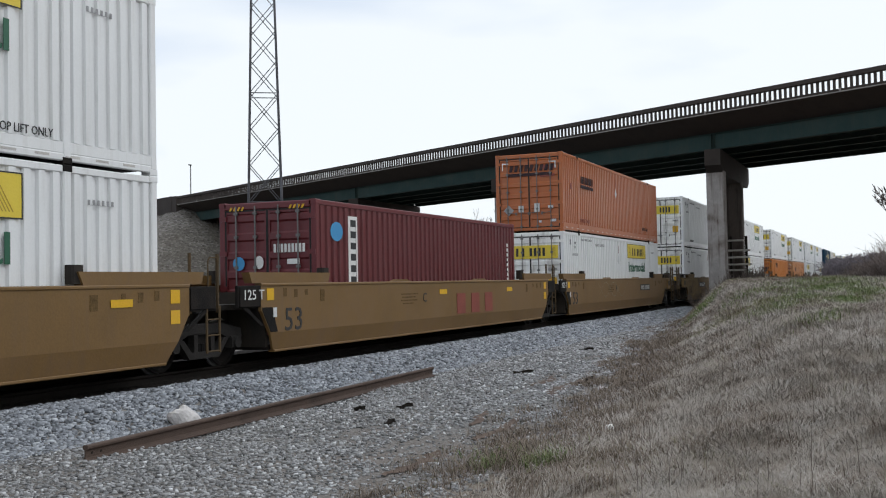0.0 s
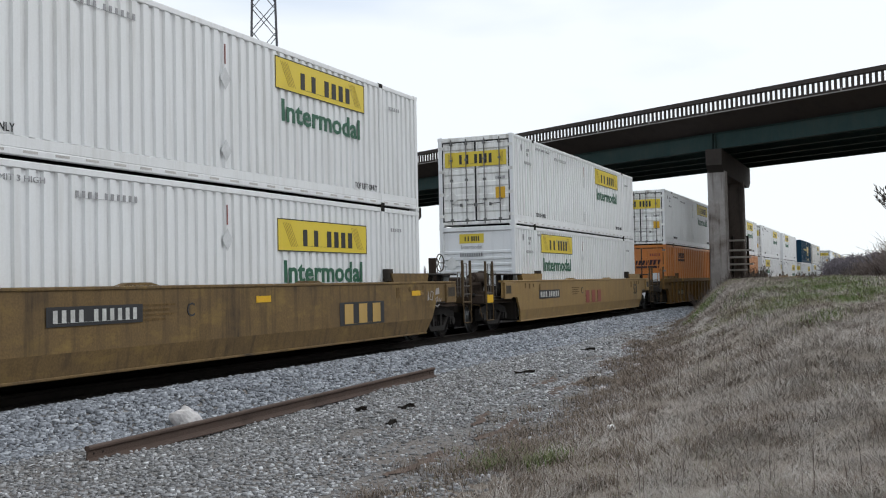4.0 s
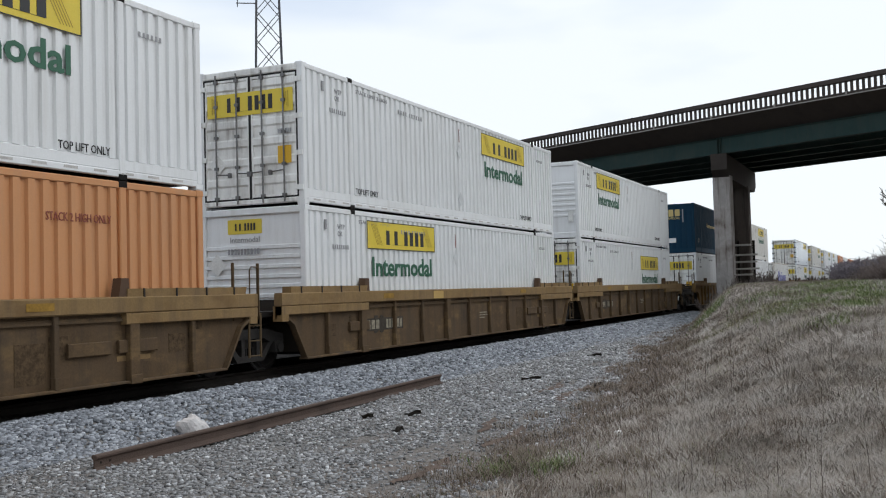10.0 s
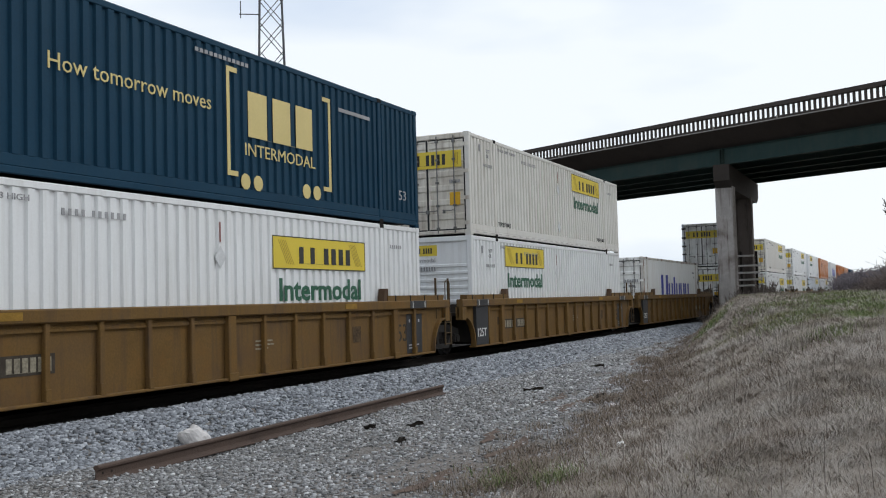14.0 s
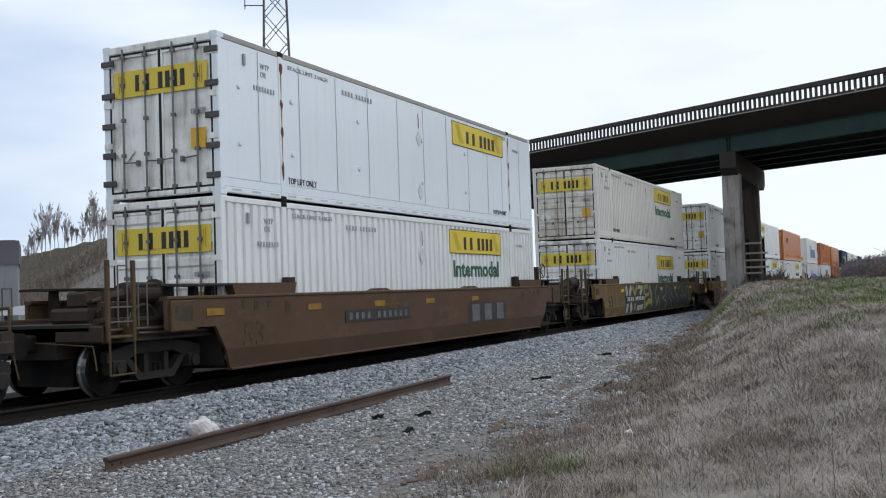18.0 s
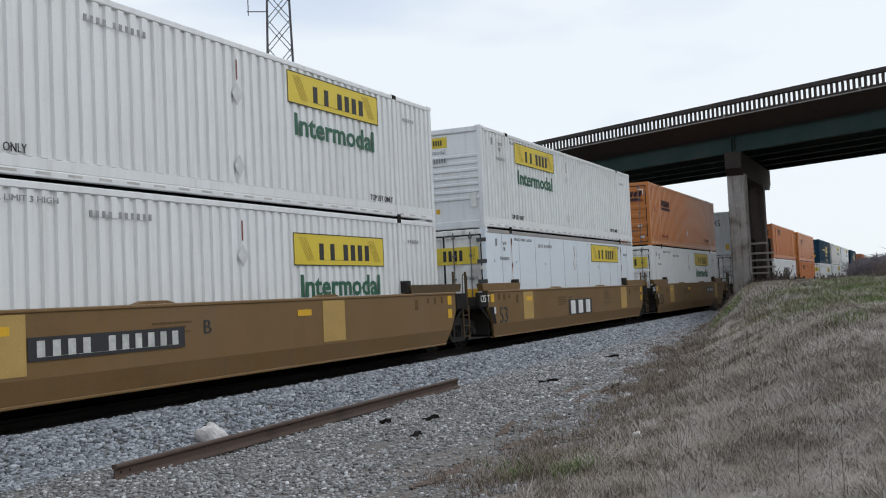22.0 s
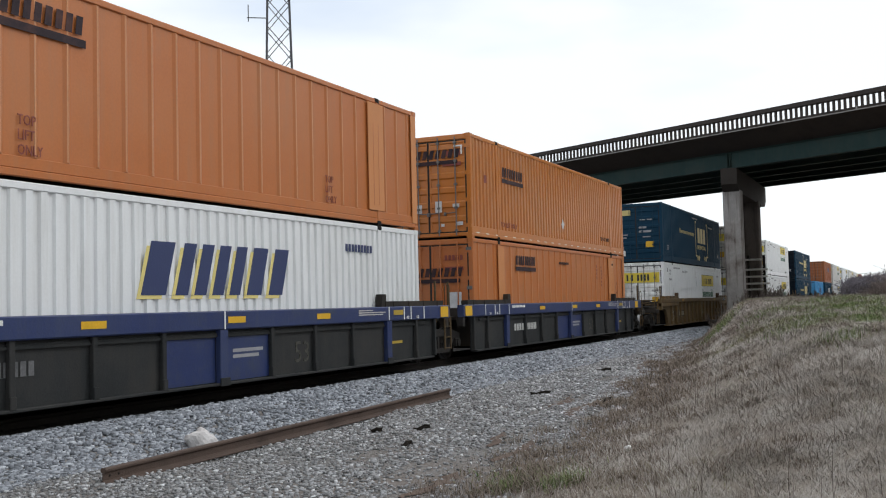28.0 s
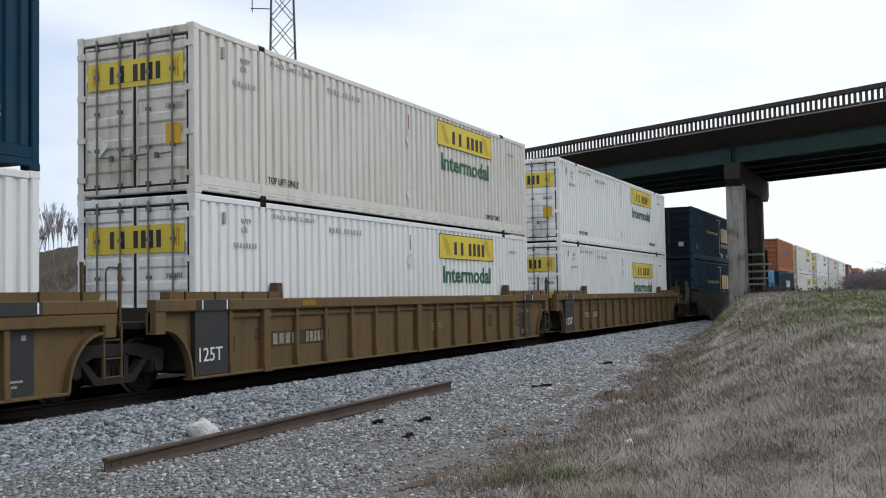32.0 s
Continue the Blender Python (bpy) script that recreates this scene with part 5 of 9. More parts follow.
def make_navy(key, label, doors, sooty=False):
    t = thing("shipping_container", label, "container", GROUP)
    length, width = 16.15, 2.591
    w = width / 2
    x = w - 0.008
    container_shell(t, length, width, NAVY, "corrugated")
    m = Matrix.Translation((x, 0, 0)) @ ON_SIDE
    part("logo_mark", glyph_bars(Shape(), 8.85, 11.3, 1.30, 2.15, [1, 1, 1], gap=0.25), GOLD, t, "gold logo blocks", m=m)
    lettering("intermodal_word", "INTERMODAL", 0.24, 2.45, GOLD, t, (x, 8.85, 0.95), ON_SIDE)
    br = Shape()
    for a, b in ((8.3, 8.62), (11.62, 11.94)):
        l, r = (a, a + 0.09) if a < 10 else (b - 0.09, b)
        br.box(l, r, 0.62, 2.50, 0, 0.005).box(a if a < 10 else a, b if a < 10 else l, 2.41, 2.50, 0, 0.004).box(a, b, 0.53, 0.62, 0, 0.005)
    part("logo_bracket", br, GOLD, t, m=m)
    for y in (8.85, 9.25, 10.95, 11.35):
        part("logo_dot", Shape().prism([(y + 0.15 * math.cos(k * math.pi / 5), 0.46 + 0.15 * math.sin(k * math.pi / 5)) for k in range(10)], 2, 0, 0.006), GOLD, t, m=m)
    lettering("slogan", "How tomorrow moves", 0.27, 3.75, GOLD, t, (x, 4.1, 1.62), ON_SIDE)
    lettering("length_mark", "53", 0.24, 0.38, MARKGREY, t, (x, 0.95, 0.62), ON_SIDE)
    lettering("length_mark", "53", 0.24, 0.38, MARKGREY, t, (x, 15.1, 0.62), ON_SIDE)
    part("serial_mark", glyph_bars(Shape(), 7.4, 9.0, 2.58, 2.65, [1] * 12, gap=0.3).box(12.3, 13.7, 2.30, 2.38, 0, 0.005), MARKGREY, t, m=m)
    if doors:
        door_end(t, width, BLACKNAVY if sooty else NAVY, rods=BLACKNAVY if sooty else NAVY, caution=False, diamond=False)
        if sooty:
            part("label_patch", Shape().box(0.52, 0.80, 0.74, 0.98, 0.006, 0.011), MARKGREY, t, m=ON_FRONT)
            return t
        f = Matrix.Translation((0, 0.006, 0)) @ ON_FRONT
        part("logo_panel", Shape().box(-0.85, -0.25, 2.32, 2.58, 0, 0.005), GOLD, t, m=f)
        for x0, x1, z0, z1, mat in ((0.46, 0.86, 0.74, 1.02, CAUTION), (-0.98, -0.55, 0.34, 0.60, MARKWHITE), (-0.94, -0.62, 0.64, 0.80, MARKGREY), (-0.90, -0.42, 1.34, 1.40, MARKGREY), (-0.90, -0.48, 1.20, 1.26, MARKGREY),
                                    (0.14, 0.52, 1.66, 1.76, MARKGREY), (0.14, 0.74, 1.46, 1.56, MARKGREY), (0.2, 0.45, 2.06, 2.11, MARKGREY), (0.55, 0.82, 2.06, 2.11, MARKGREY), (0.3, 0.7, 1.22, 1.27, MARKGREY)):
            part("label_patch", Shape().box(x0, x1, z0, z1, 0, 0.005), mat, t, m=f)
    else:
        sh = Shape()
        corrugated(sh, 0, -w + 0.14, w - 0.14, 0.2, HIGH - 0.14, 0.33, 0.022, 1, 0.6)
        sh.v = [(yy, 0.03 - xx, z) for xx, yy, z in sh.v]
        part("nose_panel", sh, NAVY, t)
        part("header", Shape().slab(-w + 0.14, w - 0.14, 0.0, 0.12, HIGH - 0.16, HIGH - 0.01, 0.02), NAVY, t)
        part("nose_sill", Shape().slab(-w + 0.14, w - 0.14, 0.0, 0.12, 0.02, 0.24, 0.02), NAVY, t)
        f = Matrix.Translation((0, 0.026, 0)) @ ON_FRONT
        part("logo_mark", glyph_bars(Shape(), -0.62, 0.48, 2.16, 2.56, [1, 1, 1], gap=0.22), GOLD, t, "gold logo blocks", m=f)
        lettering("intermodal_word", "INTERMODAL", 0.14, 1.06, GOLD, t, (-0.6, 0.024, 1.98), ON_FRONT)
        part("weight_label", Shape().box(-0.3, 0.18, 0.62, 0.88, 0, 0.005), MARKWHITE, t, m=f)
        part("serial_mark", Shape().box(-0.82, -0.74, 1.7, 2.5, 0, 0.005).box(0.58, 0.65, 1.8, 2.55, 0, 0.005), MARKGREY, t, m=f)
    return t


def make_sea(key, label, doors, rusty):
    """A 45-foot white container with large blue marks, its posts rusty or clean."""
    t = thing("shipping_container", label, "container", GROUP)
    length, width = 13.716, 2.438
    w = width / 2
    x = w - 0.008
    container_shell(t, length, width, DULLWHITE, "fine", trim=RUSTYPOST if rusty else None)
    m = Matrix.Translation((x, 0, 0)) @ ON_SIDE
    y = 3.70
    for wid, high in ((1.62, 1.38), (1.05, 0.98), (0.62, 1.30), (1.0, 0.98), (1.15, 0.98), (1.08, 0.98)):
        bars = [0.3, -0.3, 0.3] if wid > 0.7 else [0.3]
        part("brand_mark", glyph_bars(Shape(), y, y + wid, 0.72, 0.72 + high, bars, gap=0.12 if wid > 0.7 else 0.4), BLUE, t, "tall blue brand bar", m=m)
        y += wid + 0.1
    part("serial_mark", glyph_bars(Shape(), length - 1.9, length - 1.2, 2.25, 2.34, [1] * 8, gap=0.3).box(length - 1.5, length - 1.2, 2.0, 2.08, 0, 0.005), MARKGREY, t, m=m)
    lettering("length_mark", "45", 0.34, 0.32, BLACK, t, (x + 0.006, length - 0.44, 1.62), ON_SIDE)
    if doors:
        door_end(t, width, DOORWHITE, rods=STEEL, caution=False, diamond=False)
        f = Matrix.Translation((0, 0.004, 0)) @ ON_FRONT
        part("brand_mark", glyph_bars(Shape(), -0.95, -0.1, 1.32, 1.58, [0.5] * 11, gap=0.45), BLUE, t, "small blue brand bars", m=f)
        part("serial_mark", glyph_bars(Shape(), 0.25, 0.95, 1.72, 1.86, [1] * 9, gap=0.3).box(0.5, 0.8, 1.5, 1.6, 0, 0.005), MARKGREY, t, m=f)
        for yy in (0.07, 0.76, length - 0.76) if rusty else ():
            rust_blots(t, x + 0.0045, yy, 0.3, 2.75)
    else:
        sh = Shape()
        corrugated(sh, 0, -w + 0.14, w - 0.14, 0.2, HIGH - 0.14, 0.24, 0.036, 1, 0.5)
        sh.v = [(yy, 0.05 - xx, z) for xx, yy, z in sh.v]
        part("nose_panel", sh, WHITE, t)
        part("header", Shape().slab(-w + 0.14, w - 0.14, 0.0, 0.12, HIGH - 0.16, HIGH - 0.01, 0.02), WHITE, t)
        part("nose_sill", Shape().slab(-w + 0.14, w - 0.14, 0.0, 0.12, 0.02, 0.20, 0.02), WHITE, t)
        lettering("length_mark", "45", 0.42, 0.42, BLACK, t, (-0.18, 0.030, 1.95), ON_FRONT)
        part("yellow_label", Shape().box(0.52, 0.75, 0.044, 0.048, 0.35, 0.72), CAUTION, t)
    return t


def make_maroon(key, label):
    t = thing("shipping_container", label, "container", GROUP)
    length, width = 12.19, 2.438
    w = width / 2
    x = w - 0.008
    container_shell(t, length, width, MAROON, "corrugated")
    door_end(t, width, MAROON, rods=STEEL, caution=False, diamond=False)
    m = Matrix.Translation((x, 0, 0)) @ ON_SIDE
    part("name_strip", Shape().box(1.37, 1.79, 0.55, 2.60, 0, 0.004), MARKWHITE, t, "white upright name strip", m=m)
    part("name_mark", glyph_bars(Shape(), 0, 2.0, 0, 0.24, [1] * 8, gap=0.4), BLACK, t, m=Matrix.Translation((x + 0.006, 1.71, 0.57)) @ Matrix(((0, 0, 1, 0), (0, -1, 0, 0), (1, 0, 0, 0), (0, 0, 0, 1))))
    disc = [(math.cos(k * math.pi / 8), math.sin(k * math.pi / 8)) for k in range(16)]
    part("round_sticker", Shape().prism([(0.86 + 0.27 * a, 2.24 + 0.21 * b) for a, b in disc], 2, 0, 0.004), SKYBLUE, t, "round blue sticker", m=m)
    f = Matrix.Translation((0, 0.004, 0)) @ ON_FRONT
    part("round_sticker", Shape().prism([(-0.72 + 0.15 * a, 1.58 + 0.15 * b) for a, b in disc], 2, 0, 0.004), SKYBLUE, t, "round blue sticker", m=f)
    part("round_sticker", Shape().prism([(-0.2 + 0.11 * a, 1.6 + 0.14 * b) for a, b in disc], 2, 0, 0.004), MARKWHITE, t, m=f)
    part("serial_mark", glyph_bars(Shape(), 0.15, 0.95, 1.80, 1.98, [1] * 9, gap=0.35).box(0.5, 0.8, 1.55, 1.66, 0, 0.005), MARKWHITE, t, m=f)
    part("weight_mark", Shape().box(0.2, 0.9, 1.1, 1.14, 0, 0.005).box(0.2, 0.9, 1.0, 1.04, 0, 0.005).box(0.2, 0.9, 0.9, 0.94, 0, 0.005).box(0.2, 0.7, 0.8, 0.84, 0, 0.005), MARKGREY, t, m=f)
    tip = Shape()
    for k in range(4):
        tip.prism([(-0.95 + k * 0.10, 2.72), (-0.9 + k * 0.10, 2.72), (-0.86 + k * 0.10, 2.80), (-0.91 + k * 0.10, 2.80)], 2, 0, 0.005)
        tip.prism([(0.55 + k * 0.10, 2.72), (0.6 + k * 0.10, 2.72), (0.64 + k * 0.10, 2.80), (0.59 + k * 0.10, 2.80)], 2, 0, 0.005)
    part("height_stripe", tip, CAUTION, t, "yellow and black height stripes", m=Matrix.Translation((0, -0.004, 0)) @ ON_FRONT)
    part("serial_mark", glyph_bars(Shape(), 0, 1.8, 0, 0.12, [1] * 12, gap=0.35), MARKWHITE, t, m=Matrix.Translation((x, 11.6, 0.5)) @ Matrix(((0, 0, 1, 0), (0, -1, 0, 0), (1, 0, 0, 0), (0, 0, 0, 1))))
    return t


def make_swift(key, label):
    t = thing("shipping_container", label, "container", GROUP)
    length, width = 16.15, 2.591
    x = width / 2 - 0.008
    container_shell(t, length, width, WHITE, "corrugated")
    door_end(t, width, DOORWHITE, caution=False, diamond=False)
    m = Matrix.Translation((x, 0, 0)) @ ON_SIDE
    part("brand_shadow", glyph_bars(Shape(), 6.0, 10.2, 1.28, 2.12, [1.3, 0.7, 0.7, 0.7, 0.7, 1.0, 1.0], lean=0.3, gap=0.35, t=0.003), surface_cache3(), t, "yellow shadow of the brand bars", m=m)
    part("brand_mark", glyph_bars(Shape(), 6.1, 10.3, 1.34, 2.2, [1.3, 0.7, 0.7, 0.7, 0.7, 1.0, 1.0], lean=0.3, gap=0.35), INK, t, "dark blue slanted brand bars", m=Matrix.Translation((0.002, 0, 0)) @ m)
    part("brand_mark", glyph_bars(Shape(), -0.9, 0.75, 1.95, 2.3, [1.3, 0.7, 0.7, 0.7, 0.7, 1.0, 1.0], lean=0.3, gap=0.3), INK, t, m=Matrix.Translation((0, 0.006, 0)) @ ON_FRONT)
    lettering("intermodal_word", "INTERMODAL", 0.15, 1.25, MARKGREY, t, (-0.4, 0.004, 1.70), ON_FRONT)
    part("serial_mark", glyph_bars(Shape(), -0.3, 0.95, 1.2, 1.36, [1] * 10, gap=0.35), MARKGREY, t, m=Matrix.Translation((0, 0.006, 0)) @ ON_FRONT)
    part("serial_mark", glyph_bars(Shape(), 12.6, 13.8, 2.26, 2.42, [1] * 9, gap=0.35), INK, t, m=m)
    return t


def surface_cache3():
    if "pale" not in HATCH:
        HATCH["pale"] = surface("pale_yellow_mark", (0.72, 0.60, 0.22), 0.6, var=0.08)
    return HATCH["pale"]


def make_plain(key, label, paint, length, side, rods=None):
    t = thing("shipping_container", label, "container", GROUP)
    width = 2.591 if length > 16 else 2.438
    container_shell(t, length, width, paint, side)
    door_end(t, width, paint, rods=rods or STEEL, caution=False, diamond=False)
    x = width / 2 - 0.008
    part("brand_mark", glyph_bars(Shape(), length * 0.45, length * 0.7, 1.5, 2.1, [1] * 6, gap=0.3), MARKWHITE if paint in (RUSTRED, MAROON, NAVY) else INK, t, m=Matrix.Translation((x, 0, 0)) @ ON_SIDE)
    return t


STYLES = {
    "W": lambda k: make_white(k, "white corrugated intermodal container with yellow logo panel", WHITE, "doors", "corrugated", 0.0, GREEN),
    "w": lambda k: make_white(k, "white corrugated container with yellow logo panel set low", WHITE, "doors", "corrugated", 0.28, GREEN, lift=False),
    "N": lambda k: make_white(k, "white corrugated container with its closed nose leading", WHITE, "nose", "corrugated", 0.0, GREEN),
    "C": lambda k: make_white(k, "cream weathered corrugated container with yellow logo panel", CREAM, "doors", "corrugated", 0.0, GREEN),
    "S": lambda k: make_white(k, "pale smooth-sided white container with rusty lifting posts", PALE, "doors", "smooth", 0.0, GREEN),
    "O": lambda k: make_orange(k, "orange corrugated container with dark brand bars", ORANGE, "corrugated", 2.24),
    "A": lambda k: make_orange(k, "amber orange corrugated container with dark brand bars", AMBER, "corrugated", 2.24),
    "F": lambda k: make_orange(k, "faded orange corrugated container with dark brand bars", FADED, "corrugated", 1.5),
    "P": lambda k: make_orange(k, "orange panelled container with upright seams", SEAMED, "seamed", 1.85),
    "Q": lambda k: make_orange(k, "faded orange panelled container with upright seams", SEAMED, "seamed", 2.1),
    "p": lambda k: make_orange(k, "amber panelled container with upright seams", AMBER, "seamed", 1.85),
    "B": lambda k: make_navy(k, "dark blue container with gold logo blocks, closed end leading", False),
    "b": lambda k: make_navy(k, "dark blue container with gold logo blocks, doors leading", True),
    "D": lambda k: make_navy(k, "dark blue container with near-black doors leading", True, True),
    "n": lambda k: make_plain(k, "dark blue corrugated 40-foot steel container", NAVY, 12.19, "corrugated"),
    "o": lambda k: make_plain(k, "brown-orange corrugated 40-foot steel container", RUSTORANGE, 12.19, "corrugated"),
    "M": lambda k: make_sea(k, "white 45-foot container with tall blue bars, rusty posts", True, True),
    "K": lambda k: make_sea(k, "clean white 45-foot container with blue bars, doors leading", True, False),
    "m": lambda k: make_sea(k, "clean white 45-foot container with tall blue bars", False, False),
    "T": lambda k: make_maroon(k, "maroon 40-foot container with white name strip"),
    "V": lambda k: make_swift(k, "white container with slanted dark blue brand bars"),
    "R": lambda k: make_plain(k, "rust-red corrugated 40-foot steel container", RUSTRED, 12.19, "corrugated"),
    "G": lambda k: make_plain(k, "sky blue corrugated 40-foot steel container", SKYBLUE, 12.19, "corrugated"),
}
LENGTH = {"M": 13.716, "K": 13.716, "m": 13.716, "T": 12.19, "R": 12.19, "G": 12.19, "n": 12.19, "o": 12.19}


def container(style):
    """The first of a style is built, the others are copies of it."""
    if style not in MADE:
        MADE[style] = STYLES[style](style)
        return MADE[style]
    return copy_thing(MADE[style], Matrix.Identity(4))

# ---- well cars ----
WELL = 16.15
SHORT_WELL = 12.30
WHEELS = {}


def build_truck(parent, y):
    """A two-axle freight truck centred at y."""
    tr = part("truck", Shape().slab(-1.0, 1.0, y - 0.17, y + 0.17, 0.42, 0.72, 0.03).box(-0.35, 0.35, y - 0.35, y + 0.35, 0.72, 0.86), UNDER, parent)
    part("brake_rigging", Shape().slab(-0.58, 0.58, y - 1.30, y + 1.30, 0.17, 0.60, 0.05), UNDER, tr)
    for sx in (-1, 1):
        a, b = (0.93, 1.07) if sx > 0 else (-1.07, -0.93)
        fr = Shape()
        fr.prism([(y - 1.12, 0.52), (y - 0.70, 0.52), (y - 0.45, 0.62), (y + 0.45, 0.62), (y + 0.70, 0.52), (y + 1.12, 0.52), (y + 1.10, 0.68),
                  (y + 0.5, 0.80), (y - 0.5, 0.80), (y - 1.10, 0.68)], 0, a, b)
        fr.prism([(y - 0.72, 0.53), (y - 0.42, 0.20), (y + 0.42, 0.20), (y + 0.72, 0.53), (y + 0.58, 0.54), (y + 0.36, 0.32), (y - 0.36, 0.32), (y - 0.58, 0.54)], 0, a, b)
        for s in (-1, 1):
            fr.box(a, b, y + s * 0.24 - 0.05, y + s * 0.24 + 0.05, 0.32, 0.64)
        part("side_frame", fr, CASTSTEEL, tr)
        sp = Shape()
        for dy in (-0.12, 0.0, 0.12):
            sp.rod(((a + b) / 2, y + dy, 0.32), ((a + b) / 2, y + dy, 0.46), 0.055, 8)
        part("spring", sp, UNDER, tr)
        for s in (-1, 1):
            part("axle_box", Shape().slab(a - 0.04, b + 0.05, y + s * 0.89 - 0.14, y + s * 0.89 + 0.14, 0.33, 0.55, 0.03)
                 .rod((b if sx > 0 else a, y + s * 0.89, 0.43), ((b + 0.09) if sx > 0 else (a - 0.09), y + s * 0.89, 0.43), 0.10, 10), CASTSTEEL, tr)
        part("brake_beam", Shape().slab(-0.9, 0.9, y + sx * 0.36 - 0.07, y + sx * 0.36 + 0.07, 0.26, 0.46, 0.02), UNDER, tr)
    for s in (-1, 1):
        ws = Shape()
        ws.rod((-1.0, 0, 0), (1.0, 0, 0), 0.085, 8)
        for sx in (-1, 1):
            prof = [(0.68, 0.10), (0.68, 0.455), (0.712, 0.455), (0.722, 0.42), (0.815, 0.415), (0.82, 0.36), (0.79, 0.34), (0.765, 0.2), (0.80, 0.15), (0.82, 0.10)]
            if sx < 0:
                prof = [(-w, r) for w, r in prof[::-1]]
            ws.lathe(prof, 24)
        if "wheelset" not in WHEELS:
            me = ws.mesh("wheelset", UNDER)
            me.materials.append(TREAD)
            me.polygons.foreach_set("material_index", [1 if any(abs(r - 0.40) < 0.06 and r > 0.40 for r in [math.hypot(me.vertices[i].co.y, me.vertices[i].co.z) for i in p.vertices]) and
                                                       min(math.hypot(me.vertices[i].co.y, me.vertices[i].co.z) for i in p.vertices) > 0.40 else 0 for p in me.polygons])
            WHEELS["wheelset"] = me
        part("wheelset", WHEELS["wheelset"], UNDER, tr, "dark wheels with polished treads", m=Matrix.Translation((0, y + s * 0.89, 0.42)))
    return tr


def ladder(parent, x, y, z0, z1, paint, width=0.36):
    """A short side ladder below the platform with a bent grab iron above it."""
    sh = Shape()
    mid = min(z1, 1.12)
    for d in (0, width):
        sh.slab(x, x + 0.035, y + d - 0.022, y + d + 0.022, z0, mid, 0.008)
    n = int((mid - z0) / 0.27)
    for k in range(n + 1):
        z = z0 + 0.03 + k * 0.27
        sh.rod((x + 0.018, y, z), (x + 0.018, y + width, z), 0.014, 6)
    lad = part("ladder", sh, paint, parent)
    if z1 > mid + 0.2:
        g = Shape()
        pts = [(x + 0.02, y + 0.04, mid - 0.05), (x + 0.02, y + 0.04, z1 - 0.06), (x + 0.02, y + 0.09, z1), (x + 0.02, y + width - 0.09, z1), (x + 0.02, y + width - 0.04, z1 - 0.06), (x + 0.02, y + width - 0.04, mid - 0.05)]
        for a, b in zip(pts[:-1], pts[1:]):
            g.rod(a, b, 0.013, 6)
        part("grab_iron", g, paint, lad, "bent steel grab iron")
    return lad


def smooth_end(t, y, s, paint, dark):
    """The open platform past the coupled end of a smooth car: posts with stirrups, deck plate, brake gear."""
    at = lambda d0, d1: (min(y + s * d0, y + s * d1), max(y + s * d0, y + s * d1))
    part("end_sill", Shape().slab(-1.40, 1.40, *at(2.78, 2.95), 0.84, 1.10, 0.03), MACHINE, t)
    part("coupler", Shape().slab(-0.14, 0.14, *at(2.4, 3.50), 0.72, 0.98, 0.04).slab(-0.22, 0.22, *at(3.22, 3.55), 0.66, 1.02, 0.05), UNDER, t)
    for sx in (-1, 1):
        w = lambda a, b: (min(sx * a, sx * b), max(sx * a, sx * b))
        part("platform_sill", Shape().slab(*w(1.08, 1.20), *at(0.1, 2.78), 0.82, 1.20, 0.02).slab(*w(1.20, 1.24), *at(0.1, 2.78), 1.13, 1.20, 0.01).slab(*w(1.20, 1.24), *at(0.1, 2.78), 0.82, 0.87, 0.01), MACHINE, t)
        part("pipe_run", Shape().rod((sx * 1.25, y + s * 0.3, 1.02), (sx * 1.25, y + s * 2.7, 1.02), 0.022, 6).rod((sx * 1.25, y + s * 0.3, 0.93), (sx * 1.25, y + s * 2.0, 0.95), 0.018, 6), RODGREY, t)
        for d in (2.30, 2.85):
            post = part("stanchion", Shape().slab(*w(1.40, 1.46), y + s * d - 0.035, y + s * d + 0.035, 0.86, 2.06, 0.01), LADDERPAINT, t)
            part("post_foot", Shape().slab(*w(1.18, 1.40), y + s * d - 0.05, y + s * d + 0.05, 0.90, 1.10, 0.015), LADDERPAINT, post)
        stir = Shape()
        pts = [(sx * 1.45, y + s * 2.31, 0.90), (sx * 1.45, y + s * 2.31, 0.36), (sx * 1.45, y + s * 2.84, 0.36), (sx * 1.45, y + s * 2.84, 0.90)]
        for p, q in zip(pts[:-1], pts[1:]):
            stir.rod(p, q, 0.017, 6)
        part("stirrup", stir, LADDERPAINT, t)
        part("step_tread", Shape().slab(*w(1.22, 1.45), *at(2.34, 2.81), 0.90, 0.94, 0.01), LADDERPAINT, t)
        if s < 0 and paint in (CAR_TAN, CAR_SAND):
            part("step_guard", Shape().slab(*w(1.445, 1.465), *at(2.34, 2.80), 0.86, 1.09, 0.006), CAUTION, t, "scuffed yellow step plate")
        iron = Shape()
        for d0, z1 in ((2.42, 1.98), (1.98, 1.72)):
            pts = [(sx * 1.42, y + s * d0, 1.06), (sx * 1.42, y + s * d0, z1), (sx * 1.42, y + s * (d0 + 0.20), z1), (sx * 1.42, y + s * (d0 + 0.20), 1.06)]
            for p, q in zip(pts[:-1], pts[1:]):
                iron.rod(p, q, 0.012, 6)
        for z in (1.14, 1.36):
            iron.rod((sx * 1.43, y + s * 2.30, z), (sx * 1.43, y + s * 2.85, z), 0.013, 6)
        part("grab_iron", iron, RODGREY, t, "worn steel grab irons")
        plate = part("deck_plate", Shape().slab(*w(0.95, 1.50), *at(-0.12, 1.75), 1.655, 1.70, 0.01), dark, t)
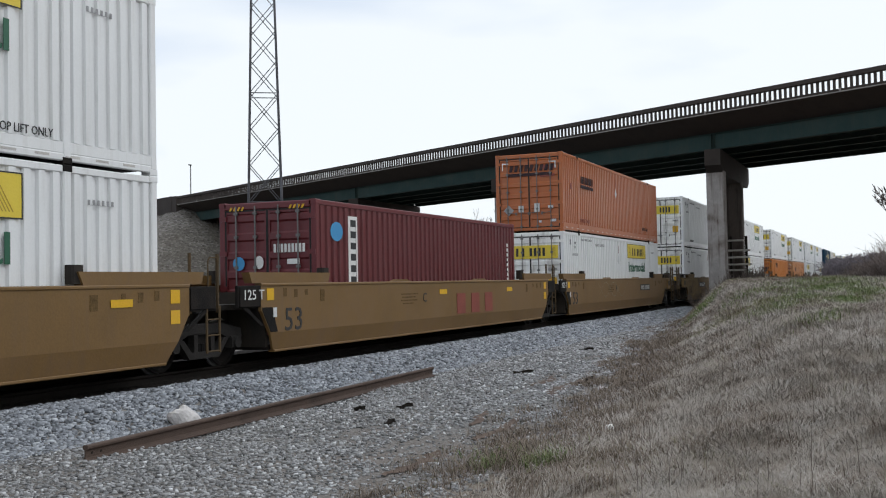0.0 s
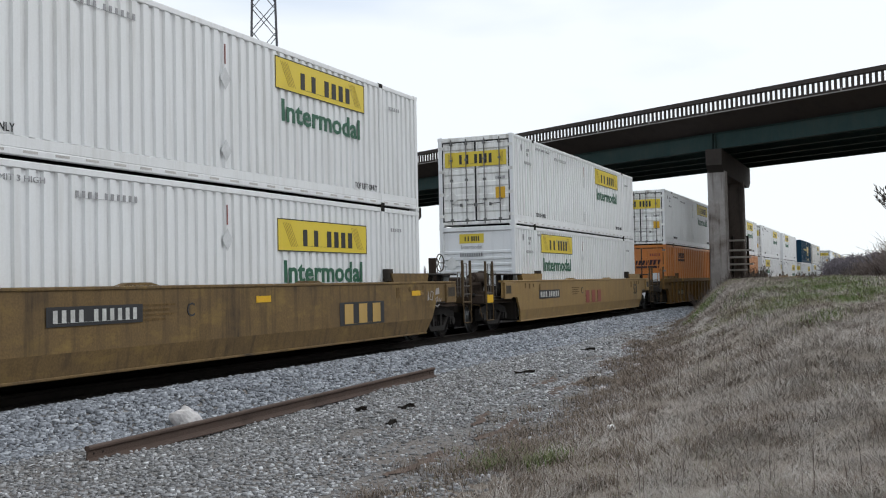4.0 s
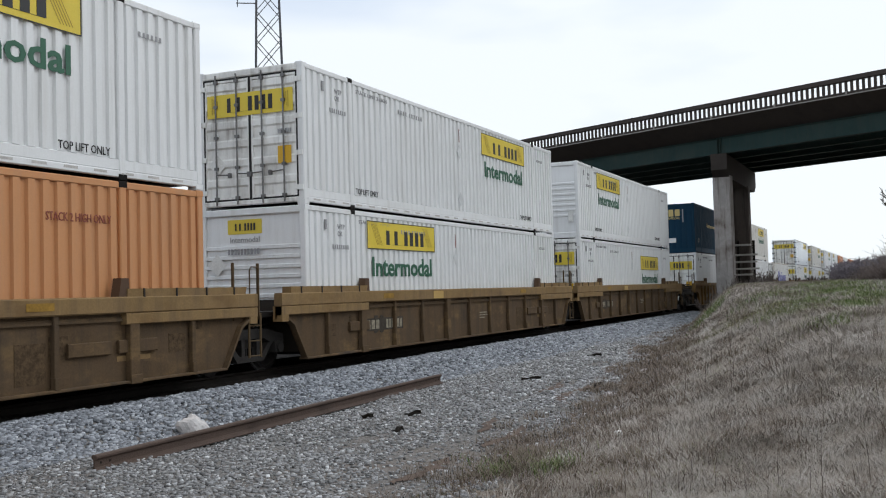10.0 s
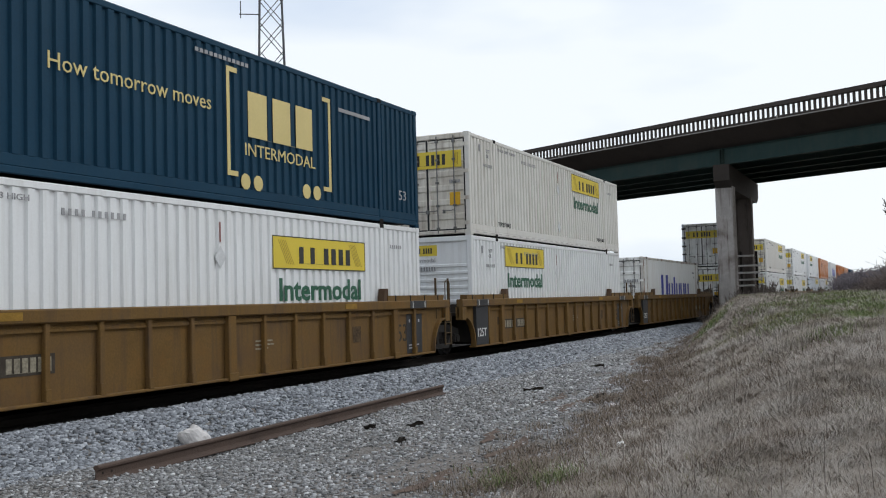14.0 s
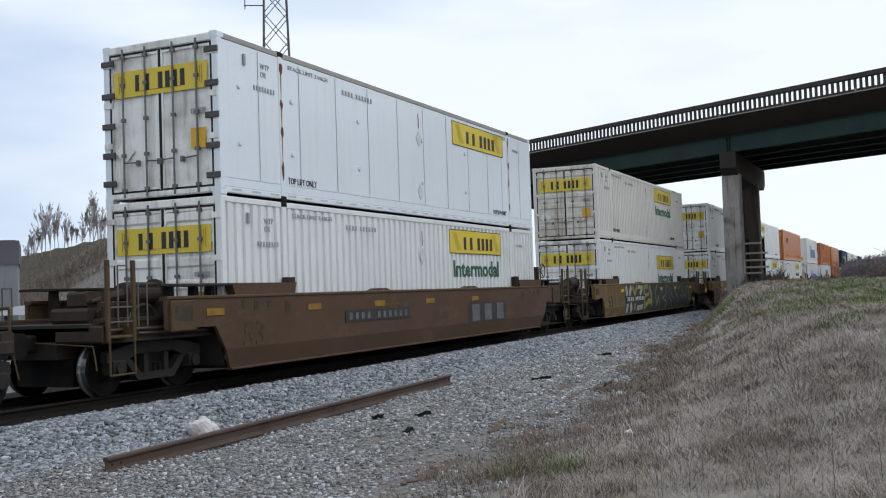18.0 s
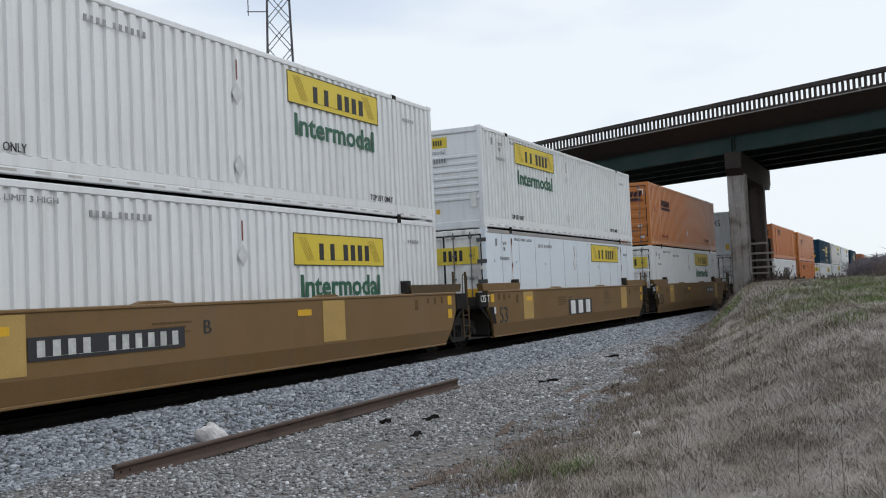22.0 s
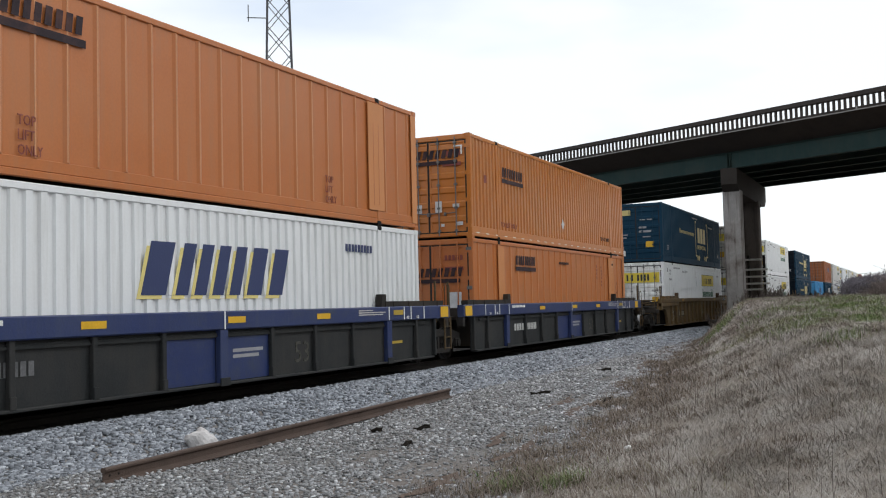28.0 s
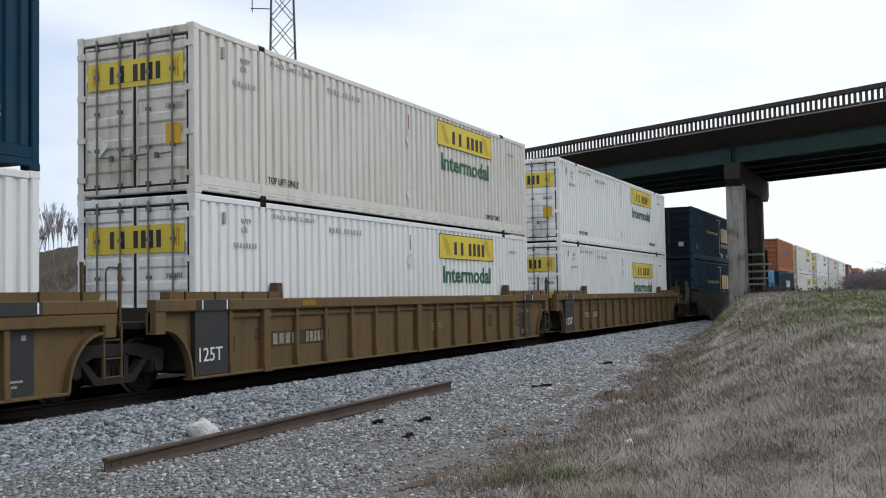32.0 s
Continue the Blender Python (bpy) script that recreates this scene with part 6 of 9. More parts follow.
        for d in (0.18, 0.62, 1.25):
            part("plate_foot", Shape().prism([(y + s * d - 0.10, 1.12), (y + s * d + 0.10, 1.12), (y + s * d + 0.045, 1.655), (y + s * d - 0.045, 1.655)], 0, *w(1.16, 1.30)), dark, plate)
    part("uncoupling_lever", Shape().rod((0.15, y + s * 3.0, 0.86), (1.3, y + s * 3.02, 0.80), 0.012, 6).rod((1.3, y + s * 3.02, 0.80), (1.38, y + s * 3.04, 0.45), 0.012, 6), LADDERPAINT, t)
    if s > 0:
        st = part("brake_stand", Shape().slab(0.24, 0.44, y + 2.68, y + 2.82, 1.12, 2.16, 0.03).slab(0.10, 0.56, y + 2.55, y + 2.75, 1.50, 1.72, 0.03).slab(-0.55, -0.48, y + 2.3, y + 2.38, 1.12, 2.1, 0.01), MACHINE, t, "rust-brown brake stand")
        wh = Shape()
        cx, cy, cz = 0.52, y + 2.74, 2.02
        for k in range(18):
            a, b = 2 * math.pi * k / 18, 2 * math.pi * (k + 1) / 18
            wh.rod((cx + 0.06, cy + 0.27 * math.cos(a), cz + 0.24 * math.sin(a)), (cx + 0.06, cy + 0.27 * math.cos(b), cz + 0.24 * math.sin(b)), 0.016, 5)
        for k in range(5):
            a = 2 * math.pi * k / 5
            wh.rod((cx, cy, cz), (cx + 0.06, cy + 0.27 * math.cos(a), cz + 0.24 * math.sin(a)), 0.013, 5)
        part("brake_wheel", wh, MACHINE, st)
        part("valve_block", Shape().slab(-0.6, 0.2, y + 1.2, y + 1.9, 1.12, 1.52, 0.05).slab(-0.4, -0.1, y + 1.35, y + 1.75, 1.52, 1.70, 0.04).rod((0.3, y + 1.9, 1.3), (0.3, y + 2.6, 1.36), 0.06, 8), MACHINE, t)
    else:
        cyl = part("brake_cylinder", Shape().lathe([(-0.42, 0.05), (-0.40, 0.19), (-0.30, 0.20), (0.34, 0.20), (0.35, 0.25), (0.42, 0.25), (0.43, 0.10)], 16, "y", (0.45, y - 1.05, 1.56)), MACHINE, t, "grimy brake cylinder")
        part("push_rod", Shape().rod((0.45, y - 1.46, 1.56), (0.45, y - 2.15, 1.46), 0.10, 8, 0.03), MACHINE, cyl)
        part("cylinder_bracket", Shape().slab(0.2, 0.7, y - 1.42, y - 1.32, 1.12, 1.45, 0.02).slab(0.2, 0.7, y - 0.80, y - 0.70, 1.12, 1.45, 0.02), MACHINE, cyl)
        part("valve_block", Shape().slab(-0.2, 0.55, y - 2.35, y - 1.75, 1.12, 1.36, 0.05).slab(0.0, 0.4, y - 2.2, y - 1.85, 1.36, 1.62, 0.04).rod((0.58, y - 2.1, 1.25), (0.62, y - 2.1, 1.25), 0.09, 10), MACHINE, t)
        part("brake_lever", Shape().slab(0.72, 0.78, y - 2.30, y - 1.55, 1.36, 1.45, 0.015).rod((0.75, y - 2.2, 1.12), (0.75, y - 2.2, 1.62), 0.03, 6), MACHINE, t)
        hose = Shape()
        for k in range(8):
            a, b = math.pi * k / 8, math.pi * (k + 1) / 8
            hose.rod((0.98, y - 1.55 - 0.32 * math.cos(a), 1.15 + 0.24 * math.sin(a)), (0.98, y - 1.55 - 0.32 * math.cos(b), 1.15 + 0.24 * math.sin(b)), 0.022, 6)
        part("hose", hose, RODGREY, t)


def car_end(t, y, s, kind, paint, dark, gear):
    """The platform, drawbar and fittings past one end of the well; s: -1 leading, +1 trailing."""
    smooth = kind == "coupler" and paint in (CAR_BROWN, CAR_TAN, CAR_SAND, CAR_DUN, CAR_DARK)
    reach = 1.25 if kind == "joint" else (2.95 if smooth else 2.55)
    lo, hi = sorted((y, y + s * reach))
    part("end_platform", Shape().box(-1.15, 1.15, lo, hi, 1.02, 1.12).box(-0.5, 0.5, lo, hi, 0.60, 1.02), dark, t)
    part("end_bulkhead", Shape().box(-1.35, 1.35, min(y - s * 0.02, y + s * 0.06), max(y - s * 0.02, y + s * 0.06), 0.30, 1.34), dark, t)
    if kind == "joint":
        part("articulated_joint", Shape().slab(-0.30, 0.30, min(y + s * 0.9, y + s * 1.62), max(y + s * 0.9, y + s * 1.62), 0.70, 1.0, 0.04), UNDER, t)
        if s > 0:
            ladder(t, 1.46, y + 0.9, 0.32, 1.95, LADDERPAINT)
            for d in (0.55, 1.32):
                part("stanchion", Shape().slab(1.37, 1.42, y + d - 0.025, y + d + 0.025, 1.0, 2.02, 0.01), LADDERPAINT, t)
            part("hose", Shape().rod((0.9, y + 0.7, 1.15), (1.0, y + 1.2, 1.0), 0.03, 6).rod((1.0, y + 1.2, 1.0), (0.9, y + 1.65, 1.05), 0.03, 6), SEAL, t)
        return
    if smooth:
        smooth_end(t, y, s, paint, dark)
        return
    part("end_sill", Shape().slab(-1.40, 1.40, min(y + s * 2.35, y + s * 2.55), max(y + s * 2.35, y + s * 2.55), 0.82, 1.10, 0.03), dark, t)
    part("coupler", Shape().slab(-0.14, 0.14, min(y + s * 2.4, y + s * 3.50), max(y + s * 2.4, y + s * 3.50), 0.72, 0.98, 0.04)
         .slab(-0.22, 0.22, min(y + s * 3.22, y + s * 3.55), max(y + s * 3.22, y + s * 3.55), 0.66, 1.02, 0.05), UNDER, t)
    for sx in (-1, 1):
        x = 1.40 if sx > 0 else -1.43
        ladder(t, x, y + s * 2.0 - 0.18, 0.32, 1.95 if s < 0 else 1.80, LADDERPAINT)
        part("stanchion", Shape().slab(x, x + 0.05, y + s * 1.45 - 0.045, y + s * 1.45 + 0.045, 0.95, 2.05, 0.01), LADDERPAINT, t)
        part("corner_step", Shape().slab(x - 0.18, x + 0.06, y + s * 2.25 - 0.25, y + s * 2.25 + 0.25, 0.80, 0.98, 0.02), dark, t)
    part("grab_rail", Shape().rod((-1.38, y + s * 2.5, 1.40), (1.38, y + s * 2.5, 1.40), 0.022, 6)
         .rod((-1.38, y + s * 2.5, 1.05), (-1.38, y + s * 2.5, 1.40), 0.02, 6).rod((1.38, y + s * 2.5, 1.05), (1.38, y + s * 2.5, 1.40), 0.02, 6), LADDERPAINT, t)
    part("uncoupling_lever", Shape().rod((0.15, y + s * 2.6, 0.86), (1.3, y + s * 2.62, 0.80), 0.012, 6).rod((1.3, y + s * 2.62, 0.80), (1.38, y + s * 2.64, 0.45), 0.012, 6), LADDERPAINT, t)
    if s > 0:
        st = part("brake_stand", Shape().slab(0.15, 0.50, y + 1.85, y + 2.15, 1.12, 1.62, 0.03).slab(0.55, 0.62, y + 1.5, y + 1.6, 1.12, 1.85, 0.01), dark, t)
        wh = Shape()
        n = 18
        c = (0.50, y + 1.95, 1.66)
        for k in range(n):
            a, b = 2 * math.pi * k / n, 2 * math.pi * (k + 1) / n
            wh.rod((c[0] + 0.05, c[1] + 0.25 * math.cos(a), c[2] + 0.19 * math.sin(a)), (c[0] + 0.05, c[1] + 0.25 * math.cos(b), c[2] + 0.19 * math.sin(b)), 0.016, 5)
        for k in range(5):
            a = 2 * math.pi * k / 5
            wh.rod((c[0] + 0.05, c[1], c[2]), (c[0] + 0.05, c[1] + 0.25 * math.cos(a), c[2] + 0.19 * math.sin(a)), 0.013, 5)
        part("brake_wheel", wh, UNDER, st)
        part("valve_block", Shape().slab(-0.6, -0.1, y + 0.9, y + 1.4, 1.12, 1.62, 0.05).rod((-0.35, y + 1.15, 1.5), (-0.35, y + 1.15, 1.78), 0.12, 10), UNDER, t)
    else:
        part("air_reservoir", Shape().lathe([(-0.55, 0.08), (-0.5, 0.15), (0.5, 0.15), (0.55, 0.08)], 16, "x", (0.25, y - 0.95, 1.28)), UNDER, t)
        part("valve_block", Shape().slab(-0.9, -0.4, y - 1.6, y - 1.1, 1.12, 1.38, 0.05), UNDER, t)
        part("pipe_run", Shape().rod((0.9, y - 0.4, 1.2), (0.9, y - 2.3, 1.2), 0.03, 6).rod((-0.2, y - 1.4, 1.2), (0.9, y - 1.4, 1.3), 0.03, 6), LADDERPAINT, t)


def build_smooth_car(paint, dark, lead, trail, marks):
    """A well car with smooth bent side sheets."""
    t = thing("well_car", marks["label"], "well car", "well cars of the train")
    e0 = 1.25 if lead == "joint" else 1.75
    e1 = 1.25 if trail == "joint" else 1.75
    for sx in (1, -1):
        a, b = (1.44, 1.50) if sx > 0 else (-1.50, -1.44)
        f0, f1 = -0.52 if lead == "joint" else -e0, WELL + (0.52 if trail == "joint" else e1)
        up = Shape().prism([(f0, 0.98), (-0.50, 0.98), (-0.23, 0.57), (WELL + 0.23, 0.57), (WELL + 0.50, 0.98), (f1, 0.98), (f1, 1.44), (f0, 1.44)], 0, a, b)
        for end, y0, y1, sg in ((lead, -e0, f0, 1), (trail, f1, WELL + e1, -1)):
            if end == "joint":
                arm = part("end_arm", Shape().slab(a, b - 0.004 * sx, y0, y1, 1.06, 1.46, 0.015) if sx > 0 else Shape().slab(a + 0.004, b, y0, y1, 1.06, 1.46, 0.015), UNDER, t, "black coupling arm")
                g = y1 if sg > 0 else y0
                part("arm_brace", Shape().prism([(g, 0.72), (g + sg * 0.10, 0.72), (g - sg * 0.42, 1.06), (g - sg * 0.56, 1.06)][::sg], 0, min(a, b) + 0.01, max(a, b) - 0.01), UNDER, arm)
        sill = part("side_sheet", up, paint, t)
        lo = Shape()
        o, i = (1.50, 1.42) if sx > 0 else (-1.50, -1.42)
        lo.add([(o, -0.23, 0.57), (o, WELL + 0.23, 0.57), (i, WELL + 0.02, 0.24), (i, -0.02, 0.24),
                (o - sx * 0.05, -0.23, 0.57), (o - sx * 0.05, WELL + 0.23, 0.57), (i - sx * 0.05, WELL + 0.02, 0.24), (i - sx * 0.05, -0.02, 0.24)],
               [(3, 2, 1, 0), (4, 5, 6, 7), (0, 4, 7, 3), (1, 2, 6, 5), (2, 3, 7, 6)] if sx > 0 else [(0, 1, 2, 3), (7, 6, 5, 4), (3, 7, 4, 0), (5, 6, 2, 1), (6, 7, 3, 2)])
        part("lower_sheet", lo, paint, t)
        part("bottom_flange", Shape().slab(min(i - sx * 0.12, i + sx * 0.02), max(i - sx * 0.12, i + sx * 0.02), 0.0, WELL, 0.20, 0.245, 0.01), paint, t)
        part("top_chord", Shape().slab(min(sx * 1.36, sx * 1.52), max(sx * 1.36, sx * 1.52), f0, f1, 1.44, 1.50, 0.015), paint, t)
        for y0, y1 in ((-0.85 if lead == "joint" else 0.02, 1.95), (WELL - 1.95, WELL + (0.85 if trail == "joint" else -0.02))):
            cap = Shape().prism([(y0 + 0.05, 1.50), (y1, 1.50), (y1 + 0.08, 1.70), (y0 - 0.05, 1.70)], 0, min(sx * 1.33, sx * 1.50), max(sx * 1.33, sx * 1.50))
            g = part("container_guide", cap, LADDERPAINT if marks.get("dark_guides") and paint is not CAR_BROWN else paint, t)
            yy = y1 if y0 < 1 else y0
            part("guide_lug", Shape().slab(min(sx * 1.28, sx * 1.46), max(sx * 1.28, sx * 1.46), yy - 0.12, yy + 0.12, 1.52, 1.80, 0.03), dark, g)
        for y in (5.5, 10.6):
            part("guide_bracket", Shape().prism([(y - 0.45, 1.502), (y + 0.45, 1.502), (y + 0.25, 1.55), (y - 0.25, 1.55)], 0, min(sx * 1.34, sx * 1.48), max(sx * 1.34, sx * 1.48)), paint, t)
    finish_car(t, paint, dark, lead, trail, marks, 1.504, e0)
    return t


def build_ribbed_car(paint, web, dark, lead, trail, marks, chord=(1.27, 1.47)):
    """A well car with a deep top chord and upright ribs."""
    t = thing("well_car", marks["label"], "well car", "well cars of the train")
    e0 = 1.25 if lead == "joint" else 1.75
    e1 = 1.25 if trail == "joint" else 1.75
    c0, c1 = chord
    rib = None
    square = marks.get("gear", False)
    arc = [(0.66 * math.cos(k * math.pi / 16), 0.78 * math.sin(k * math.pi / 16)) for k in range(9)]
    for sx in (1, -1):
        s = lambda a, b: (min(sx * a, sx * b), max(sx * a, sx * b))
        part("top_chord", Shape().slab(*s(1.34, 1.52), -e0, WELL + e1, c0, c1, 0.02), paint, t)
        if square:
            part("side_web", Shape().box(*s(1.36, 1.40), -0.5, WELL + 0.5, 0.20, c0), web, t)
            for y in (-0.46, WELL + 0.46):
                part("end_stiffener", Shape().slab(*s(1.40, 1.49), y - 0.04, y + 0.04, 0.21, c0, 0.01), web, t)
            for y, sg in ((-e0, 1), (WELL + e1, -1)):
                part("end_post", Shape().slab(*s(1.30, 1.49), min(y, y + sg * 0.16), max(y, y + sg * 0.16), 0.86, c0, 0.015), dark, t)
        else:
            if marks.get("slanted"):
                arc = [(0.66, 0.0), (0.22, 0.66), (0.0, 0.78)]
            left = [(-1.02 + a, 0.20 + b) for a, b in arc]
            right = [(WELL + 1.02 - a, 0.20 + b) for a, b in arc]
            part("side_web", Shape().prism(left[::-1] + right + [(WELL + e1, 0.98), (WELL + e1, c0), (-e0, c0), (-e0, 0.98)], 0, *s(1.36, 1.40)), web, t)
            for pts in (left, right):
                sg = 1 if pts is left else -1
                for_arch = [(y, z) for y, z in pts] + [(-e0 if sg > 0 else WELL + e1, 0.98)]
                out = [(y + sg * 0.05, z + 0.0) if k == 0 else (y + sg * 0.035, z + 0.035) for k, (y, z) in enumerate(for_arch)]
                ring = for_arch + out[::-1]
                part("arch_flange", Shape().prism(ring if sg < 0 else ring[::-1], 0, *s(1.36, 1.50)), web, t)
            for y, sg in ((-e0, 1), (WELL + e1, -1)):
                part("end_box", Shape().slab(*s(1.30, 1.515), min(y, y + sg * 0.24), max(y, y + sg * 0.24), 0.93, c0, 0.015), paint, t)
        part("bottom_chord", Shape().slab(*s(1.30, 1.50), -0.34, WELL + 0.34, 0.16, 0.205, 0.01), web, t)
        if rib is None:
            rib, wide = {}, {}
            for g in (1, -1):
                p = lambda a, b: (min(g * a, g * b), max(g * a, g * b))
                rib[g] = Shape().slab(*p(1.40, 1.485), -0.05, 0.05, 0.36, c0, 0.012).slab(*p(1.40, 1.505), -0.055, 0.055, 0.205, 0.37, 0.012).mesh("rib", web)
                wide[g] = Shape().slab(*p(1.40, 1.51), -0.11, 0.11, 0.17, c0, 0.012).mesh("wide_rib", paint if square else web)
        if square or marks.get("slanted"):
            places = [0.55, 2.0] + [3.58 + 1.5 * k for k in range(7)] + [14.15, 15.6]
        else:
            places = [8.075 + 1.05 * (k - 7) for k in range(15)]
        for k, y in enumerate(places):
            if k in ((1, 5 if square else 4, len(places) - 2) if len(places) < 13 else (1, 7, 13)):
                w = part("wide_rib", wide[sx], paint, t, m=Matrix.Translation((0, y, 0.0)))
                part("foot_plate", Shape().slab(*s(1.505, 1.53), -0.125, 0.125, 0.15, 0.29, 0.008), web, w)
            else:
                part("rib", rib[sx], web, t, m=Matrix.Translation((0, y, 0.0)))
        part("longitudinal_stiffener", Shape().box(*s(1.40, 1.445), 0.0, WELL, c0 - 0.12, c0 - 0.085).box(*s(1.40, 1.43), 0.0, WELL, c0 - 0.085, c0 - 0.05), web, t)
        for y0, y1 in ((-0.9, 2.15), (WELL - 2.15, WELL + 0.9)):
            g = part("container_guide", Shape().prism([(y0, c1), (y1, c1), (y1 + 0.04, c1 + 0.12), (y0, c1 + 0.12)], 0, *s(1.30, 1.50)), paint if not marks.get("dark_guides") else dark, t)
            for k in range(4):
                y = y0 + 0.35 + k * 0.78
                part("guide_clip", Shape().box(*s(1.495, 1.515), y, y + 0.03, c1 - 0.01, c1 + 0.125), dark, g)
            yy = y1 + 0.05 if y0 < 1 else y0 - 0.05
            part("guide_lug", Shape().prism([(yy - 0.12, c1), (yy + 0.12, c1), (yy + 0.10, c1 + 0.28), (yy - 0.06, c1 + 0.28)], 0, *s(1.32, 1.48)), dark if square else CAR_BROWN, g)
        if marks.get("slanted") or marks.get("scrawl"):
            for y0, y1 in ((-e0, 2.2), (WELL - 2.2, WELL + e1)):
                part("end_chord", Shape().slab(*s(1.401, 1.516), y0, y1, c0 - 0.17, c0 - 0.002, 0.012), paint, t)
    finish_car(t, paint, dark, lead, trail, marks, 1.524, e0, chord)
    return t


def finish_car(t, paint, dark, lead, trail, marks, x, e0, chord=None):
    part("floor_pan", Shape().box(-1.33, 1.33, -0.1, WELL + 0.1, 0.24, 0.34), UNDER, t)
    gear = marks.get("gear", False)
    car_end(t, -0.12, -1, lead, paint, dark, gear)
    car_end(t, WELL + 0.12, 1, trail, paint, dark, gear)
    inner = 1.5 if chord is None else 1.8
    build_truck(t, -1.65 if lead == "joint" else -inner)
    if trail != "joint":
        build_truck(t, WELL + inner)
    m = Matrix.Translation((x, 0, 0)) @ ON_SIDE
    z = 1.30
    if chord is None:
        for y in marks.get("patches", ()):
            part("paint_patch", Shape().box(y, y + 0.85, 0.62, 1.43, 0, 0.004), PATCH, t, "patch of fresher paint", m=m)
        for y in marks.get("dashes", (4.4, 9.8, 14.6)):
            part("yellow_dash", Shape().box(y, y + 0.48, 1.16, 1.28, 0.0045, 0.008), DULLDASH if paint is CAR_BROWN else CAUTION, t, "yellow reflective dash", m=m)
        lettering("length_mark", "53", 0.46, 0.62, OLDMARK if paint is CAR_BROWN else (DIMMARK if paint is CAR_DUN else BLACK), t, (x, 0.28, 0.585) if marks.get("low53", True) else (x, 14.9, 0.80), ON_SIDE)
        col = marks.get("brand", REDMARK)
        if col:
            y = marks.get("brand_at", 9.0)
            if marks.get("brand_box"):
                part("brand_box", Shape().box(y - 0.12, y + marks.get("brand_size", (1.8, 1.2))[0] + 0.12, 0.585, marks.get("brand_size", (1.8, 1.2))[1] - 0.12, 0, 0.003), BLACK, t, m=m)
            bw, bz = marks.get("brand_size", (1.8, 1.20))
            part("brand_mark", glyph_bars(Shape(), y, y + bw, 0.62, bz - 0.16, [1, -0.2, 1, -0.2, 1], gap=0.3), col, t, "brand bars", m=Matrix.Translation((0.004, 0, 0)) @ m)
        if "number_at" in marks:
            y = marks["number_at"]
            nl, z0, z1 = marks.get("number_size", (1.8, 0.94, 1.22))
            part("number_board", Shape().box(y - 0.08, y + nl + 0.1, z0, z1, 0.008, 0.011), BLACK, t, m=m)
            part("number_mark", glyph_bars(Shape(), y, y + nl, z0 + 0.05, z1 - 0.05, [1, 1, 1, 1, -0.8, 1, 1, 1, 1, 1, 1], gap=0.5), FAINTMARK if paint is CAR_BROWN else NUMWHITE, t, m=Matrix.Translation((0.012, 0, 0)) @ m)
        for y, end in ((-1.2, lead), (WELL + 0.55, trail)):
            if end == "joint":
                part("end_panel", Shape().box(y, y + 0.65, 1.08, 1.42, 0, 0.010), UNDER, t, m=m)
            else:
                y = y - 0.5 if y < 0 else y + 0.5
                p = part("end_box", Shape().slab(y, y + 0.62, 0.94, 1.43, 0, 0.05, 0.015), LADDERPAINT if paint is CAR_BROWN else paint, t, m=m)
                part("data_mark", Shape().box(y + 0.10, y + 0.53, 1.10, 1.34, 0.0505, 0.053), DIMMARK, p)
                if y > 1 and marks.get("scraps"):
                    for y2, z2, a2, b2 in ((-1.66, 1.16, 0.34, 0.13), (-0.62, 1.16, 0.26, 0.18), (-1.10, 1.02, 0.09, 0.24)):
                        part("sticker_scrap", Shape().prism([(y + y2, z2), (y + y2 + a2, z2 + 0.02), (y + y2 + a2 - 0.03, z2 + b2), (y + y2 + 0.04, z2 + b2 - 0.03)], 2, 0, 0.003), CAR_OLIVE if a2 > 0.3 else TOPGREY, t, "torn pale scrap of paint", m=m)
                    for path in (((-0.98, 1.06), (-0.86, 1.26), (-0.74, 1.22), (-0.82, 1.03), (-0.97, 1.06)), ((-0.55, 0.96), (-0.60, 1.06), (-0.48, 1.10), (-0.50, 1.0), (-0.42, 1.0)), ((-0.38, 1.08), (-0.34, 0.98), (-0.24, 1.06)), ((-0.62, 0.90), (-0.50, 0.86), (-0.36, 0.92))):
                        part("scrawl", ribbon(Shape(), [(y + a2, b2) for a2, b2 in path], 0.018, 0.001, 0.004), TOPGREY, t, "thin pale sprayed scrawl", m=m)
        if lead == "joint":
            lettering("load_limit_mark", "125 T", 0.19, 0.62, MARKWHITE, t, (x + 0.013, -1.06, 1.20), ON_SIDE)
        if paint is not CAR_BROWN:
            lettering("end_letter", marks.get("letter", "C"), 0.24, 0.2, BLACK, t, (x, 6.6, 0.98), ON_SIDE)
        if trail == "joint" and paint is CAR_TAN:
            for z0 in (0.86, 1.19):
                part("end_reflector", Shape().box(WELL + 0.04, WELL + 0.27, z0, z0 + 0.22, 0, 0.004), CAUTION, t, "dull orange reflector square", m=m)
        if lead == "joint":
            part("corner_plate", Shape().prism([(-0.49, 1.05), (-0.49, 0.99), (-0.22, 0.585), (0.02, 0.585), (-0.16, 1.05)], 2, 0, 0.005), UNDER, t, "black corner plate", m=m)
            part("end_reflector", Shape().box(-0.33, -0.10, 1.18, 1.40, 0, 0.005), CAUTION, t, "dull orange reflector square", m=m)
            part("data_label", Shape().box(-0.13, -0.01, 0.86, 1.04, 0.006, 0.009), PLACARD, t, "small pale data label", m=m)
